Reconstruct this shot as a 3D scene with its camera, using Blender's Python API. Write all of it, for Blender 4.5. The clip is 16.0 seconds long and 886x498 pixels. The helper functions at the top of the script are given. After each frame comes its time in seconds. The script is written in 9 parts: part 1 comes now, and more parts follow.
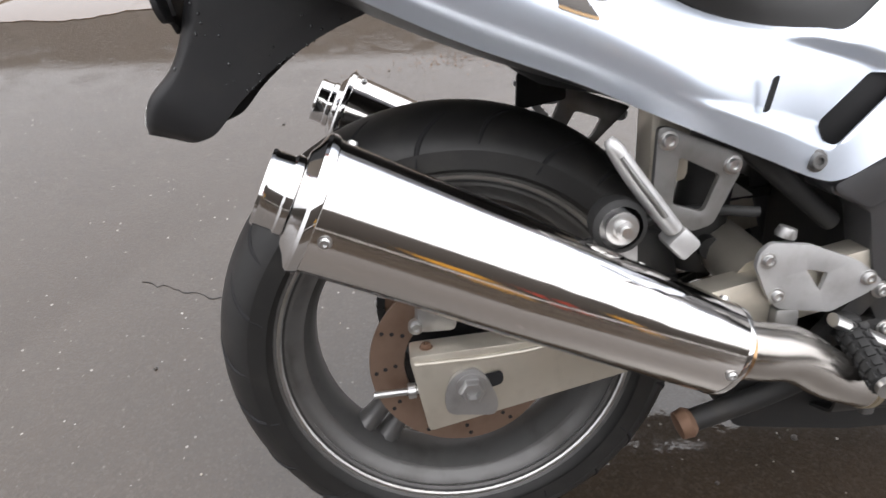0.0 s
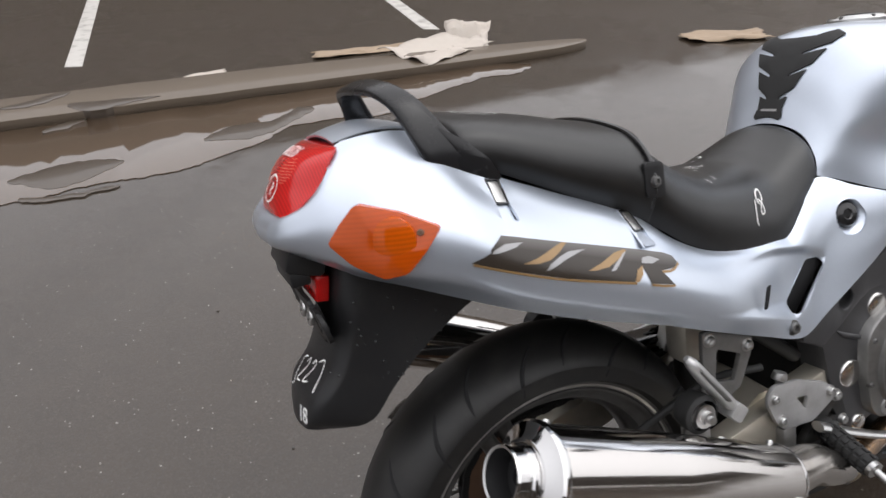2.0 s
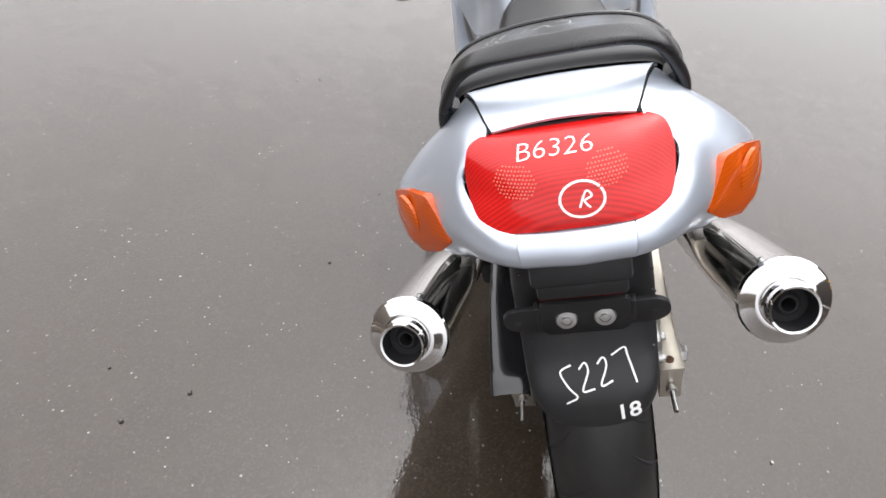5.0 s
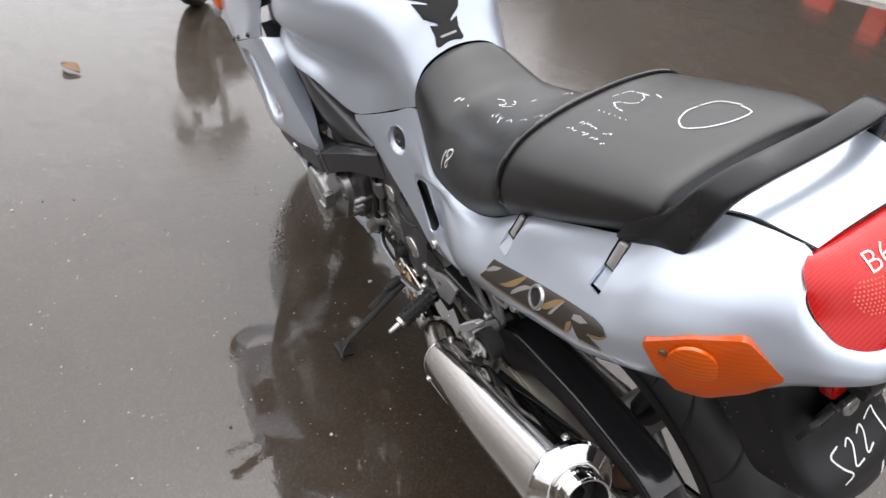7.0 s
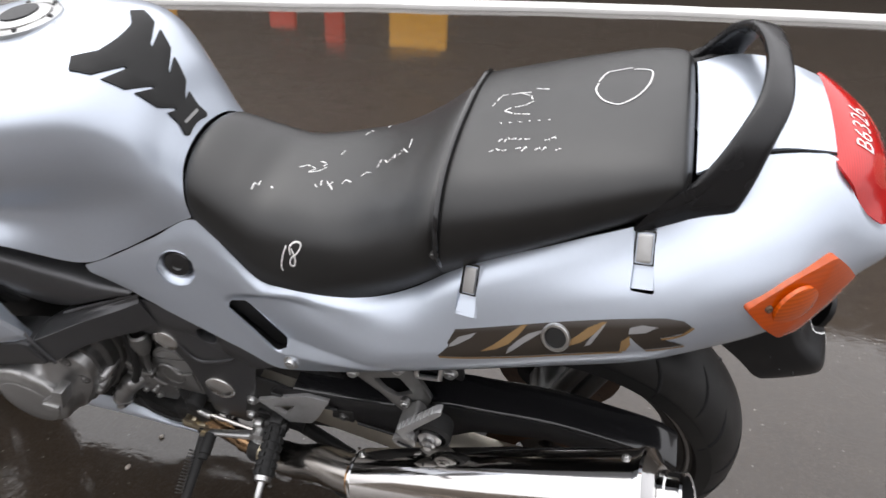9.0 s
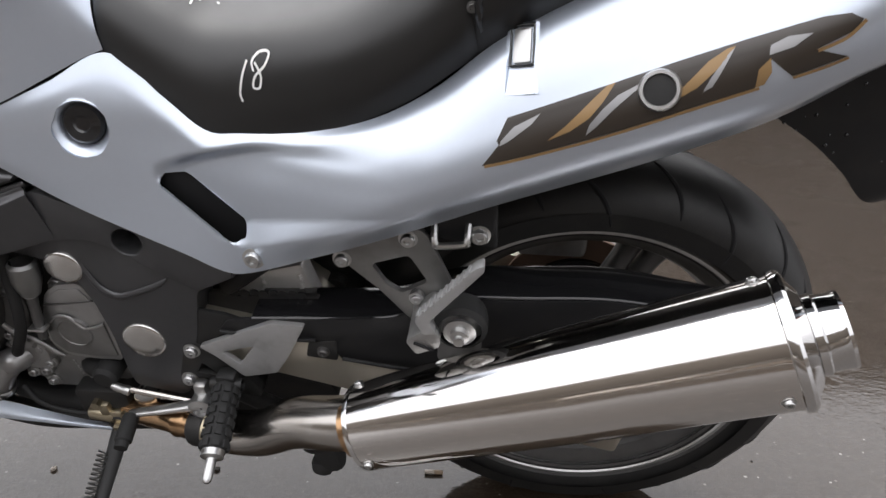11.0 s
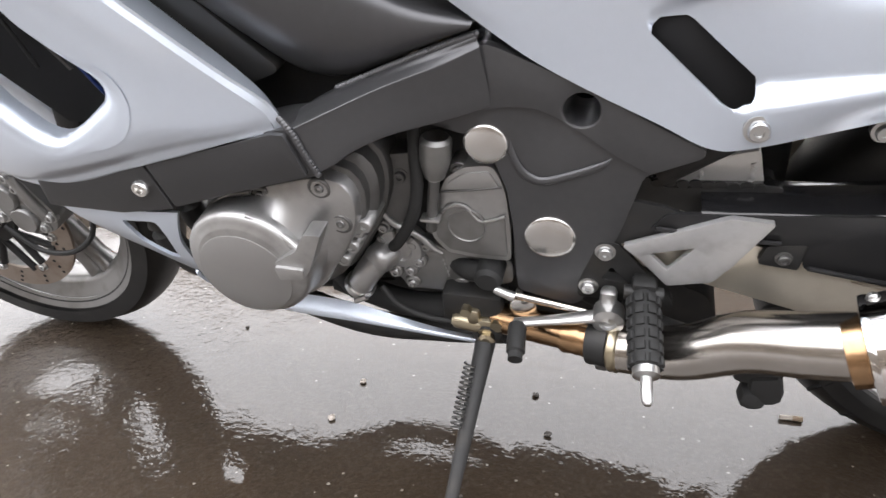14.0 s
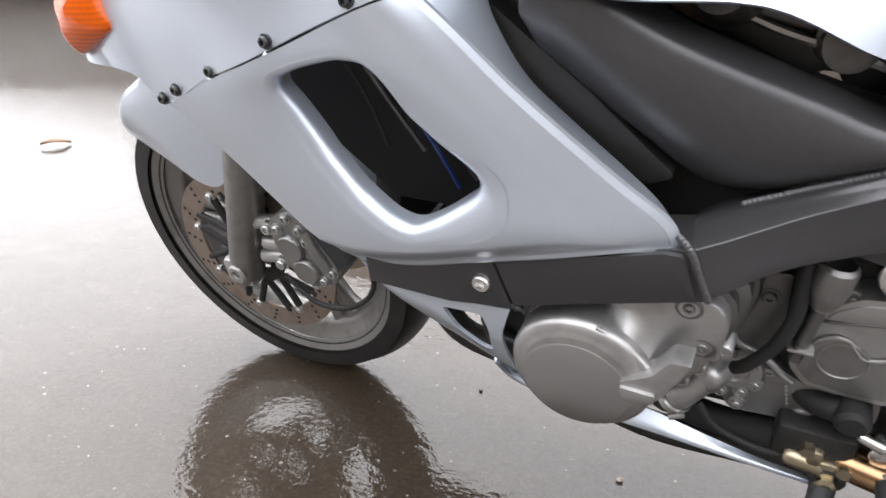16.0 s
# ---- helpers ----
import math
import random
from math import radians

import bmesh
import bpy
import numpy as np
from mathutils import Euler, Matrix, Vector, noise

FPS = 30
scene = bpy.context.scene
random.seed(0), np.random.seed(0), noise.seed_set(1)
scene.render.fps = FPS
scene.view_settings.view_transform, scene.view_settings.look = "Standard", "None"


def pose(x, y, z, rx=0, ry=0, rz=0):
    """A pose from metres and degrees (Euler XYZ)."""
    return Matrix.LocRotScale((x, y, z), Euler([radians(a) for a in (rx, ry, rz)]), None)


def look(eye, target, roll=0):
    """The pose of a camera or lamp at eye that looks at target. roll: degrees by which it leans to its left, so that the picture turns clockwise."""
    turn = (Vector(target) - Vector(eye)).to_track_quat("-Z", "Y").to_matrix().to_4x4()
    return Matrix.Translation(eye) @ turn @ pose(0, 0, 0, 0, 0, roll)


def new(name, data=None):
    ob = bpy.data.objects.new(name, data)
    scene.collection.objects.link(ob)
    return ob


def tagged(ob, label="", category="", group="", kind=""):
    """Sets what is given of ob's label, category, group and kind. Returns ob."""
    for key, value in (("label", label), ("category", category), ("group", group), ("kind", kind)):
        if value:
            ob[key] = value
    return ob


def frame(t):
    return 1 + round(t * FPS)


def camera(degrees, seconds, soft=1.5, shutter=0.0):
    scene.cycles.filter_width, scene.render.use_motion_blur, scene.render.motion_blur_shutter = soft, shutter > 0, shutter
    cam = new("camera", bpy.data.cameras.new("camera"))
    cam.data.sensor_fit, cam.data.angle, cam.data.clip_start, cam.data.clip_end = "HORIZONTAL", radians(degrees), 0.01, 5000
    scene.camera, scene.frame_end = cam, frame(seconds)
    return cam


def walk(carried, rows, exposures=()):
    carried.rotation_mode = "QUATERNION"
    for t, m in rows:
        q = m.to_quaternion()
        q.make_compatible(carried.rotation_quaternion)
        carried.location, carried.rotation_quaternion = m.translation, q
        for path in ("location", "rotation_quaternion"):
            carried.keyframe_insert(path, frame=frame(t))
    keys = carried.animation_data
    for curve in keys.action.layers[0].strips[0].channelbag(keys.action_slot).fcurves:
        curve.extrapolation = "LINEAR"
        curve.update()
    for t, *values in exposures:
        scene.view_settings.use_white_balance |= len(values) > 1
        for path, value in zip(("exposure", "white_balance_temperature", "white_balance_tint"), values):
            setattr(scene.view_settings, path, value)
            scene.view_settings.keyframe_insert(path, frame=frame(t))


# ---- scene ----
cam = camera(66.66, 16.0, soft=1.5, shutter=0.2)
PATH = [
    (0, (-0.0809, -0.5593, 0.9531), (-0.0062, 0.2214, 0.3327), -0.21),
    (0.5, (-0.1075, -0.5589, 1.0437), (0.0825, 0.2089, 0.4319), 2.68),
    (1, (-0.1970, -0.5712, 1.1238), (0.0819, 0.1906, 0.5392), 2.57),
    (1.5, (-0.3248, -0.5735, 1.2160), (0.0178, 0.1822, 0.6579), 2.40),
    (2, (-0.4374, -0.4823, 1.2439), (-0.0846, 0.2827, 0.7051), -1.39),
    (2.5, (-0.5484, -0.3124, 1.2638), (-0.1340, 0.4104, 0.7108), -3.08),
    (3, (-0.6925, -0.1982, 1.2573), (-0.1445, 0.4166, 0.6901), 1.56),
    (3.2, (-0.7668, -0.1582, 1.2623), (-0.1772, 0.4031, 0.6815), 0.98),
    (4, (-0.9015, 0.0650, 1.2551), (-0.1705, 0.4080, 0.6652), 4.04),
    (4.7, (-0.8795, 0.3019, 1.2377), (-0.1013, 0.4022, 0.6178), 6.83),
    (5.5, (-0.7797, 0.5580, 1.2013), (-0.0516, 0.4076, 0.5325), 9.58),
    (6, (-0.7110, 0.6996, 1.1723), (0.0077, 0.4470, 0.5244), 12.06),
    (6.5, (-0.5758, 0.8211, 1.1814), (0.1360, 0.4616, 0.5780), 8.32),
    (7, (-0.4771, 0.9330, 1.1689), (0.1932, 0.4456, 0.6093), 9.68),
    (7.5, (-0.4171, 1.0638, 1.1699), (0.1096, 0.4040, 0.6339), 6.41),
    (8, (-0.3197, 1.0642, 1.1445), (0.0836, 0.3214, 0.6102), 6.07),
    (8.5, (-0.1473, 1.0504, 1.1154), (0.1848, 0.2362, 0.6391), 2.29),
    (9, (-0.0386, 1.0598, 1.0804), (0.1815, 0.1952, 0.6287), 2.15),
    (9.2, (0.0021, 1.0724, 1.0307), (0.1466, 0.1678, 0.6297), 1.87),
    (10, (0.0881, 1.0582, 0.8971), (0.2103, 0.1357, 0.5311), 1.34),
    (10.8, (0.0972, 1.0005, 0.7478), (0.1952, 0.0620, 0.4167), 0.82),
    (11.5, (0.1509, 0.9555, 0.6730), (0.2265, 0.0048, 0.3721), 0.39),
    (12, (0.2282, 0.9341, 0.6530), (0.3141, -0.0050, 0.3202), 0.10),
    (12.5, (0.3058, 0.9291, 0.6338), (0.4235, 0.0054, 0.2692), 0.26),
    (13, (0.3805, 0.9319, 0.6105), (0.5416, 0.0218, 0.2286), -0.72),
    (13.5, (0.4285, 0.9377, 0.6065), (0.6342, 0.0388, 0.2194), -0.61),
    (14, (0.4743, 0.9419, 0.6081), (0.7189, 0.0522, 0.2227), -0.72),
    (14.5, (0.5321, 0.9454, 0.6088), (0.8100, 0.0666, 0.2209), -0.24),
    (15, (0.5882, 0.9474, 0.6166), (0.9077, 0.0816, 0.2315), 0.58),
    (15.5, (0.6498, 0.9349, 0.6333), (1.0179, 0.0842, 0.2580), 0.54),
    (16, (0.7111, 0.9212, 0.6632), (1.1372, 0.0925, 0.3004), 0.91),
]
walk(cam, [(t, look(eye, target, roll)) for t, eye, target, roll in PATH],
     [(0, 1.25), (0.5, 0.92), (1.0, 0.75), (2.0, 0.45), (3.2, 0.14), (5.5, 1.27), (6.0, 1.02), (7.4, 1.05), (8.0, 0.82), (8.4, 0.70), (9.0, 0.80), (11.5, 1.02), (12.5, 1.62), (13.4, 1.88), (14.4, 2.12), (15.2, 2.08), (16, 1.82)])

# ---- world and light: a bright overcast sky ----
world = bpy.data.worlds.new("overcast_sky")
scene.world = world
world.use_nodes = True
wn, wl = world.node_tree.nodes, world.node_tree.links
sky = wn.new("ShaderNodeTexSky")
sky.sky_type, sky.sun_disc = "NISHITA", False
sky.sun_elevation, sky.sun_rotation = radians(69), radians(110)
sky.air_density, sky.dust_density, sky.ozone_density = 1.0, 6.0, 1.0
grey = wn.new("ShaderNodeHueSaturation")
grey.inputs["Saturation"].default_value = 0.18
clouds = wn.new("ShaderNodeMixRGB")
clouds.inputs[0].default_value = 0.72
clouds.inputs[2].default_value = (8.80, 8.70, 9.08, 1)
wl.new(sky.outputs[0], grey.inputs["Color"])
wl.new(grey.outputs[0], clouds.inputs[1])
wl.new(clouds.outputs[0], wn["Background"].inputs[0])
# thin bright cloud, brightest round the veiled sun
SUN_WAY = Vector((0.34, -0.12, 0.93)).normalized()
wtc = wn.new("ShaderNodeTexCoord")
wdot = wn.new("ShaderNodeVectorMath")
wdot.operation = "DOT_PRODUCT"
wdot.inputs[1].default_value = SUN_WAY
wmap = wn.new("ShaderNodeMapRange")
wmap.interpolation_type = "SMOOTHSTEP"
wmap.inputs["From Min"].default_value, wmap.inputs["From Max"].default_value = -0.7, 1.0
wmap.inputs["To Min"].default_value, wmap.inputs["To Max"].default_value = 0.92, 1.14
wmul = wn.new("ShaderNodeVectorMath")
wmul.operation = "SCALE"
wl.new(wtc.outputs["Generated"], wdot.inputs[0])
wl.new(wdot.outputs["Value"], wmap.inputs["Value"])
wl.new(clouds.outputs[0], wmul.inputs[0])
# an overcast sky is dimmer towards the horizon
wsep = wn.new("ShaderNodeSeparateXYZ")
whor = wn.new("ShaderNodeMapRange")
whor.inputs["From Min"].default_value, whor.inputs["From Max"].default_value = 0.0, 1.0
whor.inputs["To Min"].default_value, whor.inputs["To Max"].default_value = 0.64, 1.28
wboth = wn.new("ShaderNodeMath")
wboth.operation = "MULTIPLY"
wl.new(wtc.outputs["Generated"], wsep.inputs[0])
wl.new(wsep.outputs["Z"], whor.inputs["Value"])
wl.new(wmap.outputs[0], wboth.inputs[0])
wl.new(whor.outputs[0], wboth.inputs[1])
wl.new(wboth.outputs[0], wmul.inputs["Scale"])
wl.new(wmul.outputs[0], wn["Background"].inputs[0])
wn["Background"].inputs[1].default_value = 0.12
sun = new("sun", bpy.data.lights.new("sun", "SUN"))
sun.data.energy, sun.data.angle, sun.data.color = 0.36, radians(140), (1.0, 0.98, 0.95)
sun.matrix_world = look(SUN_WAY * 9, (0, 0, 0))

# ---- materials ----
def mat(name, base, rough=0.5, metal=0.0, var=0.15, scale=40.0, bump=0.0, bscale=None, coat=0.0, dirt=0.0, dirt_col=(0.16, 0.13, 0.1), spec=0.5, rvar=0.1):
    m = bpy.data.materials.new(name)
    m.use_nodes = True
    nt = m.node_tree
    p = nt.nodes["Principled BSDF"]
    tc = nt.nodes.new("ShaderNodeTexCoord")
    n1 = nt.nodes.new("ShaderNodeTexNoise")
    n1.inputs["Scale"].default_value, n1.inputs["Detail"].default_value = scale, 6
    n2 = nt.nodes.new("ShaderNodeTexNoise")
    n2.inputs["Scale"].default_value, n2.inputs["Detail"].default_value = scale / 7, 4
    nt.links.new(tc.outputs["Object"], n1.inputs["Vector"])
    nt.links.new(tc.outputs["Object"], n2.inputs["Vector"])
    ramp = nt.nodes.new("ShaderNodeMixRGB")
    ramp.inputs[1].default_value = (*[c * (1 - var) for c in base], 1)
    ramp.inputs[2].default_value = (*[min(1, c * (1 + var)) for c in base], 1)
    mul = nt.nodes.new("ShaderNodeMath")
    mul.operation = "MULTIPLY_ADD"
    mul.inputs[1].default_value = 0.5
    nt.links.new(n1.outputs["Fac"], mul.inputs[0])
    half = nt.nodes.new("ShaderNodeMath")
    half.operation = "MULTIPLY"
    half.inputs[1].default_value = 0.5
    nt.links.new(n2.outputs["Fac"], half.inputs[0])
    nt.links.new(half.outputs[0], mul.inputs[2])
    nt.links.new(mul.outputs[0], ramp.inputs[0])
    col = ramp.outputs[0]
    if dirt:
        n3 = nt.nodes.new("ShaderNodeTexNoise")
        n3.inputs["Scale"].default_value, n3.inputs["Detail"].default_value = scale / 2.5, 8
        nt.links.new(tc.outputs["Object"], n3.inputs["Vector"])
        cr = nt.nodes.new("ShaderNodeValToRGB")
        cr.color_ramp.elements[0].position, cr.color_ramp.elements[1].position = 0.5, 0.72
        cr.color_ramp.elements[1].color = (dirt, dirt, dirt, 1)
        nt.links.new(n3.outputs["Fac"], cr.inputs[0])
        mx = nt.nodes.new("ShaderNodeMixRGB")
        mx.inputs[2].default_value = (*dirt_col, 1)
        nt.links.new(cr.outputs[0], mx.inputs[0])
        nt.links.new(col, mx.inputs[1])
        col = mx.outputs[0]
    nt.links.new(col, p.inputs["Base Color"])
    rr = nt.nodes.new("ShaderNodeMapRange")
    rr.inputs["To Min"].default_value, rr.inputs["To Max"].default_value = max(0.01, rough * (1 - rvar)), min(1, rough * (1 + rvar))
    nt.links.new(mul.outputs[0], rr.inputs["Value"])
    nt.links.new(rr.outputs[0], p.inputs["Roughness"])
    p.inputs["Metallic"].default_value = metal
    p.inputs["Specular IOR Level"].default_value = spec
    p.inputs["Coat Weight"].default_value = coat
    p.inputs["Coat Roughness"].default_value = 0.06
    if bump:
        nb = nt.nodes.new("ShaderNodeTexNoise")
        nb.inputs["Scale"].default_value, nb.inputs["Detail"].default_value = bscale or scale * 6, 4
        nt.links.new(tc.outputs["Object"], nb.inputs["Vector"])
        b = nt.nodes.new("ShaderNodeBump")
        b.inputs["Strength"].default_value, b.inputs["Distance"].default_value = bump, 0.0009
        nt.links.new(nb.outputs["Fac"], b.inputs["Height"])
        nt.links.new(b.outputs[0], p.inputs["Normal"])
    return m

PAINT = mat("silver_paint", (0.585, 0.642, 0.728), 0.34, 0.72, 0.04, 900, coat=0.55)
PLASTIC = mat("black_plastic", (0.016, 0.016, 0.017), 0.42, 0, 0.25, 60, 0.15, 900, dirt=0.25, dirt_col=(0.045, 0.041, 0.037), spec=0.3)
RAIL = mat("satin_black", (0.012, 0.012, 0.013), 0.27, 0, 0.2, 40, spec=0.4)
GLOSS = mat("black_gloss", (0.012, 0.012, 0.013), 0.16, 0, 0.2, 40, coat=0.4)
MATTE = mat("black_rubber", (0.014, 0.014, 0.014), 0.7, 0, 0.3, 80, 0.3, 500)
# near-black base colour carries the shade of holes, gaps and hollows
VOID = mat("hollow_shade_black", (0.006, 0.006, 0.007), 0.8, 0, 0.3, 30)
VINYL = mat("seat_vinyl", (0.009, 0.0089, 0.0088), 0.36, 0, 0.18, 50, 0.22, 1400, dirt=0.12, dirt_col=(0.04, 0.038, 0.036), rvar=0.2, spec=0.62)
TYRE = mat("tyre_rubber", (0.0135, 0.0132, 0.013), 0.45, 0, 0.3, 70, 0.25, 600, dirt=0.4, dirt_col=(0.036, 0.034, 0.031), spec=0.40)
RIM = mat("rim_silver", (0.25, 0.245, 0.24), 0.36, 0.75, 0.15, 60, 0.05, 700, dirt=0.5, dirt_col=(0.1, 0.09, 0.075))
# darker copy of rim_silver: the rear rim's shade put into its base colour
RIM_D = mat("rim_shaded", (0.125, 0.123, 0.121), 0.36, 0.6, 0.2, 60, 0.05, 700, dirt=0.4, dirt_col=(0.04, 0.036, 0.03))
CHROME = mat("polished_steel", (0.76, 0.735, 0.71), 0.085, 1.0, 0.03, 40, rvar=0.4)
CAP = mat("chromed_end", (0.70, 0.695, 0.69), 0.075, 1.0, 0.03, 40, rvar=0.3)
STEEL = mat("steel_pipe", (0.50, 0.475, 0.445), 0.2, 1.0, 0.15, 30, 0.05, 300, dirt=0.35, dirt_col=(0.2, 0.15, 0.1))
BRONZE = mat("heated_pipe", (0.46, 0.29, 0.16), 0.24, 1.0, 0.3, 60, 0.1, 300, dirt=0.5, dirt_col=(0.14, 0.09, 0.06))
RUSTY = mat("rusty_steel", (0.17, 0.10, 0.065), 0.62, 0.4, 0.35, 70, 0.3, 400)
DISC = mat("brake_disc", (0.30, 0.25, 0.21), 0.42, 0.8, 0.2, 60, 0.1, 500, dirt=0.6, dirt_col=(0.15, 0.09, 0.055))
DISC_R = mat("rusted_disc", (0.20, 0.135, 0.10), 0.5, 0.6, 0.3, 50, 0.15, 500, dirt=0.6, dirt_col=(0.12, 0.07, 0.045))
CAST = mat("cast_aluminium", (0.42, 0.417, 0.412), 0.40, 0.85, 0.12, 90, 0.12, 900, dirt=0.3, dirt_col=(0.12, 0.11, 0.1))
CAST_D = mat("dull_engine_grey", (0.15, 0.148, 0.145), 0.45, 0.75, 0.2, 80, 0.15, 800, dirt=0.4, dirt_col=(0.05, 0.045, 0.04))
CAST_M = mat("grey_engine_casting", (0.25, 0.247, 0.242), 0.42, 0.8, 0.15, 85, 0.13, 850, dirt=0.3, dirt_col=(0.08, 0.072, 0.065))
CAST_C = mat("smooth_cast_aluminium", (0.36, 0.357, 0.352), 0.36, 0.85, 0.08, 60, 0.06, 1200)
BRIGHT = mat("bright_aluminium", (0.55, 0.55, 0.545), 0.3, 0.95, 0.1, 80, 0.05, 800, dirt=0.2)
FRAME = mat("frame_dark_grey", (0.090, 0.090, 0.094), 0.34, 0.6, 0.15, 120, 0.12, 1100)
FRAME_D = mat("frame_front_black", (0.055, 0.055, 0.057), 0.42, 0.5, 0.15, 120, 0.15, 1000)
SWING = mat("champagne_aluminium", (0.61, 0.57, 0.49), 0.40, 0.78, 0.1, 60, 0.06, 700, dirt=0.2, dirt_col=(0.2, 0.16, 0.12))
RAW = mat("raw_welded_aluminium", (0.80, 0.79, 0.765), 0.48, 0.45, 0.12, 80, 0.1, 700, dirt=0.15)
ENGINE = mat("engine_black", (0.018, 0.018, 0.018), 0.55, 0.2, 0.3, 50, 0.2, 400, dirt=0.35, dirt_col=(0.06, 0.05, 0.04))
PLUG = mat("scuffed_chrome", (0.74, 0.73, 0.71), 0.22, 1.0, 0.2, 120, 0.12, 260, dirt=0.25, dirt_col=(0.22, 0.19, 0.16))
BRUSHED = mat("scraped_steel", (0.72, 0.70, 0.68), 0.55, 0.6, 0.3, 300, 0.3, 900)
PEG = mat("dull_aluminium", (0.44, 0.44, 0.44), 0.42, 0.55, 0.12, 120, 0.1, 700, dirt=0.2)
BRASS = mat("yellow_zinc", (0.46, 0.40, 0.29), 0.35, 1.0, 0.2, 90)
CHALK = mat("faint_chalk", (0.72, 0.72, 0.71), 0.8, 0, 0.3, 500)
WHITE = mat("white_marker", (0.82, 0.82, 0.80), 0.6, 0, 0.1, 200)
DEC_D = mat("decal_dark", (0.030, 0.023, 0.017), 0.35, 0.0, 0.3, 60, coat=0.1)
dn, dl = DEC_D.node_tree.nodes, DEC_D.node_tree.links
dtc, dsep, dmap, dmix = dn.new("ShaderNodeTexCoord"), dn.new("ShaderNodeVectorMath"), dn.new("ShaderNodeMapRange"), dn.new("ShaderNodeMixRGB")
dsep.operation = "DOT_PRODUCT"
dsep.inputs[1].default_value = (0.361, 0.0, 0.933)
dmap.inputs["From Min"].default_value, dmap.inputs["From Max"].default_value = 0.731, 0.753
dl.new(dtc.outputs["Object"], dsep.inputs[0])
dl.new(dsep.outputs["Value"], dmap.inputs["Value"])
dl.new(dmap.outputs[0], dmix.inputs[0])
dmix.inputs[1].default_value, dmix.inputs[2].default_value = (0.030, 0.023, 0.017, 1), (0.20, 0.19, 0.185, 1)
dl.new(dmix.outputs[0], dn["Principled BSDF"].inputs["Base Color"])
DEC_G = mat("decal_gold", (0.30, 0.19, 0.085), 0.4, 0.3, 0.2, 60, coat=0.4)
DEC_S = mat("decal_silver", (0.34, 0.34, 0.345), 0.35, 0.4, 0.1, 60, coat=0.4)
WIRE_B = mat("blue_wire", (0.015, 0.04, 0.18), 0.4, 0, 0.2, 90)
CARD = mat("wet_cardboard", (0.30, 0.225, 0.155), 0.7, 0, 0.25, 18, 0.4, 60)
PAPER = mat("wet_paper", (0.46, 0.41, 0.36), 0.6, 0, 0.15, 14, 0.3, 40)
LEAF = mat("dead_leaf", (0.15, 0.080, 0.035), 0.6, 0, 0.3, 60)
STONE = mat("pebble", (0.07, 0.062, 0.055), 0.5, 0, 0.3, 200)
WALL = mat("dark_wall", (0.055, 0.046, 0.038), 0.85, 0, 0.35, 0.9, 0.2, 8)
YELLOW = mat("yellow_metal", (0.75, 0.36, 0.02), 0.4, 0, 0.15, 8)
RED = mat("red_metal", (0.55, 0.05, 0.02), 0.4, 0, 0.15, 8)
KERB = mat("pale_kerb", (0.75, 0.74, 0.72), 0.8, 0, 0.15, 6, 0.3, 30)


def lens_mat(name, col, ribs, direction, contrast=0.6):
    """Moulded lamp glass: a coloured, partly clear plastic with fine ribs."""
    m = bpy.data.materials.new(name)
    m.use_nodes = True
    nt = m.node_tree
    p = nt.nodes["Principled BSDF"]
    p.inputs["Base Color"].default_value = (*col, 1)
    p.inputs["Roughness"].default_value = 0.12
    p.inputs["Specular IOR Level"].default_value = 0.35
    p.inputs["Coat Weight"].default_value = 0.28
    p.inputs["Coat Roughness"].default_value = 0.04
    tc = nt.nodes.new("ShaderNodeTexCoord")
    mp = nt.nodes.new("ShaderNodeMapping")
    mp.inputs["Rotation"].default_value = direction
    wv = nt.nodes.new("ShaderNodeTexWave")
    wv.inputs["Scale"].default_value = ribs
    vo = nt.nodes.new("ShaderNodeTexVoronoi")
    vo.inputs["Scale"].default_value = ribs * 3.2
    mx = nt.nodes.new("ShaderNodeMath")
    mx.operation = "MULTIPLY_ADD"
    mx.inputs[1].default_value = 0.25
    nt.links.new(tc.outputs["Object"], mp.inputs["Vector"])
    nt.links.new(mp.outputs[0], wv.inputs["Vector"])
    nt.links.new(mp.outputs[0], vo.inputs["Vector"])
    nt.links.new(vo.outputs["Distance"], mx.inputs[0])
    nt.links.new(wv.outputs["Fac"], mx.inputs[2])
    cr = nt.nodes.new("ShaderNodeMixRGB")
    cr.inputs[1].default_value = (*[c * (1 - 0.5 * contrast) for c in col], 1)
    cr.inputs[2].default_value = (*[min(1, c * (1 + 0.45 * contrast)) for c in col], 1)
    nt.links.new(mx.outputs[0], cr.inputs[0])
    nt.links.new(cr.outputs[0], p.inputs["Base Color"])
    b = nt.nodes.new("ShaderNodeBump")
    b.inputs["Strength"].default_value, b.inputs["Distance"].default_value = 0.18 * contrast, 0.0008
    nt.links.new(mx.outputs[0], b.inputs["Height"])
    nt.links.new(b.outputs[0], p.inputs["Normal"])
    return m


RED_LENS = lens_mat("red_lens", (0.48, 0.010, 0.009), 110, (0, 0, 0), 0.4)
AMBER = lens_mat("amber_lens", (0.46, 0.064, 0.001), 60, (0, radians(90), 0), 0.14)
AMBER_IN = lens_mat("amber_ribbed_lens", (0.55, 0.085, 0.0012), 60, (0, radians(90), 0), 0.3)


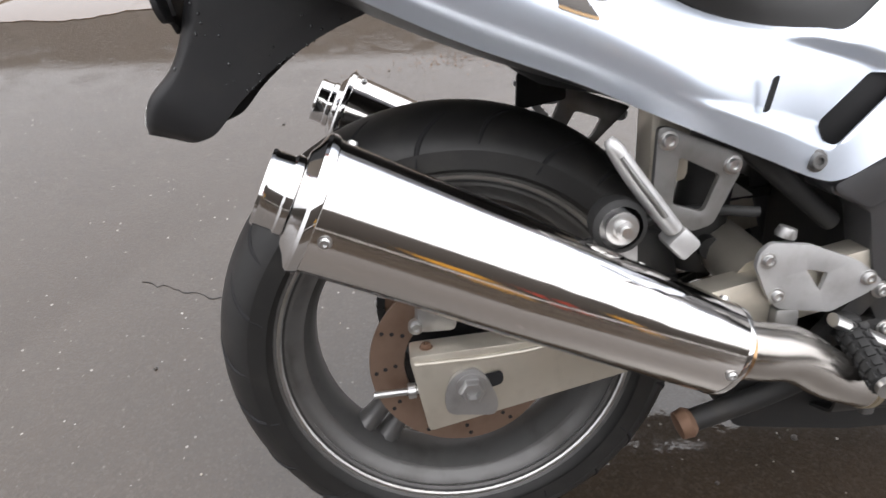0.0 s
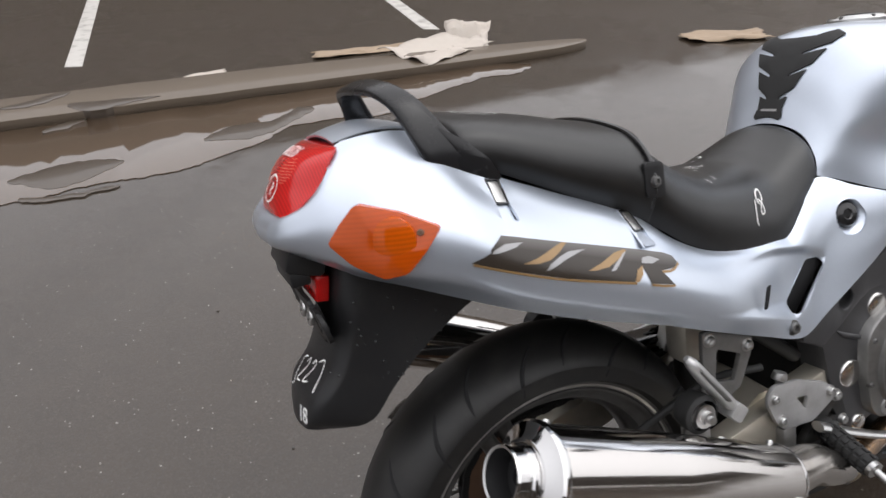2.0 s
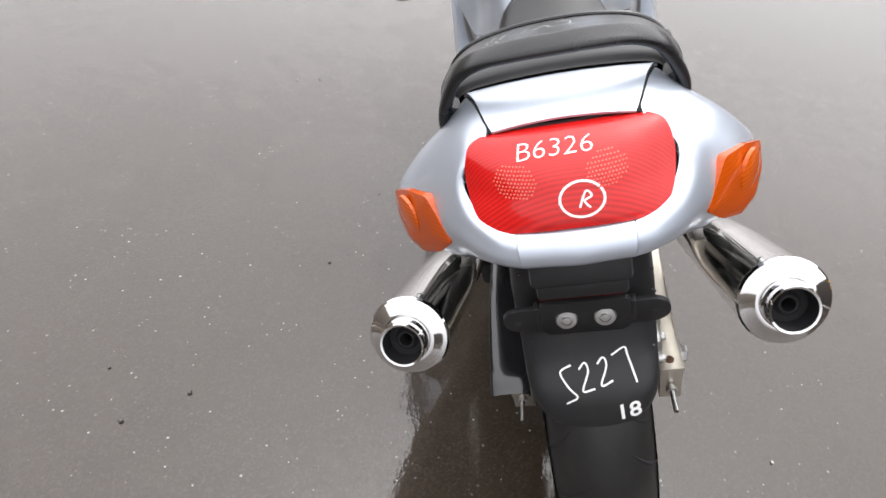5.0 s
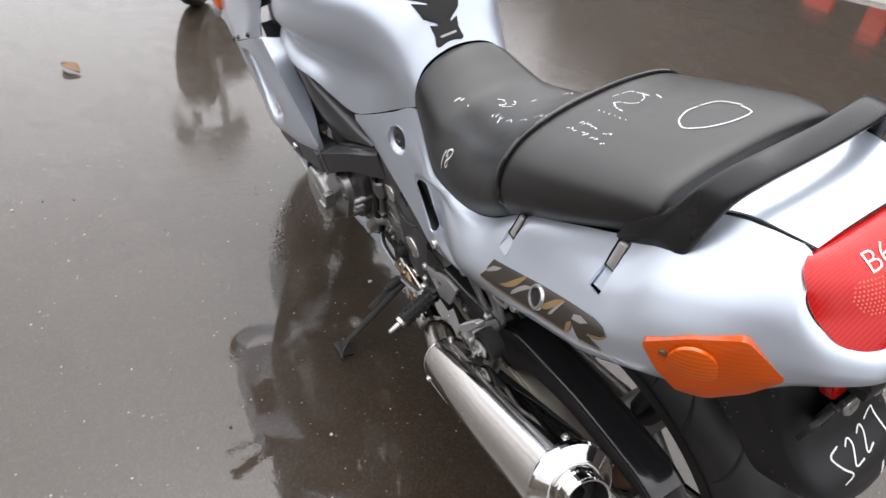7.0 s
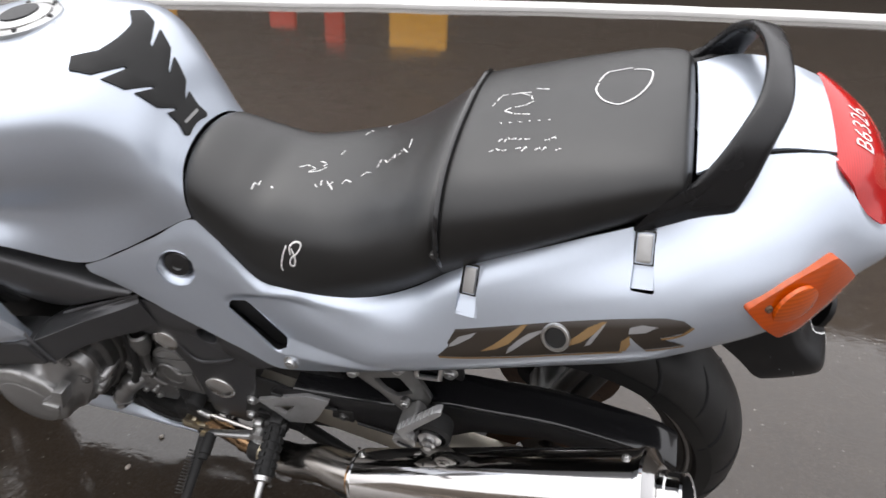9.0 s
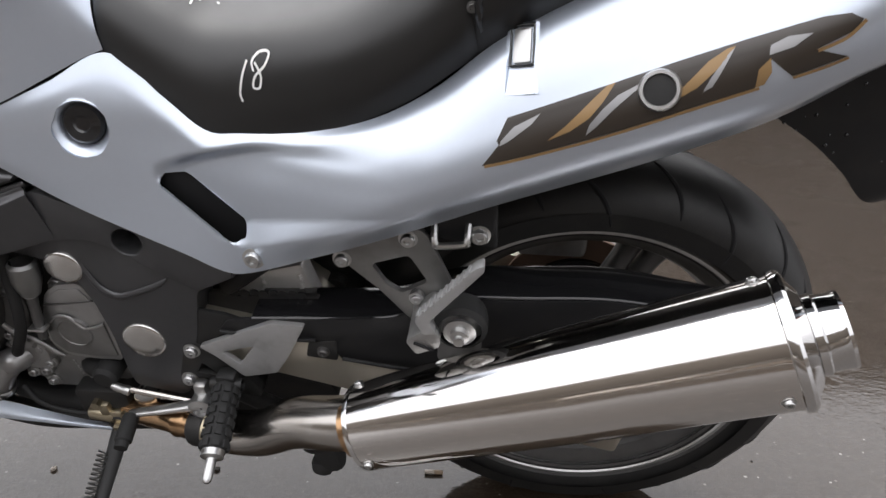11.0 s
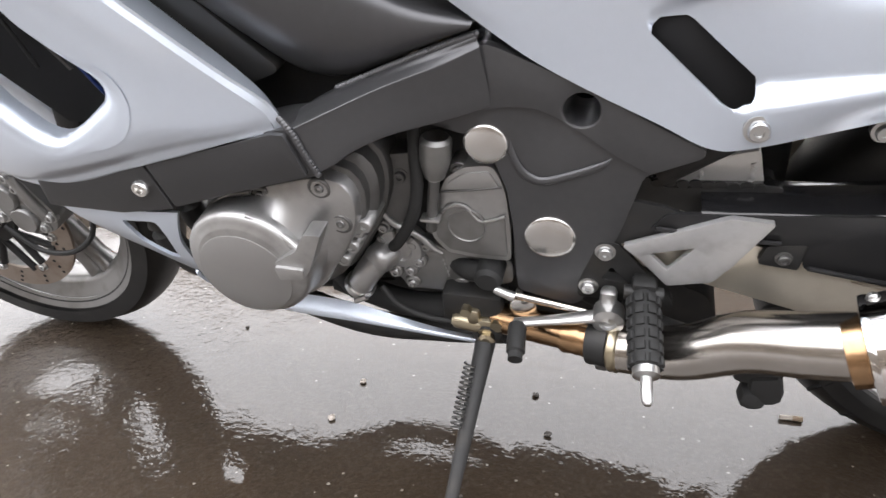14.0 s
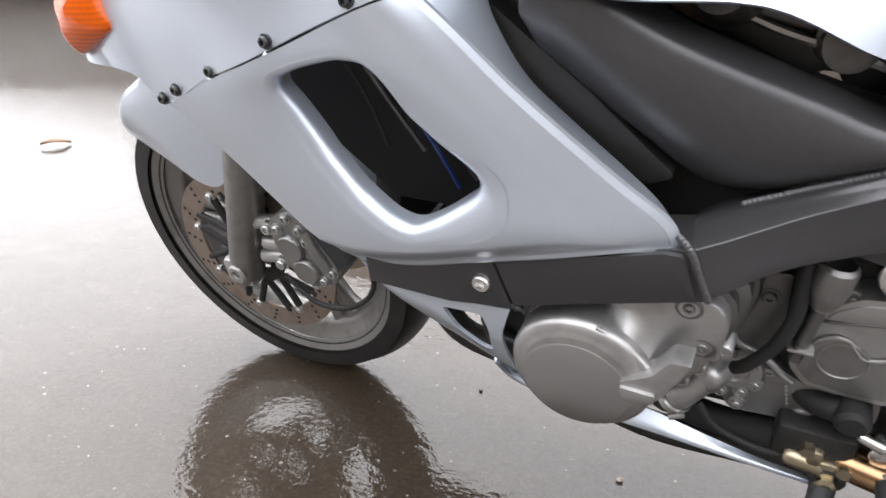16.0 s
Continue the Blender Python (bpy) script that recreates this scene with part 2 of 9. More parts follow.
def ground_mat():
    """Wet asphalt: dark brown-grey, pale grit, a film of water that pools in patches."""
    m = bpy.data.materials.new("wet_asphalt")
    m.use_nodes = True
    nt = m.node_tree
    nd, lk = nt.nodes, nt.links
    p = nd["Principled BSDF"]
    tc = nd.new("ShaderNodeTexCoord")

    def noise_n(scale, detail=5, rough=0.55):
        n = nd.new("ShaderNodeTexNoise")
        n.inputs["Scale"].default_value, n.inputs["Detail"].default_value, n.inputs["Roughness"].default_value = scale, detail, rough
        lk.new(tc.outputs["Object"], n.inputs["Vector"])
        return n

    def ramp_n(src, a, b, ca=0.0, cb=1.0):
        r = nd.new("ShaderNodeMapRange")
        r.inputs["From Min"].default_value, r.inputs["From Max"].default_value = a, b
        r.inputs["To Min"].default_value, r.inputs["To Max"].default_value = ca, cb
        lk.new(src, r.inputs["Value"])
        return r.outputs[0]

    def mix_n(fac, a, b):
        x = nd.new("ShaderNodeMixRGB")
        if hasattr(fac, "is_linked"):
            lk.new(fac, x.inputs[0])
        else:
            x.inputs[0].default_value = fac
        for k, v in ((1, a), (2, b)):
            if hasattr(v, "is_linked"):
                lk.new(v, x.inputs[k])
            else:
                x.inputs[k].default_value = (*v, 1)
        return x.outputs[0]

    def math_n(op, a, b):
        x = nd.new("ShaderNodeMath")
        x.operation = op
        for k, v in ((0, a), (1, b)):
            if hasattr(v, "is_linked"):
                lk.new(v, x.inputs[k])
            else:
                x.inputs[k].default_value = v
        return x.outputs[0]

    fine, mid, wide = noise_n(160, 6, 0.7), noise_n(9, 6), noise_n(1.1, 5)
    base = mix_n(ramp_n(wide.outputs["Fac"], 0.35, 0.65), (0.0235, 0.0156, 0.0092), (0.0315, 0.0218, 0.0138))
    base = mix_n(ramp_n(mid.outputs["Fac"], 0.3, 0.7, 0, 0.5), base, (0.036, 0.0230, 0.0130))
    base = mix_n(ramp_n(fine.outputs["Fac"], 0.35, 0.75, 0, 0.35), base, (0.058, 0.047, 0.037))
    stones = nd.new("ShaderNodeTexVoronoi")
    stones.inputs["Scale"].default_value = 210
    lk.new(tc.outputs["Object"], stones.inputs["Vector"])
    tone = nd.new("ShaderNodeSeparateColor")
    lk.new(stones.outputs["Color"], tone.inputs[0])
    base = mix_n(ramp_n(tone.outputs[0], 0.6, 1.0, 0, 0.28), base, (0.085, 0.071, 0.057))
    base = mix_n(ramp_n(tone.outputs[1], 0.6, 1.0, 0, 0.35), base, (0.014, 0.011, 0.009))
    grit = nd.new("ShaderNodeTexVoronoi")
    grit.inputs["Scale"].default_value, grit.inputs["Randomness"].default_value = 95, 1
    lk.new(tc.outputs["Object"], grit.inputs["Vector"])
    pick = nd.new("ShaderNodeSeparateColor")
    lk.new(grit.outputs["Color"], pick.inputs[0])
    size = math_n("MULTIPLY", ramp_n(pick.outputs[0], 0.86, 1.0), 0.27)
    speck = math_n("LESS_THAN", grit.outputs["Distance"], size)
    base = mix_n(math_n("MULTIPLY", speck, ramp_n(pick.outputs[1], 0.2, 1.0, 0.08, 0.6)), base, (0.50, 0.47, 0.43))
    lk.new(base, p.inputs["Base Color"])
    # water: a patchy film, smoother where it stands
    pool = ramp_n(math_n("ADD", math_n("MULTIPLY", wide.outputs["Fac"], 0.75), math_n("MULTIPLY", mid.outputs["Fac"], 0.25)), 0.38, 0.50)
    # a worn, stony spot stands out of the water
    away = nd.new("ShaderNodeVectorMath")
    away.operation = "DISTANCE"
    away.inputs[1].default_value = (1.40, 0.22, 0.0)
    lk.new(tc.outputs["Object"], away.inputs[0])
    spot = ramp_n(math_n("ADD", away.outputs["Value"], math_n("MULTIPLY", mid.outputs["Fac"], 0.35)), 0.52, 0.72)
    ahead = nd.new("ShaderNodeVectorMath")
    ahead.operation = "DISTANCE"
    ahead.inputs[1].default_value = (3.4, -1.6, 0.0)
    lk.new(tc.outputs["Object"], ahead.inputs[0])
    stony = ramp_n(math_n("ADD", ahead.outputs["Value"], math_n("MULTIPLY", mid.outputs["Fac"], 1.2)), 1.9, 2.8)
    pool = math_n("MULTIPLY", math_n("MULTIPLY", math_n("MAXIMUM", pool, 0.60), spot), stony)
    lk.new(ramp_n(pool, 0, 1, 0.55, 0.36), p.inputs["Roughness"])
    p.inputs["Specular IOR Level"].default_value = 0.12
    proud = ramp_n(math_n("ADD", math_n("MULTIPLY", tone.outputs[2], 0.5), math_n("MULTIPLY", noise_n(38, 5, 0.7).outputs["Fac"], 0.9)), 0.76, 0.92, 1.0, 0.86)
    lk.new(proud, p.inputs["Coat Weight"])
    p.inputs["Coat IOR"].default_value = 1.55
    lk.new(ramp_n(pool, 0, 1, 0.012, 0.004), p.inputs["Coat Roughness"])
    rough_b = nd.new("ShaderNodeBump")
    rough_b.inputs["Distance"].default_value = 0.004
    rough_b.inputs["Strength"].default_value = 0.5
    lk.new(fine.outputs["Fac"], rough_b.inputs["Height"])
    lk.new(rough_b.outputs[0], p.inputs["Normal"])
    film = nd.new("ShaderNodeBump")
    film.inputs["Distance"].default_value = 0.002
    lk.new(ramp_n(pool, 0, 1, 0.36, 0.035), film.inputs["Strength"])
    lk.new(math_n("ADD", noise_n(85, 2, 0.6).outputs["Fac"], math_n("MULTIPLY", noise_n(26, 2, 0.5).outputs["Fac"], 1.2)), film.inputs["Height"])
    lk.new(film.outputs[0], p.inputs["Coat Normal"])
    return m


ASPHALT = ground_mat()
ROADPAINT = mat("road_paint", (0.46, 0.44, 0.41), 0.55, 0, 0.25, 25, 0.3, 200, dirt=0.7, dirt_col=(0.12, 0.105, 0.09))
MUD = mat("muddy_water", (0.075, 0.05, 0.032), 0.05, 0, 0.3, 4, coat=1.0)

# ---- mesh helpers ----
BIKE = pose(0, 0, -0.0022, -18.05, -0.61, 0)


def link(name, bm, material, m=None, sharp=40):
    me = bpy.data.meshes.new(name)
    bmesh.ops.recalc_face_normals(bm, faces=bm.faces[:])
    bm.to_mesh(me)
    bm.free()
    me.polygons.foreach_set("use_smooth", [True] * len(me.polygons))
    me.set_sharp_from_angle(angle=radians(sharp))
    me.materials.append(material)
    ob = new(name, me)
    if m is not None:
        ob.matrix_world = m
    return ob


def part(name, bm, material, parent, label="", sharp=40):
    """One mesh object under a thing or under a part."""
    ob = link(name, bm, material, sharp=sharp)
    ob.parent = parent
    return tagged(ob, label)


def merged(*bms):
    out = bmesh.new()
    for b in bms:
        me = bpy.data.meshes.new("t")
        b.to_mesh(me)
        b.free()
        out.from_mesh(me)
        bpy.data.meshes.remove(me)
    return out


def crom(pts, n=6, closed=False):
    """A Catmull-Rom line through points, n steps a span."""
    p = np.array([tuple(q) for q in pts], float)
    k = len(p)
    out = []
    for i in range(k if closed else k - 1):
        a = p[(i - 1) % k] if closed or i > 0 else 2 * p[0] - p[1]
        b, c = p[i], p[(i + 1) % k]
        d = p[(i + 2) % k] if closed or i + 2 < k else 2 * p[-1] - p[-2]
        for s in range(n):
            u = s / n
            out.append(0.5 * (2 * b + (c - a) * u + (2 * a - 5 * b + 4 * c - d) * u * u + (3 * b - a - 3 * c + d) * u ** 3))
    if not closed:
        out.append(p[-1])
    return np.array(out)


def rounded(pts, r, n=4):
    """A polygon in the plane with its corners rounded by r."""
    p = [Vector(q) for q in pts]
    out = []
    for i, c in enumerate(p):
        a, b = p[i - 1] - c, p[(i + 1) % len(p)] - c
        ra = min(r, a.length * 0.45, b.length * 0.45)
        s, e = c + a.normalized() * ra, c + b.normalized() * ra
        for k in range(n + 1):
            u = k / n
            out.append(tuple(s * (1 - u) ** 2 + c * 2 * u * (1 - u) + e * u * u))
    return out


def prism(outline, y0, y1, bevel=0.003, holes=(), segs=2):
    """A plate with an outline in x and z that reaches from y0 to y1, with holes through it and bevelled rims."""
    from mathutils.geometry import delaunay_2d_cdt
    loops = [outline, *holes]
    vs, es = [], []
    for lp in loops:
        k = len(vs)
        vs += [Vector(q) for q in lp]
        es += [(k + i, k + (i + 1) % len(lp)) for i in range(len(lp))]
    v2, _, f2, *_ = delaunay_2d_cdt(vs, es, [], 0, 1e-6)

    def inside(q, lp):
        hit = False
        for i in range(len(lp)):
            (x0, z0), (x1, z1) = lp[i - 1], lp[i]
            if (z0 > q[1]) != (z1 > q[1]) and q[0] < (x1 - x0) * (q[1] - z0) / (z1 - z0) + x0:
                hit = not hit
        return hit

    bm = bmesh.new()
    lo = [bm.verts.new((v[0], y0, v[1])) for v in v2]
    hi = [bm.verts.new((v[0], y1, v[1])) for v in v2]
    count = {}
    for f in f2:
        c = sum((v2[i] for i in f), Vector((0, 0))) / len(f)
        if inside(c, outline) and not any(inside(c, h) for h in holes):
            bm.faces.new([lo[i] for i in f])
            bm.faces.new([hi[i] for i in reversed(f)])
            for i in range(len(f)):
                e = (f[i - 1], f[i])
                count[tuple(sorted(e))] = count.get(tuple(sorted(e)), []) + [e]
    rim = []
    for e in count.values():
        if len(e) == 1:
            a, b = e[0]
            bm.faces.new([lo[b], lo[a], hi[a], hi[b]])
            rim += [(hi[a], hi[b]), (lo[a], lo[b])]
    bmesh.ops.recalc_face_normals(bm, faces=bm.faces[:])
    if bevel:
        edges = [e for e in (bm.edges.get(r) for r in rim) if e]
        bmesh.ops.bevel(bm, geom=edges, offset=bevel, segments=segs, profile=0.5, affect="EDGES", clamp_overlap=True)
    stray = [v for v in bm.verts if not v.link_faces]
    bmesh.ops.delete(bm, geom=stray, context="VERTS")
    return bm


def box(c, size, bevel=0.003, m=None):
    bm = bmesh.new()
    bmesh.ops.create_cube(bm, size=1)
    bmesh.ops.scale(bm, vec=size, verts=bm.verts[:])
    if bevel:
        bmesh.ops.bevel(bm, geom=bm.edges[:], offset=bevel, segments=2, profile=0.5, affect="EDGES", clamp_overlap=True)
    bmesh.ops.transform(bm, matrix=Matrix.Translation(c) @ (m or Matrix()), verts=bm.verts[:])
    return bm


def along(p, d):
    """A frame at p whose z points along d."""
    return Matrix.Translation(p) @ Vector(d).to_track_quat("Z", "Y").to_matrix().to_4x4()


def lathe(profile, m=None, segs=40, closed=False):
    """Turns a profile of (radius, height) about z, then moves it by m."""
    bm = bmesh.new()
    rings = []
    for r, h in profile:
        if r < 1e-6:
            rings.append([bm.verts.new((0, 0, h))] * segs)
        else:
            rings.append([bm.verts.new((r * math.cos(2 * math.pi * i / segs), r * math.sin(2 * math.pi * i / segs), h)) for i in range(segs)])
    pairs = list(zip(rings, rings[1:])) + ([(rings[-1], rings[0])] if closed else [])
    for a, b in pairs:
        for i in range(segs):
            j = (i + 1) % segs
            q = []
            for v in (a[i], a[j], b[j], b[i]):
                if v not in q:
                    q.append(v)
            if len(q) > 2:
                bm.faces.new(q)
    if m is not None:
        bmesh.ops.transform(bm, matrix=m, verts=bm.verts[:])
    return bm


def tube(pts, r, n=6, segs=12, ends=True, flat=1.0, up=(0, 0, 1)):
    """A round or oval bar along a smooth line; r may be one radius or one for each point."""
    line = crom(pts, n)
    rr = np.full(len(pts), r, float) if np.isscalar(r) else np.array(r, float)
    rad = np.interp(np.linspace(0, len(pts) - 1, len(line)), range(len(pts)), rr)
    bm = bmesh.new()
    rings = []
    for i, p in enumerate(line):
        t = Vector(line[min(i + 1, len(line) - 1)] - line[max(i - 1, 0)]).normalized()
        a = t.cross(Vector(up))
        a = a.normalized() if a.length > 1e-3 else Vector((1, 0, 0))
        b = a.cross(t).normalized()
        rings.append([bm.verts.new(Vector(p) + float(rad[i]) * (math.cos(w) * a + flat * math.sin(w) * b)) for w in (2 * math.pi * k / segs for k in range(segs))])
    for a, b in zip(rings, rings[1:]):
        for k in range(segs):
            bm.faces.new((a[k], a[(k + 1) % segs], b[(k + 1) % segs], b[k]))
    if ends:
        bm.faces.new(rings[0][::-1])
        bm.faces.new(rings[-1])
    return bm


def cr_basis(n, k):
    """Weights that sample k control points at n even places, Catmull-Rom."""
    w = np.zeros((n, k))
    for i, t in enumerate(np.linspace(0, k - 1, n)):
        j = min(int(t), k - 2)
        u = t - j
        c = (-0.5 * u + u * u - 0.5 * u ** 3, 1 - 2.5 * u * u + 1.5 * u ** 3, 0.5 * u + 2 * u * u - 1.5 * u ** 3, -0.5 * u * u + 0.5 * u ** 3)
        for d, cw in zip((-1, 0, 1, 2), c):
            q = j + d
            if q < 0:
                w[i, 0] += 2 * cw
                w[i, 1] -= cw
            elif q > k - 1:
                w[i, k - 1] += 2 * cw
                w[i, k - 2] -= cw
            else:
                w[i, q] += cw
    return w


def skin(rows, nu=60, nv=24, thick=0.003, holes=(), side=1, mirror_join=False):
    """A shell through rows of points. holes: polygons in x and z cut through it. side -1: mirrored in y.
    mirror_join: the other half is added, so that the shell closes over the middle."""
    g = np.array(rows, float)
    if mirror_join:
        g = np.concatenate([g, (g * [1, -1, 1])[:, ::-1][:, 1:]], 1)
        nv = nv * 2 - 1
    s = np.einsum("ia,jb,abc->ijc", cr_basis(nu, g.shape[0]), cr_basis(nv, g.shape[1]), g)
    du, dv = np.gradient(s, axis=0), np.gradient(s, axis=1)
    nrm = np.cross(du, dv)
    nrm /= np.linalg.norm(nrm, axis=2, keepdims=True) + 1e-12
    mid = s.mean((0, 1)) * [1, 0, 1]
    if ((s - mid) * nrm).sum() < 0:
        nrm = -nrm
    bm = bmesh.new()

    def make(uvs, tris):
        def at(a, uv):
            u, v = min(max(uv[0], 0), nu - 1.0001), min(max(uv[1], 0), nv - 1.0001)
            i, j = int(u), int(v)
            fu, fv = u - i, v - j
            return a[i, j] * (1 - fu) * (1 - fv) + a[i + 1, j] * fu * (1 - fv) + a[i, j + 1] * (1 - fu) * fv + a[i + 1, j + 1] * fu * fv
        outer, inner = [], []
        for uv in uvs:
            p, n = at(s, uv), at(nrm, uv)
            p2 = p - n * thick
            outer.append(bm.verts.new((p[0], p[1] * side, p[2])))
            inner.append(bm.verts.new((p2[0], p2[1] * side, p2[2])))
        once = {}
        for f in tris:
            bm.faces.new([outer[i] for i in f])
            bm.faces.new([inner[i] for i in reversed(f)])
            for a, b in zip(f, f[1:] + f[:1]):
                once.setdefault((min(a, b), max(a, b)), []).append((a, b))
        for e in once.values():
            if len(e) == 1:
                a, b = e[0]
                bm.faces.new((outer[b], outer[a], inner[a], inner[b]))

    if not holes:
        uvs = [(i, j) for i in range(nu) for j in range(nv)]
        tris = [[i * nv + j, (i + 1) * nv + j, (i + 1) * nv + j + 1, i * nv + j + 1] for i in range(nu - 1) for j in range(nv - 1)]
        make(uvs, tris)
    else:
        from mathutils.geometry import delaunay_2d_cdt
        flat = s[:, :, [0, 2]].reshape(-1, 2)
        gi, gj = np.meshgrid(range(nu), range(nv), indexing="ij")
        iu, jv = gi.ravel(), gj.ravel()
        hp = []
        for h in holes:
            lp = []
            for q in h:
                d = ((flat - q) ** 2).sum(1)
                k = np.argsort(d)[:4]
                w = 1 / (d[k] + 1e-9)
                lp.append((float((iu[k] * w).sum() / w.sum()), float((jv[k] * w).sum() / w.sum())))
            hp.append(lp)

        def inside(q, lp):
            hit = False
            for i in range(len(lp)):
                (x0, z0), (x1, z1) = lp[i - 1], lp[i]
                if (z0 > q[1]) != (z1 > q[1]) and q[0] < (x1 - x0) * (q[1] - z0) / (z1 - z0) + x0:
                    hit = not hit
            return hit
        vs, es = [], []
        for lp in hp:
            k = len(vs)
            vs += [Vector(q) for q in lp]
            es += [(k + i, k + (i + 1) % len(lp)) for i in range(len(lp))]
        vs += [Vector((float(a), float(b))) for a, b in zip(iu, jv)]
        v2, _, f2, *_ = delaunay_2d_cdt(vs, es, [], 0, 1e-5)
        tris = [list(f) for f in f2 if not any(inside(sum((v2[i] for i in f), Vector((0, 0))) / 3, lp) for lp in hp)]
        make([tuple(v) for v in v2], tris)
    stray = [v for v in bm.verts if not v.link_faces]
    bmesh.ops.delete(bm, geom=stray, context="VERTS")
    return bm


def rounded3(pts, n):
    """A closed loop in space whose corners are softened by n rounds of corner cutting."""
    for _ in range(n):
        pts = [tuple(a[i] * k + b[i] * (1 - k) for i in range(3)) for a, b in zip(pts, pts[1:] + pts[:1]) for k in (0.85, 0.15)]
    return pts


def pillow(outline, bulge, depth, n=7, toward=(0, 1, 0), power=2.0):
    """A cushioned lens over an outline in space: bulged towards a direction, with a rim of some depth behind it."""
    p = [Vector(q) for q in outline]
    c = sum(p, Vector()) / len(p)
    d = Vector(toward).normalized()
    bm = bmesh.new()
    back = [bm.verts.new(q - d * depth) for q in p]
    rings = [back]
    for k in range(n):
        f = 1 - (k / n) ** 1.3
        rings.append([bm.verts.new(c + (q - c) * f + d * bulge * (1 - f ** power)) for q in p])
    for a, b in zip(rings, rings[1:]):
        for i in range(len(p)):
            j = (i + 1) % len(p)
            bm.faces.new((a[i], a[j], b[j], b[i]))
    bm.faces.new(rings[-1])
    bm.faces.new(back[::-1])
    return bm


def moved(bm, m):
    bmesh.ops.transform(bm, matrix=m, verts=bm.verts[:])
    return bm


def mirror(bm):
    bmesh.ops.scale(bm, vec=(1, -1, 1), verts=bm.verts[:])
    bmesh.ops.reverse_faces(bm, faces=bm.faces[:])
    return bm


BOLTS = {}


def bolt(p, d, r, parent, material=None, name="bolt"):
    """A socket-head screw with a washer."""
    key = (round(r, 4), (material or BRIGHT).name)
    if key not in BOLTS:
        bm = lathe([(1.35 * r, -r), (1.35 * r, 0), (1.0 * r, 0.05 * r), (r, 0.55 * r), (0.85 * r, 0.75 * r), (0.5 * r, 0.75 * r), (0.45 * r, 0.3 * r), (0, 0.3 * r)], segs=18)
        ob = link(name, bm, material or BRIGHT)
        BOLTS[key] = ob.data
        ob.parent, ob.matrix_local = parent, along(p, d)
        return ob
    ob = new(name, BOLTS[key])
    ob.parent, ob.matrix_local = parent, along(p, d)
    return ob


def text_mesh(words, size, thick=0.0004, shear=0.0, bold=0.0):
    """Letters of the built-in font as a bmesh in the x-y plane, centred."""
    cu = bpy.data.curves.new("letters", "FONT")
    cu.body, cu.size, cu.extrude, cu.shear, cu.offset = words, size, thick, shear, bold
    cu.align_x, cu.align_y, cu.resolution_u = "CENTER", "CENTER", 3
    ob = new("letters", cu)
    bpy.context.view_layer.update()
    me = bpy.data.meshes.new_from_object(ob.evaluated_get(bpy.context.evaluated_depsgraph_get()))
    bm = bmesh.new()
    bm.from_mesh(me)
    bpy.data.objects.remove(ob)
    bpy.data.curves.remove(cu)
    bpy.data.meshes.remove(me)
    return bm


def onto(bm, m, surf, lift=0.0012):
    """Lays a flat drawing onto a thing's mesh: m places the drawing, which is then pressed along -z of m."""
    from mathutils.bvhtree import BVHTree
    me = surf.data
    tree = BVHTree.FromPolygons([v.co for v in me.vertices], [p.vertices[:] for p in me.polygons])
    d = (m.to_3x3() @ Vector((0, 0, -1))).normalized()
    bmesh.ops.subdivide_edges(bm, edges=[e for e in bm.edges if e.calc_length() > 0.012], cuts=2, use_grid_fill=False)
    bmesh.ops.triangulate(bm, faces=bm.faces[:])
    for v in bm.verts:
        h = v.co.z
        q = m @ Vector((v.co.x, v.co.y, 0))
        hit, nrm, _, _ = tree.ray_cast(q - d * 0.1, d, 0.3)
        if hit is None:
            hit, nrm, _, _ = tree.find_nearest(q)
        if nrm.dot(d) > 0:
            nrm = -nrm
        v.co = hit + nrm * (lift + h)
    return bm


def surf_at(ob, p, d):
    """The place on a part's mesh that a ray from p along d meets, and the normal there."""
    from mathutils.bvhtree import BVHTree
    me = ob.data
    tree = BVHTree.FromPolygons([v.co for v in me.vertices], [q.vertices[:] for q in me.polygons])
    hit, nrm, _, _ = tree.ray_cast(Vector(p), Vector(d).normalized(), 1.0)
    if hit is None:
        hit, nrm, _, _ = tree.find_nearest(Vector(p))
    return hit, (nrm if nrm.dot(Vector(d)) < 0 else -nrm)


def stroke(pts, w, n=5):
    """A flat pen line through points of the x-y plane."""
    line = crom([(x, y, 0) for x, y in pts], n)
    bm = bmesh.new()
    rows = []
    for i, p in enumerate(line):
        t = Vector(line[min(i + 1, len(line) - 1)] - line[max(i - 1, 0)]).normalized()
        a = Vector((-t.y, t.x, 0)) * w / 2
        rows.append((bm.verts.new(Vector(p) + a), bm.verts.new(Vector(p) - a)))
    for (a, b), (c, d) in zip(rows, rows[1:]):
        bm.faces.new((a, b, d, c))
    return bm

# ---- ground ----
bm = bmesh.new()
bmesh.ops.create_grid(bm, x_segments=2, y_segments=2, size=600)
ground = tagged(link("ground", bm, ASPHALT), "wet dark brown-grey asphalt with pale grit and puddles", "ground", kind="structure")

# ---- motorcycle ----
bike = new("motorcycle")
bike.empty_display_size = 0.1
bike.matrix_world = BIKE
tagged(bike, "silver-blue sports touring motorcycle leaning on its side stand on wet asphalt", "motorcycle")


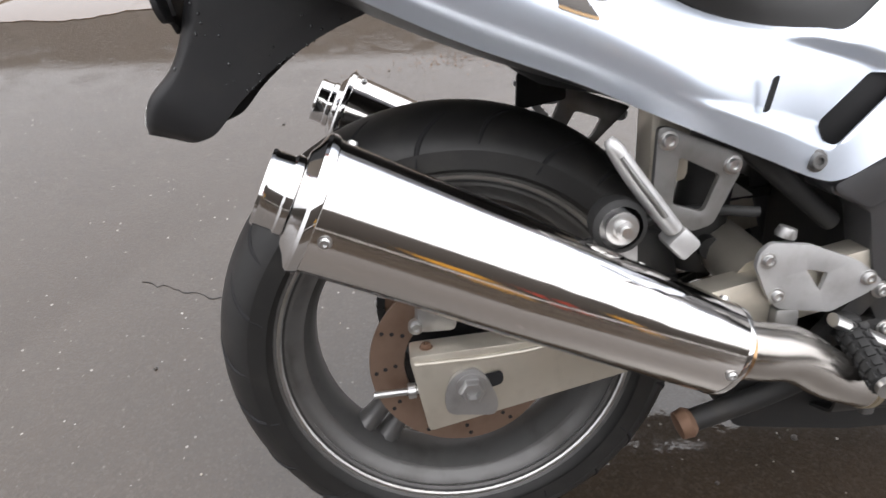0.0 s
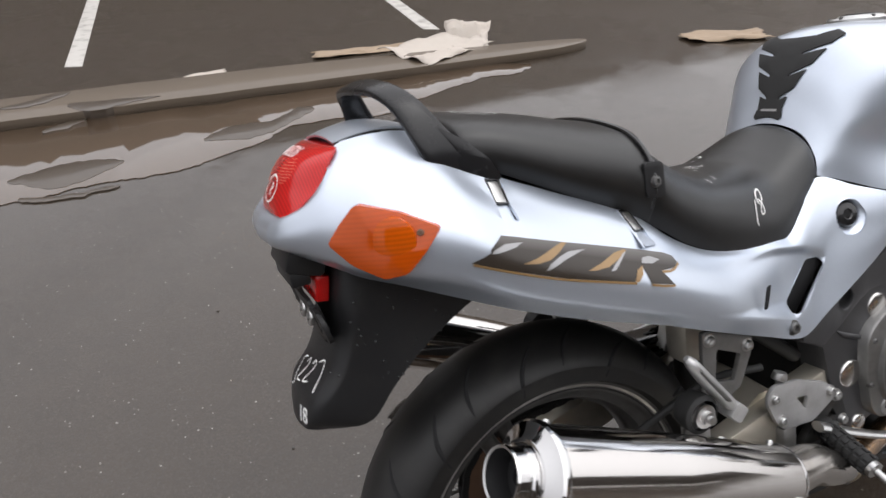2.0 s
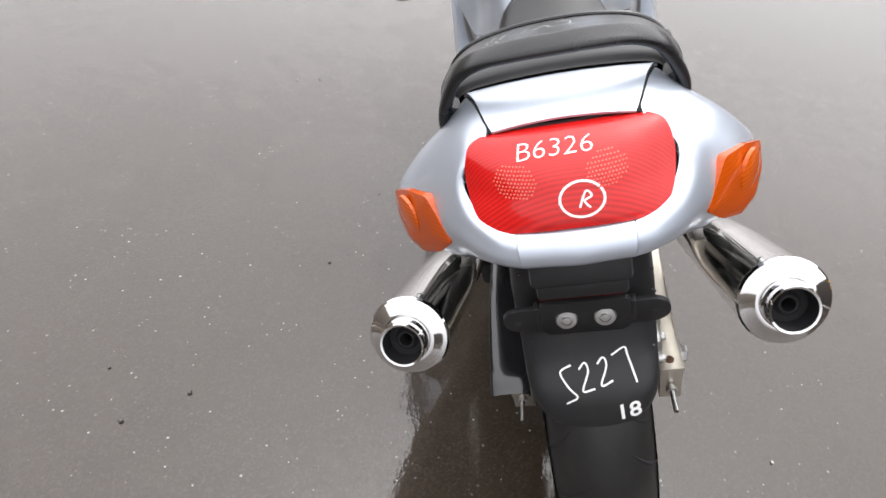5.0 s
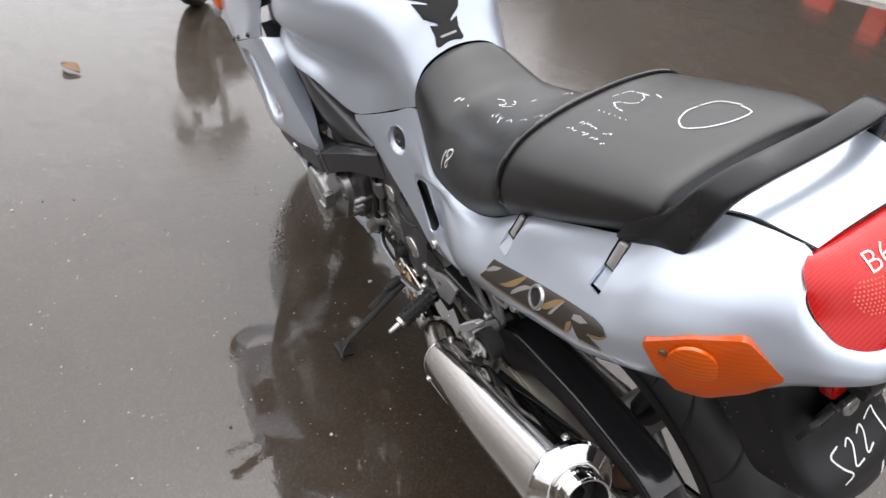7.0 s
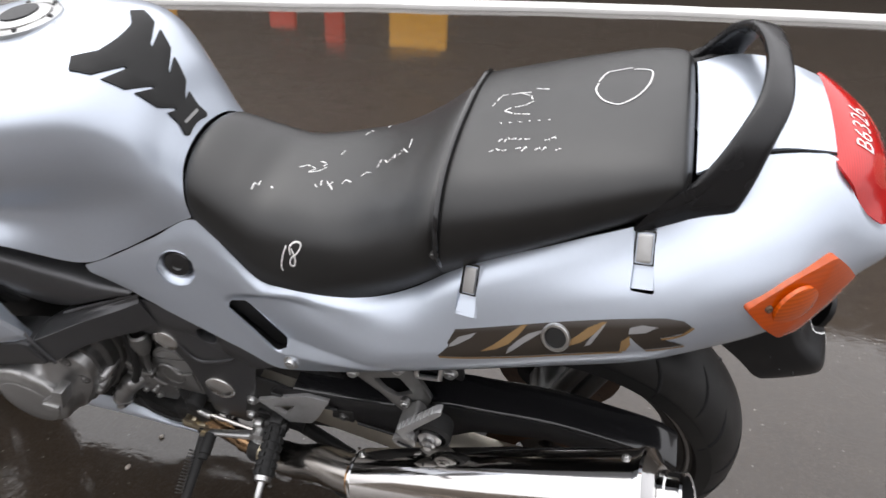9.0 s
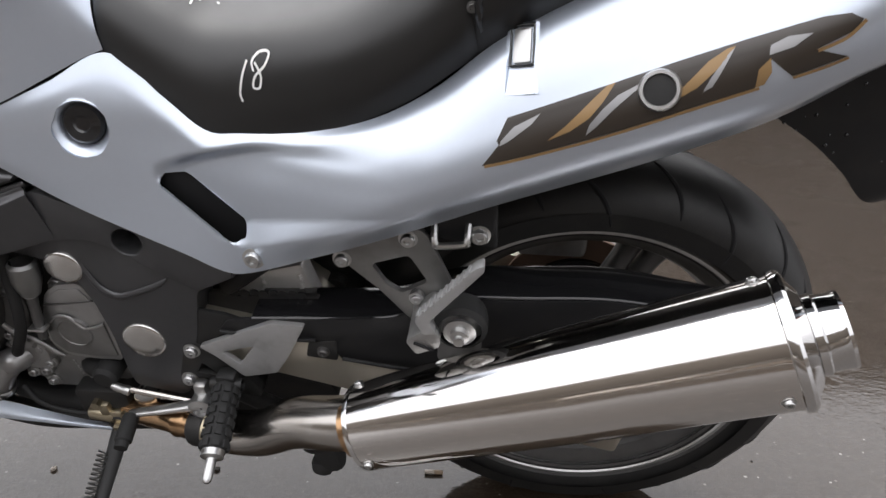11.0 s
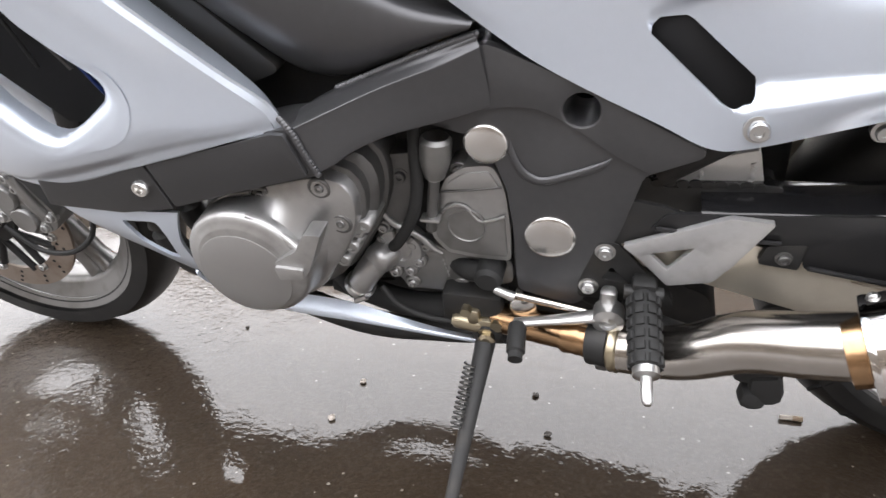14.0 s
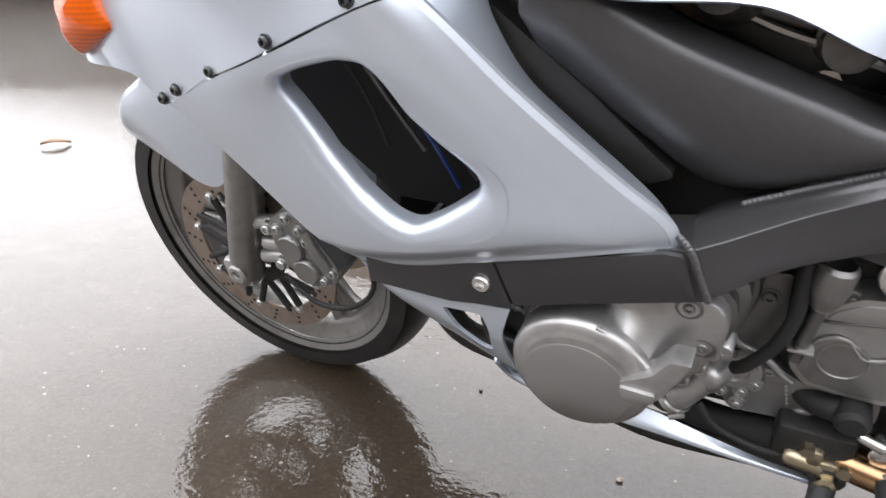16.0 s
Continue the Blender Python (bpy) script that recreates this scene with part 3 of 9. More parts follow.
# wheels: turned about the axle, which lies along y
def wheel(name, x, z, radius, half, rim_r, rim_half, spokes, turn, label, metal):
    w = new(name)
    w.parent = bike
    tagged(w, label)
    m = Matrix.Translation((x, 0, z)) @ pose(0, 0, 0, -90, 0, 0)
    crown = []
    for a in np.linspace(-1, 1, 25):
        # the tread is nearly round across, the wall drops to the bead
        ang = a * radians(96)
        crown.append((radius - half * 0.98 * (1 - math.cos(ang * 0.86)), half * math.sin(ang * 0.94)))
    wall_l = [(rim_r + 0.030, half * 0.985), (rim_r + 0.012, half * 0.90), (rim_r + 0.002, rim_half + 0.004), (rim_r - 0.012, rim_half - 0.002)]
    prof = [(r, -h) for r, h in reversed(wall_l)] + crown + wall_l
    part("tyre", lathe(prof, m, 96, closed=True), TYRE, w, "worn black road tyre", sharp=60)
    rp = [(rim_r - 0.016, -rim_half + 0.004), (rim_r + 0.001, -rim_half - 0.004), (rim_r + 0.004, -rim_half), (rim_r + 0.001, -rim_half + 0.005), (rim_r - 0.010, -rim_half + 0.010),
          (rim_r - 0.016, -rim_half + 0.016), (rim_r - 0.022, -rim_half + 0.018), (rim_r - 0.028, -rim_half * 0.55), (rim_r - 0.034, -rim_half * 0.3)]
    rp = rp + [(r, -h) for r, h in reversed(rp)]
    inner = [(r - 0.012, h * 0.9) for r, h in reversed(rp[3:-3])]
    rim = part("rim", lathe(rp + inner, m, 96, closed=True), metal, w, "dirty alloy rim", sharp=35)
    for sd in (-1, 1):
        for r0, h0, t0 in ((rim_r + 0.003, rim_half + 0.0005, 0.0026), (rim_r - 0.011, rim_half - 0.0105, 0.0017), (rim_r - 0.0225, rim_half - 0.019, 0.0015), (rim_r - 0.0165, rim_half - 0.0145, 0.0011), (rim_r - 0.029, rim_half * 0.50, 0.0012)):
            part("rim_lip", lathe([(r0 - t0, sd * h0 - t0), (r0 + t0, sd * h0 - t0), (r0 + t0, sd * h0 + t0), (r0 - t0, sd * h0 + t0)], m, 96, closed=True), BRIGHT, rim, "thin bright ring on the rim")
    hub_h = 0.055 if half < 0.07 else 0.07
    part("hub", lathe([(0.012, -hub_h), (0.045, -hub_h), (0.05, -hub_h + 0.01), (0.042, -0.03), (0.042, 0.03), (0.05, hub_h - 0.01), (0.045, hub_h), (0.012, hub_h)], m, 40, closed=True), metal, w)
    for k in range(spokes):
        a = turn + 2 * math.pi * k / spokes
        for off in (-0.16, 0.16):
            d0, d1 = Vector((math.cos(a + off * 1.6), 0, math.sin(a + off * 1.6))), Vector((math.cos(a + off * 0.62), 0, math.sin(a + off * 0.62)))
            c = Vector((x, 0, z))
            pts = [c + d0 * 0.036, c + d0 * 0.08 + (d1 - d0) * 0.03, c + d1 * (rim_r - 0.07), c + d1 * (rim_r - 0.024)]
            part("spoke", tube(pts, [0.019, 0.015, 0.014, 0.02], 5, 10, flat=1.25, up=(0, 1, 0)), metal, w, sharp=60)
    return w


rear_wheel = wheel("rear_wheel", 0, 0.31, 0.31, 0.080, 0.234, 0.062, 3, radians(112), "rear wheel with wide black tyre and three-spoke rim in a shaded grey", RIM_D)
front_wheel = wheel("front_wheel", 1.442, 0.283, 0.288, 0.060, 0.234, 0.049, 3, radians(242), "front wheel with black tyre and dirty silver rim", RIM)

# slanted water grooves in the rear tread, built as shallow dark inlays
for k in range(22):
    a = 2 * math.pi * k / 22
    for s in (-1, 1):
        pts = []
        for u in np.linspace(0, 1, 6):
            ac = s * (0.10 + 0.62 * u) + (0.2 if k % 2 else 0) * s
            th = a + (0.17 * u if s > 0 else 0.17 * u + 0.14) + (0.04 * math.sin(u * 3))
            h = 0.080 * math.sin(radians(96 * 0.94) * ac)
            r = 0.31 - 0.0784 * (1 - math.cos(radians(96 * 0.86) * ac)) - 0.0020
            pts.append(Vector((r * math.cos(th), h, 0.31 + r * math.sin(th))))
        part("tread_groove", tube(pts, [0.0016, 0.0030, 0.0036, 0.0036, 0.0030, 0.0014], 2, 8), VOID, rear_wheel)


def brake_disc(name, x, z, y, r_out, r_in, parent, material, holes, carrier):
    m = Matrix.Translation((x, y, z)) @ pose(0, 0, 0, -90, 0, 0)
    d = part(name, lathe([(r_in, -0.0025), (r_out, -0.0025), (r_out, 0.0025), (r_in, 0.0025)], m, 72, closed=True), material, parent, "brown-stained drilled steel brake disc")
    if carrier:
        part("carrier", lathe([(0.03, -0.004), (0.052, -0.004), (0.052, 0.004), (0.03, 0.004)], m, 36, closed=True), MATTE, d, "black disc carrier")
        for k in range(8):
            a = 2 * math.pi * k / 8
            for da in (-0.28, 0.28):
                p0 = Vector((x + 0.048 * math.cos(a), y, z + 0.048 * math.sin(a)))
                p1 = Vector((x + (r_in + 0.006) * math.cos(a + da), y, z + (r_in + 0.006) * math.sin(a + da)))
                part("carrier_arm", tube([p0, (p0 + p1) / 2, p1], 0.006, 2, 8), MATTE, d)
            bolt((x + (r_in + 0.004) * math.cos(a + 0.28), y + math.copysign(0.004, y), z + (r_in + 0.004) * math.sin(a + 0.28)), (0, math.copysign(1, y), 0), 0.006, d, BRIGHT, "button")
    bm = bmesh.new()
    for k in range(holes):
        a = 2 * math.pi * k / holes
        for j, rr in enumerate((0.25, 0.55, 0.82)):
            q = r_in + (r_out - r_in) * rr
            aa = a + j * 0.04
            h = lathe([(0.0028, -0.0031), (0.0028, 0.0031), (0, 0.0031)], Matrix.Translation((x + q * math.cos(aa), y, z + q * math.sin(aa))) @ pose(0, 0, 0, -90 * math.copysign(1, y), 0, 0), 8)
            bm = merged(bm, h)
    tagged(part("drilled_holes", bm, VOID, d), kind="stuff")
    return d


for s in (-1, 1):
    part("rim_edge", lathe([(0.224, s * 0.060), (0.227, s * 0.0635), (0.2335, s * 0.0645), (0.236, s * 0.0625)], Matrix.Translation((0, 0, 0.31)) @ pose(0, 0, 0, -90, 0, 0), 90), BRIGHT, rear_wheel, "bright ring along the rim edge")
brake_disc("rear_disc", 0, 0.31, -0.088, 0.115, 0.072, rear_wheel, DISC_R, 12, False)
part("disc_centre", lathe([(0.02, -0.004), (0.078, -0.004), (0.078, 0.004), (0.02, 0.004)], Matrix.Translation((0, -0.083, 0.31)) @ pose(0, 0, 0, -90, 0, 0), 40, closed=True), GLOSS, rear_wheel)
for s in (-1, 1):
    brake_disc("front_disc", 1.440, 0.283, s * 0.078, 0.150, 0.112, front_wheel, DISC, 16, s > 0)

# chain, sprocket
part("sprocket", lathe([(0.05, -0.004), (0.096, -0.004), (0.101, -0.001), (0.101, 0.001), (0.096, 0.004), (0.05, 0.004)], Matrix.Translation((0, 0.088, 0.31)) @ pose(0, 0, 0, -90, 0, 0), 60, closed=True), RUSTY, rear_wheel, "dark oily chain sprocket")
front_sp = Vector((0.56, 0.088, 0.42))
line = []
for a in np.linspace(radians(97), radians(277), 16):
    line.append((0.101 * math.cos(a), 0.31 + 0.101 * math.sin(a)))
for a in np.linspace(radians(-83), radians(97), 9):
    line.append((front_sp.x + 0.038 * math.cos(a), front_sp.z + 0.038 * math.sin(a)))
loop = []
for i in range(len(line)):
    a, b = Vector(line[i]), Vector(line[(i + 1) % len(line)])
    n = max(1, round((b - a).length / 0.0159))
    loop += [a.lerp(b, k / n) for k in range(n)]
bm = bmesh.new()
for i, q in enumerate(loop):
    t = loop[(i + 1) % len(loop)] - q
    m = Matrix.Translation(((q + t / 2).x, 0.088, (q + t / 2).y)) @ pose(0, 0, 0, 0, -math.degrees(math.atan2(t.y, t.x)), 0)
    w = 0.016 if i % 2 else 0.011
    for sgn in (-1, 1):
        b = bmesh.new()
        bmesh.ops.create_cube(b, size=1)
        bmesh.ops.scale(b, vec=(t.length * 1.15, 0.003, 0.012), verts=b.verts[:])
        bmesh.ops.transform(b, matrix=m @ Matrix.Translation((0, sgn * w / 2, 0)), verts=b.verts[:])
        me = bpy.data.meshes.new("t")
        b.to_mesh(me)
        b.free()
        bm.from_mesh(me)
        bpy.data.meshes.remove(me)
part("chain", bm, ENGINE, bike, "dark oily drive chain")

# swingarm: two champagne-coloured box beams and a cross piece
for s in (-1, 1):
    top = [(-0.066, 0.354), (0.07, 0.362), (0.25, 0.398), (0.50, 0.452), (0.525, 0.43), (0.52, 0.395), (0.35, 0.352), (0.18, 0.308), (-0.047, 0.252)]
    y0, y1 = (0.112, 0.150) if s > 0 else (-0.150, -0.112)
    arm = part("swingarm_beam", prism(rounded(top, 0.006, 2), y0, y1, 0.004), SWING, bike, "champagne-coloured aluminium swingarm beam")
    yo = s * 0.151
    part("axle_plate", prism(rounded([(-0.025, 0.278), (0.032, 0.272), (0.036, 0.29), (0.022, 0.325), (0.008, 0.338), (-0.018, 0.33), (-0.028, 0.3)], 0.012), min(yo, yo + s * 0.006), max(yo, yo + s * 0.006), 0.002), CAST, arm, "steel axle adjuster plate")
    part("axle_slot", prism(rounded([(0.005, 0.304), (0.042, 0.311), (0.042, 0.329), (0.005, 0.322)], 0.009), min(yo, yo + s * 0.002), max(yo, yo + s * 0.002), 0), VOID, arm)
    bm = merged(lathe([(0.0155, 0), (0.0155, 0.010), (0.013, 0.013), (0.009, 0.013), (0.008, 0.006), (0, 0.006)], along((0.004, s * 0.156, 0.311), (0, s, 0)), 6), lathe([(0.0195, 0), (0.0195, 0.004), (0, 0.004)], along((0.004, s * 0.1555, 0.311), (0, s, 0)), 30))
    part("axle_nut", bm, CAST, arm, "grey steel axle nut")
    part("adjuster_bolt", lathe([(0.0045, 0), (0.0045, 0.04), (0.0095, 0.041), (0.0095, 0.05), (0.0045, 0.051), (0.0045, 0.055)], along((-0.11, s * 0.131, 0.296), (1, 0, 0.05)), 10), BRIGHT, arm, "bright chain adjuster bolt")
    bolt((-0.045, s * 0.131, 0.356), (0, 0, 1), 0.006, arm, RUSTY)
    part("edge_strip", tube([(-0.06, s * 0.1515, 0.345), (0.07, s * 0.1515, 0.352), (0.25, s * 0.1515, 0.388)], 0.003, 3, 8), SWING, arm)
part("swingarm_bridge", tube([(0.36, -0.12, 0.40), (0.36, 0, 0.41), (0.36, 0.12, 0.40)], 0.035, 4, 14), SWING, bike, "welded swingarm cross piece")
bm = prism(rounded([(0.447, 0.430), (0.430, 0.453), (0.347, 0.459), (0.235, 0.470), (0.16, 0.503), (-0.01, 0.514), (-0.155, 0.488), (-0.182, 0.47), (-0.17, 0.455), (0.0, 0.472), (0.10, 0.452), (0.145, 0.42), (0.148, 0.402), (0.183, 0.384), (0.298, 0.399), (0.304, 0.423), (0.326, 0.427), (0.381, 0.426)], 0.008), 0.1515, 0.157, 0.002)
guard_ = part("chain_guard", bm, PLASTIC, bike, "black plastic chain guard")
part("guard_top", skin([[(x, 0.156, z - 0.004), (x, 0.153, z + 0.001), (x, 0.130, z + 0.003), (x, 0.100, z + 0.001), (x, 0.096, z - 0.006)] for x, z in ((0.400, 0.456), (0.347, 0.460), (0.235, 0.471), (0.16, 0.504), (0.08, 0.511), (-0.01, 0.515), (-0.09, 0.503), (-0.155, 0.489), (-0.186, 0.470))], 50, 12, 0.003), GLOSS, guard_, "glossy black top of the chain guard", sharp=60)
part("guard_ridge", tube([(0.44, 0.160, 0.437), (0.385, 0.161, 0.432), (0.325, 0.161, 0.432)], 0.0025, 4, 8), PLASTIC, bike)
part("guard_ridge", tube([(0.295, 0.160, 0.404), (0.24, 0.161, 0.397), (0.175, 0.160, 0.389)], 0.0025, 4, 8), PLASTIC, bike)
part("guard_bracket", prism(rounded([(0.335, 0.425), (0.300, 0.430), (0.302, 0.398), (0.340, 0.402)], 0.004), 0.150, 0.158, 0.002), ENGINE, bike)
bolt((0.318, 0.159, 0.412), (0, 1, 0), 0.006, bike, CAST_D)
slider = part("chain_slider", prism(rounded([(0.4512, 0.466), (0.4318, 0.4603), (0.393, 0.4634), (0.3528, 0.4666), (0.3263, 0.4663), (0.3193, 0.4428), (0.3698, 0.4374), (0.3856, 0.4324), (0.4649, 0.3915), (0.500, 0.388), (0.500, 0.455), (0.470, 0.464)], 0.004), 0.116, 0.123, 0.002), ENGINE, bike, "black chain slider and inner guard")
part("front_slider", prism(rounded([(0.500, 0.388), (0.500, 0.455), (0.470, 0.464), (0.432, 0.458), (0.400, 0.445), (0.3856, 0.4324), (0.4649, 0.3915)], 0.004), 0.1490, 0.1545, 0.0015), ENGINE, slider, "black rubber chain slider")
part("slider_edge", tube([(0.470, 0.1552, 0.408), (0.455, 0.1552, 0.412), (0.440, 0.1552, 0.413)], 0.0018, 3, 6), STEEL, slider, "bare worn edge")
for k in range(10):
    x0 = 0.4535 - 0.0118 * k
    part("link_plate", prism([(x0 + 0.0065 * math.cos(a), 0.4645 + 0.0003 * k + 0.0048 * math.sin(a)) for a in np.linspace(0, 2 * math.pi, 10, endpoint=False)], 0.119 + 0.0015 * (k % 2), 0.122 + 0.0015 * (k % 2), 0.0006), ENGINE, slider)
brace = part("swingarm_brace", prism(rounded([(0.452, 0.448), (0.405, 0.480), (0.350, 0.496), (0.335, 0.440)], 0.005), 0.075, 0.100, 0.003), RAW, bike, "pale welded aluminium swingarm brace")
for x0 in (0.400, 0.352):
    part("weld_bead", tube([(x0 + 0.002 * (k % 2), 0.101, 0.440 + 0.006 * k) for k in range(8)], 0.0028, 3, 8), RAW, brace)

# rear caliper above the right beam and torque parts
part("rear_caliper", merged(box((0.04, -0.10, 0.415), (0.10, 0.045, 0.045), 0.008), lathe([(0.016, 0), (0.016, 0.02), (0.01, 0.022), (0, 0.022)], along((0.02, -0.118, 0.42), (0, -1, 0)), 20), box((-0.03, -0.105, 0.39), (0.05, 0.03, 0.05), 0.01)), CAST, bike, "grey rear brake caliper")
bolt((-0.03, -0.121, 0.40), (0, -1, 0), 0.008, bike)
bolt((-0.055, -0.118, 0.375), (0, -1, 0), 0.007, bike)
part("brake_hose", tube([(0.33, -0.15, 0.50), (0.25, -0.13, 0.50), (0.16, -0.12, 0.47), (0.08, -0.115, 0.44)], 0.006, 6, 10), MATTE, bike)

# mufflers
for s in (-1, 1):
    F, Rr = Vector((0.250, s * 0.242, 0.388)), Vector((-0.142, s * 0.266, 0.577))
    ax = (Rr - F)
    L = ax.length
    m = along(F, ax)
    can = part("muffler", lathe([(0.028, 0.001), (0.0465, 0.001), (0.0480, 0.002), (0.0485, 0.004), (0.0565, L * 0.55), (0.0595, L - 0.012), (0.0600, L - 0.008), (0.0600, L), (0.054, L + 0.002), (0.02, L + 0.002)], m, 72), CHROME, bike, "polished steel muffler with chromed end cap")
    part("end_cap", lathe([(0.0602, L - 0.007), (0.0620, L - 0.006), (0.0628, L - 0.002), (0.0625, L + 0.001), (0.0600, L + 0.004), (0.050, L + 0.008), (0.0425, L + 0.0125), (0.0405, L + 0.0135), (0.0365, L + 0.0135), (0.0345, L + 0.012)], m, 60), CAP, can, "chromed muffler end cap", sharp=28)
    part("outlet", lathe([(0.0345, L), (0.0345, L + 0.013), (0.0358, L + 0.015), (0.0358, L + 0.021), (0.0335, L + 0.023), (0.0332, L + 0.036), (0.0342, L + 0.039), (0.0330, L + 0.042), (0.0300, L + 0.041), (0.0290, L + 0.034), (0.0285, L - 0.02)], m, 48), CAP, can, "chromed outlet tube", sharp=28)
    # near-black liner covers the outlet's chromed inner wall
    part("dark_liner", lathe([(0.0296, L + 0.040), (0.0284, L + 0.033), (0.0280, L - 0.02)], m, 40), VOID, can, "near-black inside of the outlet")
    if s > 0:
        # pale scrape marks low on the outer side
        an = ax.normalized()
        for marks in (((0.012, 0.05), (0.030, -0.30), (0.060, -0.42), (0.095, -0.40)), ((0.030, -0.12), (0.052, -0.34), (0.080, -0.36), (0.128, -0.47)), ((0.070, -0.28), (0.085, -0.33), (0.105, -0.34))):
            line = []
            for h, tilt in marks:
                v = Vector((0, 1, tilt))
                v = (v - an * v.dot(an)).normalized()
                line.append(F + an * h + v * (0.0485 + 0.008 * min(1, h / (L * 0.55)) - 0.0002))
            part("scrape", tube(line, [0.0003] + [0.0011] * (len(line) - 2) + [0.0003], 6, 6), BRUSHED, can, "pale scrape marks")
    part("baffle", lathe([(0.0275, L + 0.012), (0.018, L + 0.012), (0.013, L + 0.018), (0.010, L + 0.018), (0.009, L - 0.03), (0, L - 0.03)], m, 32), VOID, can, "near-black baffle")
    part("front_rim", lathe([(0.046, -0.003), (0.0485, -0.002), (0.0490, 0.002), (0.0487, 0.004)], m, 60), CAP, can)
    for a in (70, 190, 310):
        for h, rr in ((0.010, 0.0490), (L - 0.018, 0.0597)):
            aa = radians(a * 1.0 if s > 0 else 180 - a)
            d = m.to_3x3() @ Vector((math.cos(aa), math.sin(aa), 0))
            bolt(m @ Vector((rr * math.cos(aa), rr * math.sin(aa), h)), d, 0.0045, can)
    # hanger with its rubber bush
    hp = Vector((0.150, s * 0.219, 0.517))
    part("hanger", merged(prism(rounded([(0.128, 0.470), (0.176, 0.455), (0.172, 0.52), (0.150, 0.538), (0.130, 0.52)], 0.008), min(s * 0.196, s * 0.202), max(s * 0.196, s * 0.202), 0.001)), CAST, can, "steel muffler hanger")
    part("bush", lathe([(0.012, -0.03), (0.026, -0.03), (0.028, -0.02), (0.028, -0.004), (0.022, 0)], along(hp, (0, s, 0)), 30), MATTE, can, "black rubber bush")
    part("washer", lathe([(0.0150, -0.002), (0.0168, 0), (0.0168, 0.003), (0.012, 0.004), (0.0095, 0.004), (0.0095, 0.011), (0.0055, 0.012), (0.0055, 0.017), (0, 0.017)], along(hp, (0, s, 0)), 24), BRIGHT, can, "bright hanger bolt and washer")
    bolt((0.165, s * 0.235, 0.474), (0.25, s * 0.8, 0.6), 0.009, can)
    # pipe from the engine to the muffler
    pts = [(0.66, s * 0.13, 0.262), (0.58, s * 0.155, 0.272), (0.52, s * 0.175, 0.286), (0.46, s * 0.192, 0.291), (0.40, s * 0.202, 0.307), (0.345, s * 0.213, 0.346), (0.295, s * 0.229, 0.370), (0.244, s * 0.242, 0.391)]
    if s < 0:
        pts[3:7] = [(0.455, -0.190, 0.293), (0.40, -0.208, 0.323), (0.345, -0.222, 0.360), (0.295, -0.234, 0.376)]
    part("exhaust_pipe", tube([pts[i] for i in range(3, 8)], [0.027, 0.029, 0.031, 0.0315, 0.0315], 8, 28), STEEL, can, "steel exhaust pipe")
    part("header_pipe", tube([pts[i] for i in range(0, 4)], [0.0185, 0.019, 0.020, 0.024], 8, 24), BRONZE, can, "heat-browned exhaust pipe")
    way = Vector(pts[2]) - Vector(pts[4])
    for q, long_, rr, mm, nm, lab in ((0.36, 0.0125, 0.0255, ENGINE, "clamp", "dull dark pipe clamp"), (0.06, 0.0065, 0.0275, BRASS, "ring", "yellowed pipe ring"), (0.86, 0.012, 0.0215, BRONZE, "sleeve", "heat-browned sleeve")):
        p = Vector(pts[3]).lerp(Vector(pts[2]), q)
        part(nm, lathe([(rr - 0.004, -long_), (rr, -long_ + 0.001), (rr + 0.001, -long_ * 0.6), (rr, 0), (rr + 0.001, long_ * 0.6), (rr, long_ - 0.001), (rr - 0.004, long_)], along(p, way), 30), mm, can, lab)
    part("clamp_ear", box(Vector(pts[3]).lerp(Vector(pts[2]), 0.36) + Vector((-0.004, 0, -0.034)), (0.016, 0.012, 0.018), 0.004), CAST_D, can)
    part("inlet_ring", lathe([(0.030, -0.020), (0.0335, -0.019), (0.0335, 0.002)], m, 36), BRONZE, can, "blued inlet ring")

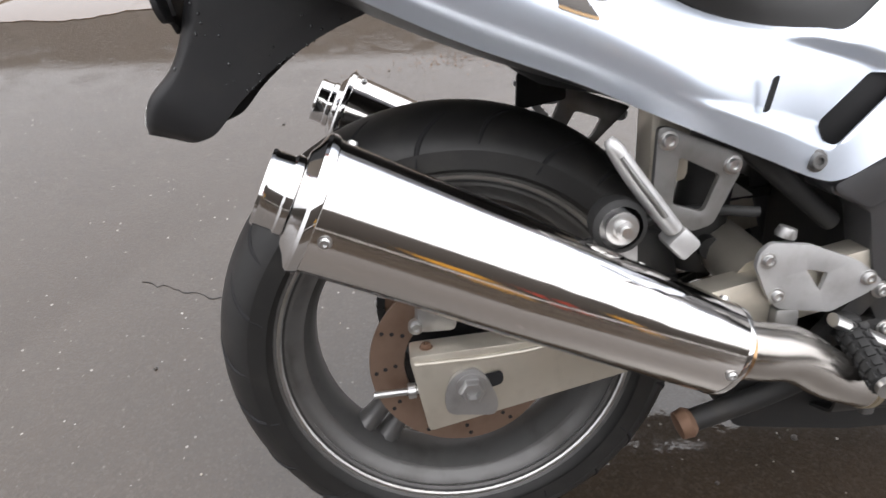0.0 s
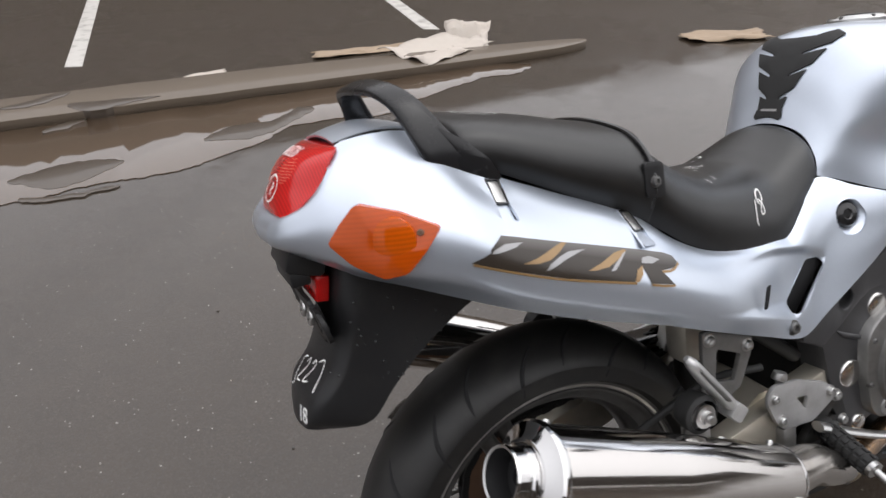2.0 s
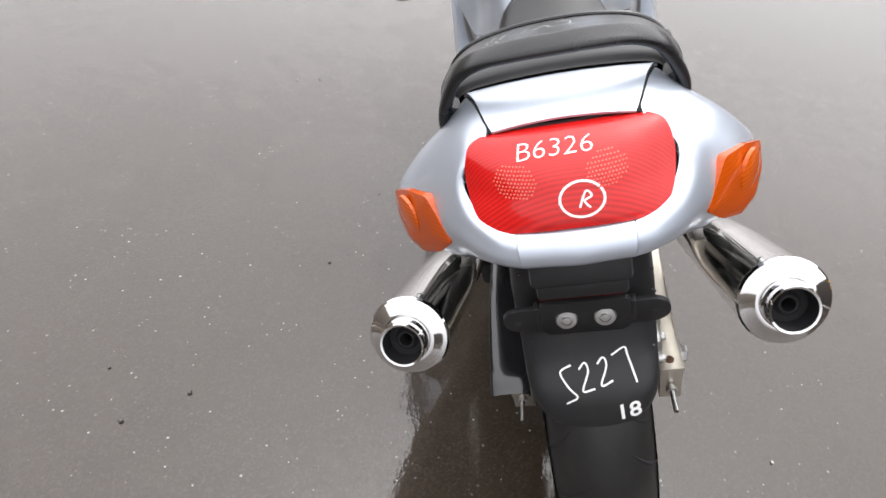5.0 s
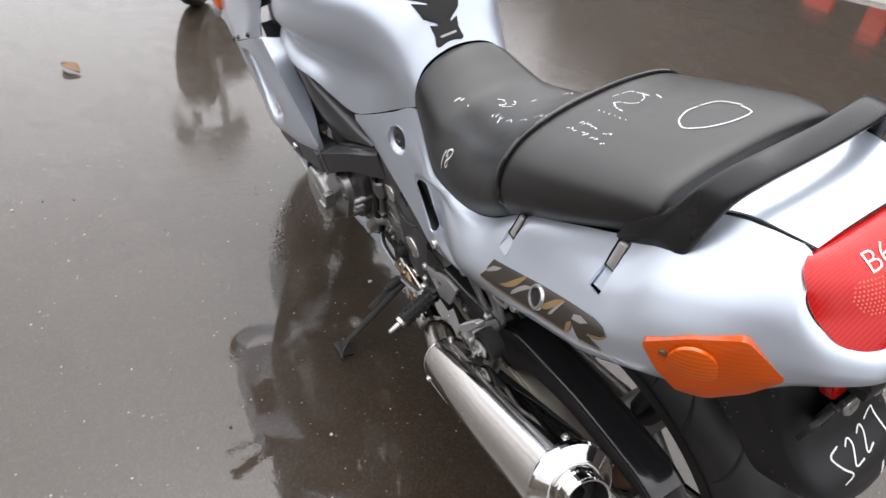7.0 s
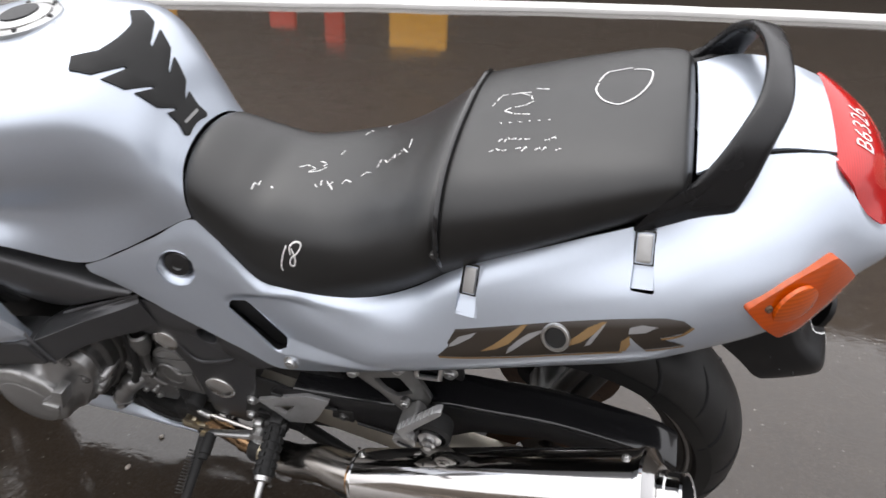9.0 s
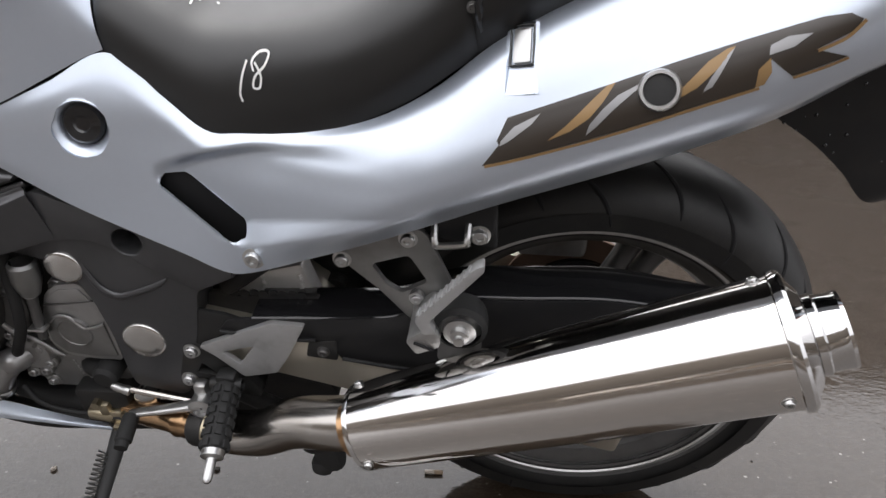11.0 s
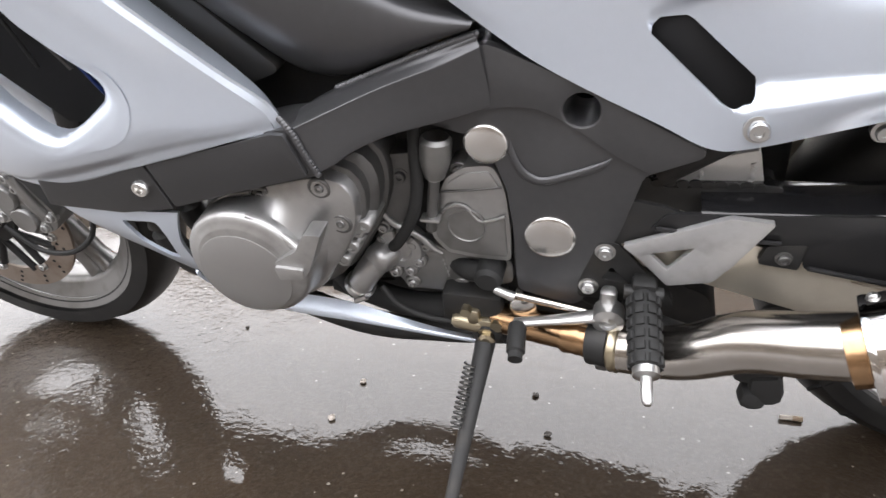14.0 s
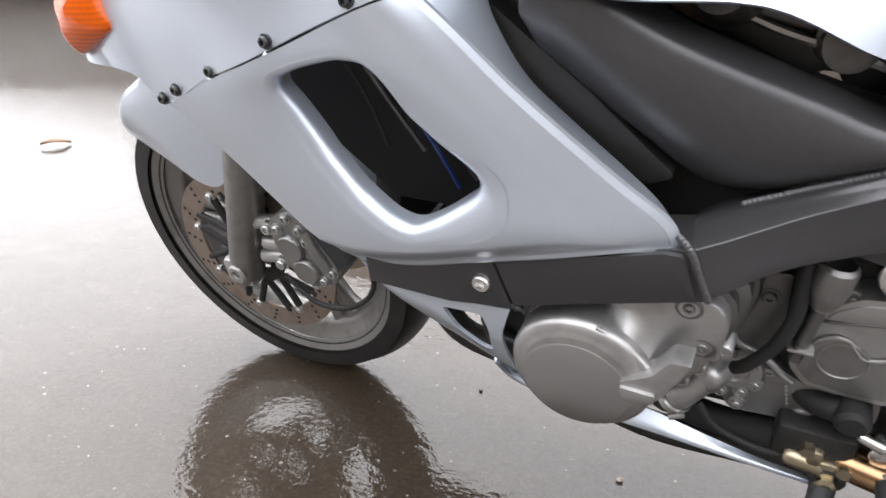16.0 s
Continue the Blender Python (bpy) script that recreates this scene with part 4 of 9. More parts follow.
# passenger peg brackets
for s in (-1, 1):
    o = rounded([(0.292, 0.573), (0.198, 0.606), (0.187, 0.596), (0.161, 0.531), (0.180, 0.490), (0.190, 0.480), (0.208, 0.482), (0.240, 0.522)], 0.007)
    h = rounded([(0.248, 0.557), (0.207, 0.571), (0.188, 0.537), (0.217, 0.519), (0.234, 0.532)], 0.006)
    if s < 0:
        o = rounded([(0.202, 0.603), (0.212, 0.604), (0.295, 0.570), (0.293, 0.550), (0.269, 0.496), (0.247, 0.489), (0.212, 0.504), (0.200, 0.522)], 0.006)
        h = rounded([(0.226, 0.572), (0.272, 0.550), (0.257, 0.510), (0.222, 0.521)], 0.006)
    ys = sorted((s * 0.160, s * 0.168))
    br = part("passenger_bracket", prism(o, *ys, 0.002, [h]), CAST_M, bike, "grey aluminium passenger footrest bracket")
    for q in ((0.278, 0.562), (0.207, 0.592)) if s > 0 else ((0.284, 0.560), (0.213, 0.5895)):
        bolt((q[0], s * 0.169, q[1]), (0, s, 0), 0.0075, br)
    ys = sorted((s * 0.220, s * 0.233))
    if s > 0:
        peg = part("passenger_peg", prism(rounded([(0.194, 0.541), (0.135, 0.609), (0.127, 0.613), (0.1265, 0.606), (0.180, 0.539), (0.173, 0.524), (0.186, 0.522)], 0.004), *ys, 0.003), PEG, br, "folded aluminium passenger footrest")
    else:
        peg = part("passenger_peg", tube([(0.137, -0.206, 0.603), (0.143, -0.209, 0.594), (0.160, -0.210, 0.569), (0.187, -0.208, 0.534), (0.208, -0.205, 0.508)], [0.006, 0.0115, 0.0130, 0.0130, 0.0125], 6, 16, flat=0.75), PEG, br, "folded aluminium passenger footrest", sharp=60)
        part("pad", tube([(0.146, -0.220, 0.588), (0.165, -0.2215, 0.562), (0.192, -0.219, 0.527)], [0.006, 0.0075, 0.0075], 5, 10, flat=0.4), CAST_M, peg, "dull grey peg pad")
        part("peg_knuckle", box((0.219, -0.198, 0.492), (0.028, 0.034, 0.026), 0.005, pose(0, 0, 0, 0, 45, 0)), PEG, peg)
    if s > 0:
        for k in range(10):
            p = Vector((0.190, s * 0.227, 0.546)).lerp(Vector((0.140, s * 0.227, 0.603)), k / 9)
            part("rib", box(p, (0.0036, 0.0125, 0.0036), 0.0008, pose(0, 0, 0, 0, 45, 0)), PEG, peg)
    if s > 0:
        part("peg_joint", prism(rounded([(0.205, 0.508), (0.180, 0.528), (0.169, 0.517), (0.170, 0.502), (0.194, 0.490)], 0.005), 0.170, 0.229, 0.005), CAST, br)
        part("joint_slot", box((0.186, 0.230, 0.503), (0.022, 0.003, 0.003), 0.0008, pose(0, 0, 0, 0, -25, 0)), VOID, br)
    bolt((0.200, s * 0.176, 0.520), (0, s, 0), 0.006, br)
    if s > 0:
        part("hook", tube([(0.181, 0.155, 0.604), (0.180, 0.168, 0.590), (0.176, 0.168, 0.585), (0.150, 0.168, 0.588), (0.147, 0.168, 0.592), (0.146, 0.155, 0.606)], 0.0038, 4, 8), BRIGHT, bike, "bright luggage hook")
        part("hook_bracket", prism(rounded([(0.190, 0.618), (0.118, 0.632), (0.116, 0.578), (0.190, 0.590)], 0.006), 0.150, 0.158, 0.002), PLASTIC, bike, "black hook bracket")
        bolt((0.135, 0.159, 0.594), (0, 1, 0), 0.0085, bike)

# rider heel plates and pegs
for s in (-1, 1):
    o = rounded([(0.470, 0.413), (0.374, 0.459), (0.334, 0.457), (0.362, 0.402), (0.378, 0.377), (0.421, 0.366), (0.453, 0.400)], 0.004)
    h = rounded([(0.443, 0.407), (0.400, 0.420), (0.423, 0.387)], 0.003)
    if s < 0:
        o = rounded([(0.328, 0.456), (0.341, 0.468), (0.388, 0.462), (0.448, 0.438), (0.480, 0.412), (0.466, 0.399), (0.422, 0.377), (0.358, 0.386), (0.344, 0.401), (0.336, 0.418), (0.326, 0.440)], 0.006)
        h = rounded([(0.385, 0.433), (0.412, 0.427), (0.406, 0.404)], 0.003)
    ys = sorted((s * 0.158, s * 0.165))
    hp = part("heel_plate", prism(o, *ys, 0.002, [h]), PEG, bike, "grey aluminium heel plate with a triangular cut-out")
    o2 = rounded([(0.493, 0.409), (0.474, 0.409), (0.411, 0.336), (0.410, 0.318), (0.450, 0.328), (0.512, 0.328), (0.512, 0.350)], 0.006)
    ys = sorted((s * 0.142, s * 0.156))
    pb = part("peg_bracket", prism(o2, *ys, 0.003, [rounded([(0.478, 0.376), (0.458, 0.354), (0.488, 0.358)], 0.003)]), ENGINE, bike, "black footrest bracket")
    for q in ((0.486, 0.3965), (0.5005, 0.3455)):
        bolt((q[0], s * 0.157, q[1]), (0, s, 0), 0.008, pb)
    if s < 0:
        for q in ((0.339, 0.447), (0.354, 0.403), (0.4615, 0.417)):
            bolt((q[0], s * 0.166, q[1]), (0, s, 0), 0.007, hp)
    base, tip = Vector((0.443, s * 0.172, 0.356)), Vector((0.434, s * 0.270, 0.328))
    d = (tip - base).normalized()
    m = along(base, d)
    peg = part("rider_peg", lathe([(0.0, -0.004), (0.013, -0.002), (0.015, 0.004), (0.0155, 0.082), (0.012, 0.086), (0.0, 0.086)], m, 24), MATTE, pb, "black ribbed rubber footrest")
    for k in range(6):
        for w in range(8):
            a = math.pi / 8 + w * math.pi / 4
            lug = m @ pose(0, 0, 0.011 + 0.0135 * k, 0, 0, math.degrees(a)) @ Matrix.Translation((0.0158, 0, 0))
            part("lug", moved(box((0, 0, 0), (0.0040, 0.0092, 0.0096), 0.0012), lug), MATTE, peg)
    part("peg_tip", lathe([(0.0135, 0.084), (0.0135, 0.092), (0.006, 0.094), (0.0055, 0.118), (0.003, 0.122), (0, 0.122)], m, 20), BRIGHT, peg, "bright peg feeler")
    part("clevis", merged(box(base + Vector((0, -s * 0.006, 0.003)), (0.026, 0.022, 0.028), 0.005), lathe([(0.008, -0.02), (0.008, 0.02), (0, 0.02)], along(base + Vector((0, 0, 0.002)), (1, 0, 0)), 16)), ENGINE, pb)

# gear lever, left
gl = part("gear_lever", tube([(0.476, 0.184, 0.332), (0.52, 0.186, 0.320), (0.578, 0.188, 0.306)], [0.010, 0.008, 0.0065], 6, 12, flat=0.6), BRIGHT, bike, "bright gear lever with black rubber toe piece")
part("lever_boss", merged(lathe([(0.017, -0.012), (0.017, 0.008), (0.009, 0.011), (0.008, 0.006), (0, 0.006)], along((0.476, 0.184, 0.328), (0, 1, 0)), 24), box((0.478, 0.172, 0.346), (0.018, 0.018, 0.026), 0.006), box((0.478, 0.183, 0.310), (0.018, 0.012, 0.022), 0.005)), BRIGHT, gl)
part("toe_piece", lathe([(0.0, 0), (0.0095, 0.001), (0.0105, 0.005), (0.0105, 0.036), (0.008, 0.038), (0.008, 0.046), (0, 0.046)], along((0.574, 0.190, 0.306), (-0.1, 0.95, -0.18)), 18), MATTE, gl, "black rubber toe piece")
part("shift_rod", tube([(0.588, 0.166, 0.328), (0.55, 0.168, 0.324), (0.490, 0.172, 0.318)], 0.004, 4, 8), STEEL, gl)
# brake pedal, right
part("brake_pedal", tube([(0.42, -0.175, 0.372), (0.50, -0.19, 0.335), (0.56, -0.20, 0.315), (0.62, -0.205, 0.318)], [0.013, 0.011, 0.009, 0.008], 6, 12, flat=0.6), BRIGHT, bike, "bright brake pedal")
bmc = part("brake_master", box((0.372, -0.150, 0.36), (0.03, 0.03, 0.05), 0.006), CAST_M, bike, "grey rear brake cylinder")
part("cylinder_neck", lathe([(0.009, 0), (0.009, 0.06), (0, 0.06)], along((0.37, -0.15, 0.40), (0, 0, 1)), 16), CAST_M, bmc)
part("hose_joint", lathe([(0.011, 0), (0.012, 0.004), (0.010, 0.012), (0, 0.012)], along((0.360, -0.155, 0.470), (0.3, 0, 1)), 16), CAST, bmc)

# side stand
pv = Vector((0.616, 0.153, 0.256))
ft = Vector((0.634, 0.356, 0.1175))
st = part("side_stand", tube([pv, pv.lerp(ft, 0.35), pv.lerp(ft, 0.75), ft], [0.0135, 0.0105, 0.0082, 0.0078], 4, 12, flat=0.7), ENGINE, bike, "black side stand with a return spring")
part("stand_foot", merged(box(ft + Vector((-0.008, 0.004, 0.0)), (0.052, 0.034, 0.007), 0.003, pose(0, 0, 0, 18, 0, 0))), ENGINE, st)
part("stand_tang", tube([pv.lerp(ft, 0.88), pv.lerp(ft, 0.9) + Vector((-0.03, 0.03, 0.005)), pv.lerp(ft, 0.92) + Vector((-0.055, 0.04, 0.012))], 0.004, 4, 8), ENGINE, st)
coil = []
s0, s1 = pv.lerp(ft, 0.18) + Vector((0.012, 0.008, 0.004)), pv.lerp(ft, 0.50) + Vector((0.012, 0.008, 0.006))
dv = (s1 - s0).normalized()
e1 = dv.orthogonal().normalized()
e2 = dv.cross(e1)
for i in range(121):
    u = i / 120
    a = u * 2 * math.pi * 13
    coil.append(s0.lerp(s1, u) + 0.0065 * (math.cos(a) * e1 + math.sin(a) * e2))
part("spring", tube(coil, 0.0013, 1, 6), CAST_D, st, "dark coil spring")
part("stand_mount", merged(box((0.635, 0.135, 0.285), (0.075, 0.05, 0.05), 0.008), lathe([(0.018, -0.02), (0.018, 0.014), (0.011, 0.018), (0.009, 0.012), (0, 0.012)], along(pv, (0, 1, 0.1)), 20)), ENGINE, bike, "black stand mount")
sw = part("stand_switch", merged(lathe([(0.0165, -0.045), (0.0165, 0.004), (0.012, 0.009), (0, 0.010)], along((0.612, 0.160, 0.344), (0, 1, 0)), 20), tube([(0.612, 0.150, 0.344), (0.640, 0.140, 0.336), (0.660, 0.12, 0.33)], 0.013, 4, 10)), MATTE, bike, "black rubber stand switch")
part("switch_rod", lathe([(0.004, 0), (0.0055, 0.004), (0.0055, 0.016), (0.0062, 0.017), (0.0062, 0.024), (0, 0.024)], along((0.604, 0.167, 0.334), (-1, 0.05, -0.35)), 12), BRIGHT, sw)
part("stand_linkage", merged(lathe([(0.0115, 0), (0.0125, 0.004), (0.0115, 0.034), (0.008, 0.038), (0, 0.038)], along((0.622, 0.158, 0.264), (1, 0.0, 0.12)), 16), box((0.632, 0.160, 0.280), (0.016, 0.016, 0.024), 0.005), box((0.618, 0.162, 0.262), (0.018, 0.012, 0.034), 0.004), lathe([(0.011, -0.01), (0.011, 0.008), (0.007, 0.011), (0, 0.011)], along((0.616, 0.164, 0.250), (0, 1, 0)), 6), lathe([(0.008, -0.01), (0.008, 0.006), (0, 0.006)], along((0.603, 0.163, 0.272), (0, 1, 0)), 12), lathe([(0.007, -0.01), (0.007, 0.007), (0, 0.007)], along((0.640, 0.163, 0.291), (0, 1, 0)), 6)), BRASS, bike, "tarnished yellow stand linkage and bolts")
# centre stand folded up below the frame
part("centre_stand", merged(tube([(0.52, -0.10, 0.29), (0.415, -0.12, 0.253), (0.285, -0.125, 0.214)], 0.015, 5, 12), tube([(0.52, 0.10, 0.29), (0.42, 0.12, 0.262), (0.33, 0.15, 0.262)], 0.013, 5, 12), tube([(0.45, -0.11, 0.265), (0.45, 0.11, 0.265)], 0.012, 4, 10)), ENGINE, bike, "black centre stand folded up")
part("stand_pad", lathe([(0.016, 0), (0.020, 0.006), (0.018, 0.02), (0, 0.02)], along((0.290, -0.125, 0.216), (-0.9, -0.05, -0.3)), 16), RUSTY, bike, "rusty stand foot")
part("stand_stop", merged(box((0.322, 0.200, 0.300), (0.05, 0.03, 0.035), 0.010), box((0.312, 0.208, 0.282), (0.034, 0.030, 0.045), 0.012, pose(0, 0, 0, 0, 15, 0)), box((0.322, 0.210, 0.266), (0.030, 0.03, 0.028), 0.012)), MATTE, bike, "black rubber stand stop")

# ---- engine and frame ----
part("crankcase", box((0.74, 0, 0.383), (0.46, 0.25, 0.20), 0.03), ENGINE, bike, "oily black crankcase")
part("cylinder_block", box((0.86, 0, 0.55), (0.22, 0.30, 0.26), 0.03, pose(0, 0, 0, 0, -30, 0)), ENGINE, bike, "oily black cylinder block")
part("gearbox", box((0.56, 0, 0.42), (0.16, 0.22, 0.24), 0.03), ENGINE, bike, "oily black gearbox")
part("oil_sump", box((0.78, -0.045, 0.240), (0.34, 0.13, 0.08), 0.03), ENGINE, bike, "oily black sump")
for s in (-1, 1):
    plate = rounded([(0.606, 0.622), (0.593, 0.618), (0.546, 0.598), (0.406, 0.526), (0.407, 0.518), (0.457, 0.493), (0.472, 0.428), (0.507, 0.320), (0.517, 0.313), (0.578, 0.327), (0.581, 0.360), (0.583, 0.417), (0.589, 0.464), (0.600, 0.497), (0.622, 0.526), (0.672, 0.539), (0.680, 0.575)], 0.007)
    ys = sorted((s * 0.105, s * 0.1555))
    hx = 0.518 if s > 0 else 0.503
    hole = [(hx + 0.0170 * math.cos(a), 0.563 + 0.0175 * math.sin(a)) for a in np.linspace(0, 2 * math.pi, 24, endpoint=False)]
    fp = part("pivot_plate", prism(plate, *ys, 0.004, [hole]), FRAME, bike, "dark grey frame pivot plate")
    # the beam's web runs out over the plate and ends round the bore
    web = rounded([(0.606, 0.623), (0.592, 0.619), (0.546, 0.599), (0.501, 0.5765), (0.407, 0.528), (0.409, 0.520), (0.452, 0.499), (0.485, 0.517), (0.534, 0.551), (0.560, 0.5625), (0.585, 0.563), (0.630, 0.5535), (0.672, 0.540), (0.684, 0.560), (0.672, 0.592)], 0.006)
    part("plate_web", prism(web, min(s * 0.150, s * 0.1605), max(s * 0.150, s * 0.1605), 0.003, [hole]), FRAME, fp)
    part("bore_wall", lathe([(0.0172, -0.04), (0.0172, -0.001), (0.0185, 0.0004), (0.0205, 0.0006)], along((hx, s * 0.1605, 0.563), (0, s, 0)), 30), FRAME, fp)
    part("plate_rib", tube([(0.586, s * 0.1545, 0.528), (0.583, s * 0.156, 0.510), (0.575, s * 0.1565, 0.492), (0.562, s * 0.1565, 0.482), (0.548, s * 0.1565, 0.481), (0.522, s * 0.1565, 0.491), (0.499, s * 0.1565, 0.502), (0.488, s * 0.156, 0.511)], [0.001, 0.0036, 0.0044, 0.0046, 0.0046, 0.0044, 0.004, 0.001], 5, 10, flat=0.7, up=(0, 1, 0)), FRAME, fp)
    for q, r in ((((0.544, 0.4085), 0.0275), ((0.609, 0.5187), 0.0225), ((0.5726, 0.300), 0.0165)) if s > 0 else (((0.519, 0.424), 0.0245), ((0.581, 0.5285), 0.0215), ((0.539, 0.324), 0.0165))):
        part("chrome_plug", lathe([(r, -0.02), (r, 0.0), (r * 0.97, 0.0014), (r * 0.85, 0.0026), (r * 0.5, 0.0040), (0, 0.0048)], along((q[0], s * 0.1565, q[1]), (0, s, 0)), 32), PLUG, fp, "scuffed chrome plug", sharp=60)
    # rear part of the spar: a top slope, an upright face and an underside, running in towards the pivot
    rows = []
    for tp, bv, lw in (((0.772, 0.200, 0.574), (0.767, 0.2380, 0.573), (0.750, 0.2375, 0.527)),
                       ((0.752, 0.190, 0.583), (0.748, 0.2325, 0.5805), (0.735, 0.2310, 0.534)),
                       ((0.733, 0.1845, 0.590), (0.726, 0.2220, 0.588), (0.716, 0.2200, 0.544)),
                       ((0.700, 0.1790, 0.602), (0.698, 0.2080, 0.597), (0.690, 0.2045, 0.551)),
                       ((0.675, 0.1740, 0.611), (0.672, 0.1960, 0.604), (0.665, 0.1900, 0.553)),
                       ((0.640, 0.1650, 0.622), (0.638, 0.1800, 0.612), (0.632, 0.1730, 0.556)),
                       ((0.612, 0.1590, 0.630), (0.608, 0.1660, 0.622), (0.600, 0.1600, 0.563))):
        t_, b_, l_ = Vector(tp), Vector(bv), Vector(lw)
        rows.append([t_ + Vector((0, -0.03, -0.01)), t_, t_.lerp(b_, 0.5), t_.lerp(b_, 0.88), b_ + (l_ - b_) * 0.01, b_.lerp(l_, 0.10), b_.lerp(l_, 0.5), b_.lerp(l_, 0.92), l_ + Vector((0, -0.005, -0.0015)), l_ + Vector((0, -0.04, 0.0))])
    beam = part("lower_frame_beam", skin(rows, 50, 46, 0.004, (), s), FRAME, bike, "dark grey aluminium frame beam with weld seams", sharp=50)
    # upper spar: a rounded outer face over a narrower body
    rows = []
    for (tx, tz), (bx, bz) in zip(((0.612, 0.646), (0.660, 0.661), (0.700, 0.682), (0.750, 0.706), (0.800, 0.730), (0.850, 0.757), (0.888, 0.776), (0.906, 0.768), (0.914, 0.752)), ((0.620, 0.631), (0.680, 0.607), (0.730, 0.591), (0.775, 0.599), (0.820, 0.632), (0.860, 0.660), (0.890, 0.682), (0.905, 0.696), (0.914, 0.720))):
        row = []
        for u, dy in ((0.0, -0.034), (0.03, -0.016), (0.09, -0.005), (0.25, 0.0), (0.50, -0.001), (0.72, -0.008), (0.90, -0.020), (1.0, -0.034)):
            x = tx + (bx - tx) * u
            row.append((x, 0.213 - 0.05 * (1 - min(1, max(0, (x - 0.60) / 0.22))) ** 1.5 - 0.010 * max(0, (x - 0.80) / 0.12) + dy, tz + (bz - tz) * u))
        rows.append(row)
    part("upper_frame_beam", skin(rows, 70, 40, 0.006, (), s), FRAME, bike, "dark grey aluminium upper frame spar", sharp=60)
    core_ = rounded([(0.630, 0.643), (0.700, 0.674), (0.800, 0.720), (0.880, 0.762), (0.900, 0.750), (0.900, 0.705), (0.860, 0.672), (0.800, 0.630), (0.738, 0.604), (0.690, 0.620)], 0.010)
    bm = prism(core_, min(s * 0.150, s * 0.178), max(s * 0.150, s * 0.178), 0.006)
    for v in bm.verts:
        v.co.y -= s * 0.05 * (1 - min(1, max(0, (v.co.x - 0.60) / 0.22))) ** 1.5
    part("spar_body", bm, FRAME_D, bike, "dark grey inside of the frame spar")
    # weld beads: overlapping scales along the seams
    for line, n in (([(0.738, 0.188, 0.589), (0.700, 0.1800, 0.603), (0.675, 0.1755, 0.612), (0.640, 0.1660, 0.6235), (0.612, 0.1600, 0.6315)], 46), ([(0.786, 0.230, 0.585), (0.768, 0.2395, 0.5735), (0.759, 0.2405, 0.551), (0.750, 0.2395, 0.527)], 22)):
        bm = bmesh.new()
        path = crom(line, 24)
        for k in range(n):
            q = path[int(k * (len(path) - 1) / (n - 1))]
            bm = merged(bm, lathe([(0.0, -0.004), (0.0036, -0.0014), (0.0030, 0.0006), (0.0012, 0.0016), (0, 0.0018)], along((q[0], s * q[1], q[2]), (0, s, 0.5)), 9))
        part("weld_bead", bm, FRAME, beam)
    part("front_beam", prism(rounded([(0.918, 0.535), (0.875, 0.546), (0.79, 0.570), (0.768, 0.574), (0.750, 0.526), (0.763, 0.522), (0.836, 0.500), (0.900, 0.479)], 0.003), min(s * 0.19, s * 0.2400), max(s * 0.19, s * 0.2400), 0.004), FRAME_D, beam, "dark grey front part of the frame spar")
    part("frame_cover", prism(rounded([(1.078, 0.507), (1.02, 0.515), (0.936, 0.5275), (0.9195, 0.474), (0.986, 0.462), (1.080, 0.463)], 0.004), min(s * 0.2, s * 0.2465), max(s * 0.2, s * 0.2465), 0.004), FRAME_D, beam, "matt black front frame cover")
    part("frame_cover", prism(rounded([(0.9335, 0.528), (0.875, 0.5435), (0.786, 0.5700), (0.772, 0.570), (0.758, 0.5280), (0.836, 0.503), (0.917, 0.476)], 0.003), min(s * 0.2, s * 0.2455), max(s * 0.2, s * 0.2455), 0.003), FRAME_D, beam, "matt black front frame cover")
    bolt((0.947, s * 0.2455, 0.499), (0, s, 0), 0.0095, beam, PLUG)
    # subframe tube and dark inner walls behind the panels
    part("subframe_tube", tube([(0.50, s * 0.11, 0.60), (0.30, s * 0.13, 0.60), (0.05, s * 0.12, 0.72), (-0.15, s * 0.09, 0.80)], 0.014, 5, 12), ENGINE, bike, "black subframe tube")
    part("subframe_strut", tube([(0.44, s * 0.115, 0.47), (0.33, s * 0.125, 0.56), (0.26, s * 0.125, 0.615)], 0.012, 5, 10), ENGINE, bike)

# left covers
def polar_loop(c, pts, r0, n=72):
    """Radii about c at n even angles: an outline given by points, never inside a circle of r0."""
    ang = np.array([math.atan2(z - c[1], x - c[0]) for x, z in pts])
    rad = np.array([math.hypot(x - c[0], z - c[1]) for x, z in pts])
    o = np.argsort(ang)
    th = np.linspace(-math.pi, math.pi, n, endpoint=False)
    r = np.maximum(np.interp(th, ang[o], rad[o], period=2 * math.pi), r0)
    for _ in range(2):
        r = (np.roll(r, 1) + 2 * r + np.roll(r, -1)) / 4
    return th, r


def ring_shell(rings, cap=True):
    """A closed shell over rings of equal length, from the first to the last."""
    bm = bmesh.new()
    rv = [[bm.verts.new(q) for q in ring] for ring in rings]
    for a, b in zip(rv, rv[1:]):
        for k in range(len(a)):
            j = (k + 1) % len(a)
            bm.faces.new((a[k], a[j], b[j], b[k]))
    if cap:
        bm.faces.new(rv[-1])
    return bm


AC = (0.853, 0.407)
FLANGE = [(0.890, 0.462), (0.867, 0.472), (0.837, 0.484), (0.805, 0.494), (0.773, 0.504), (0.747, 0.508), (0.732, 0.494), (0.731, 0.470), (0.736, 0.445), (0.750, 0.418), (0.772, 0.386), (0.790, 0.355)]
th, rad = polar_loop(AC, FLANGE, 0.071)


def ac_ring(r, y, dx=0.0, dz=0.0):
    return [(AC[0] + dx + q * math.cos(a), y, AC[1] + dz + q * math.sin(a)) for a, q in zip(th, np.broadcast_to(r, th.shape))]


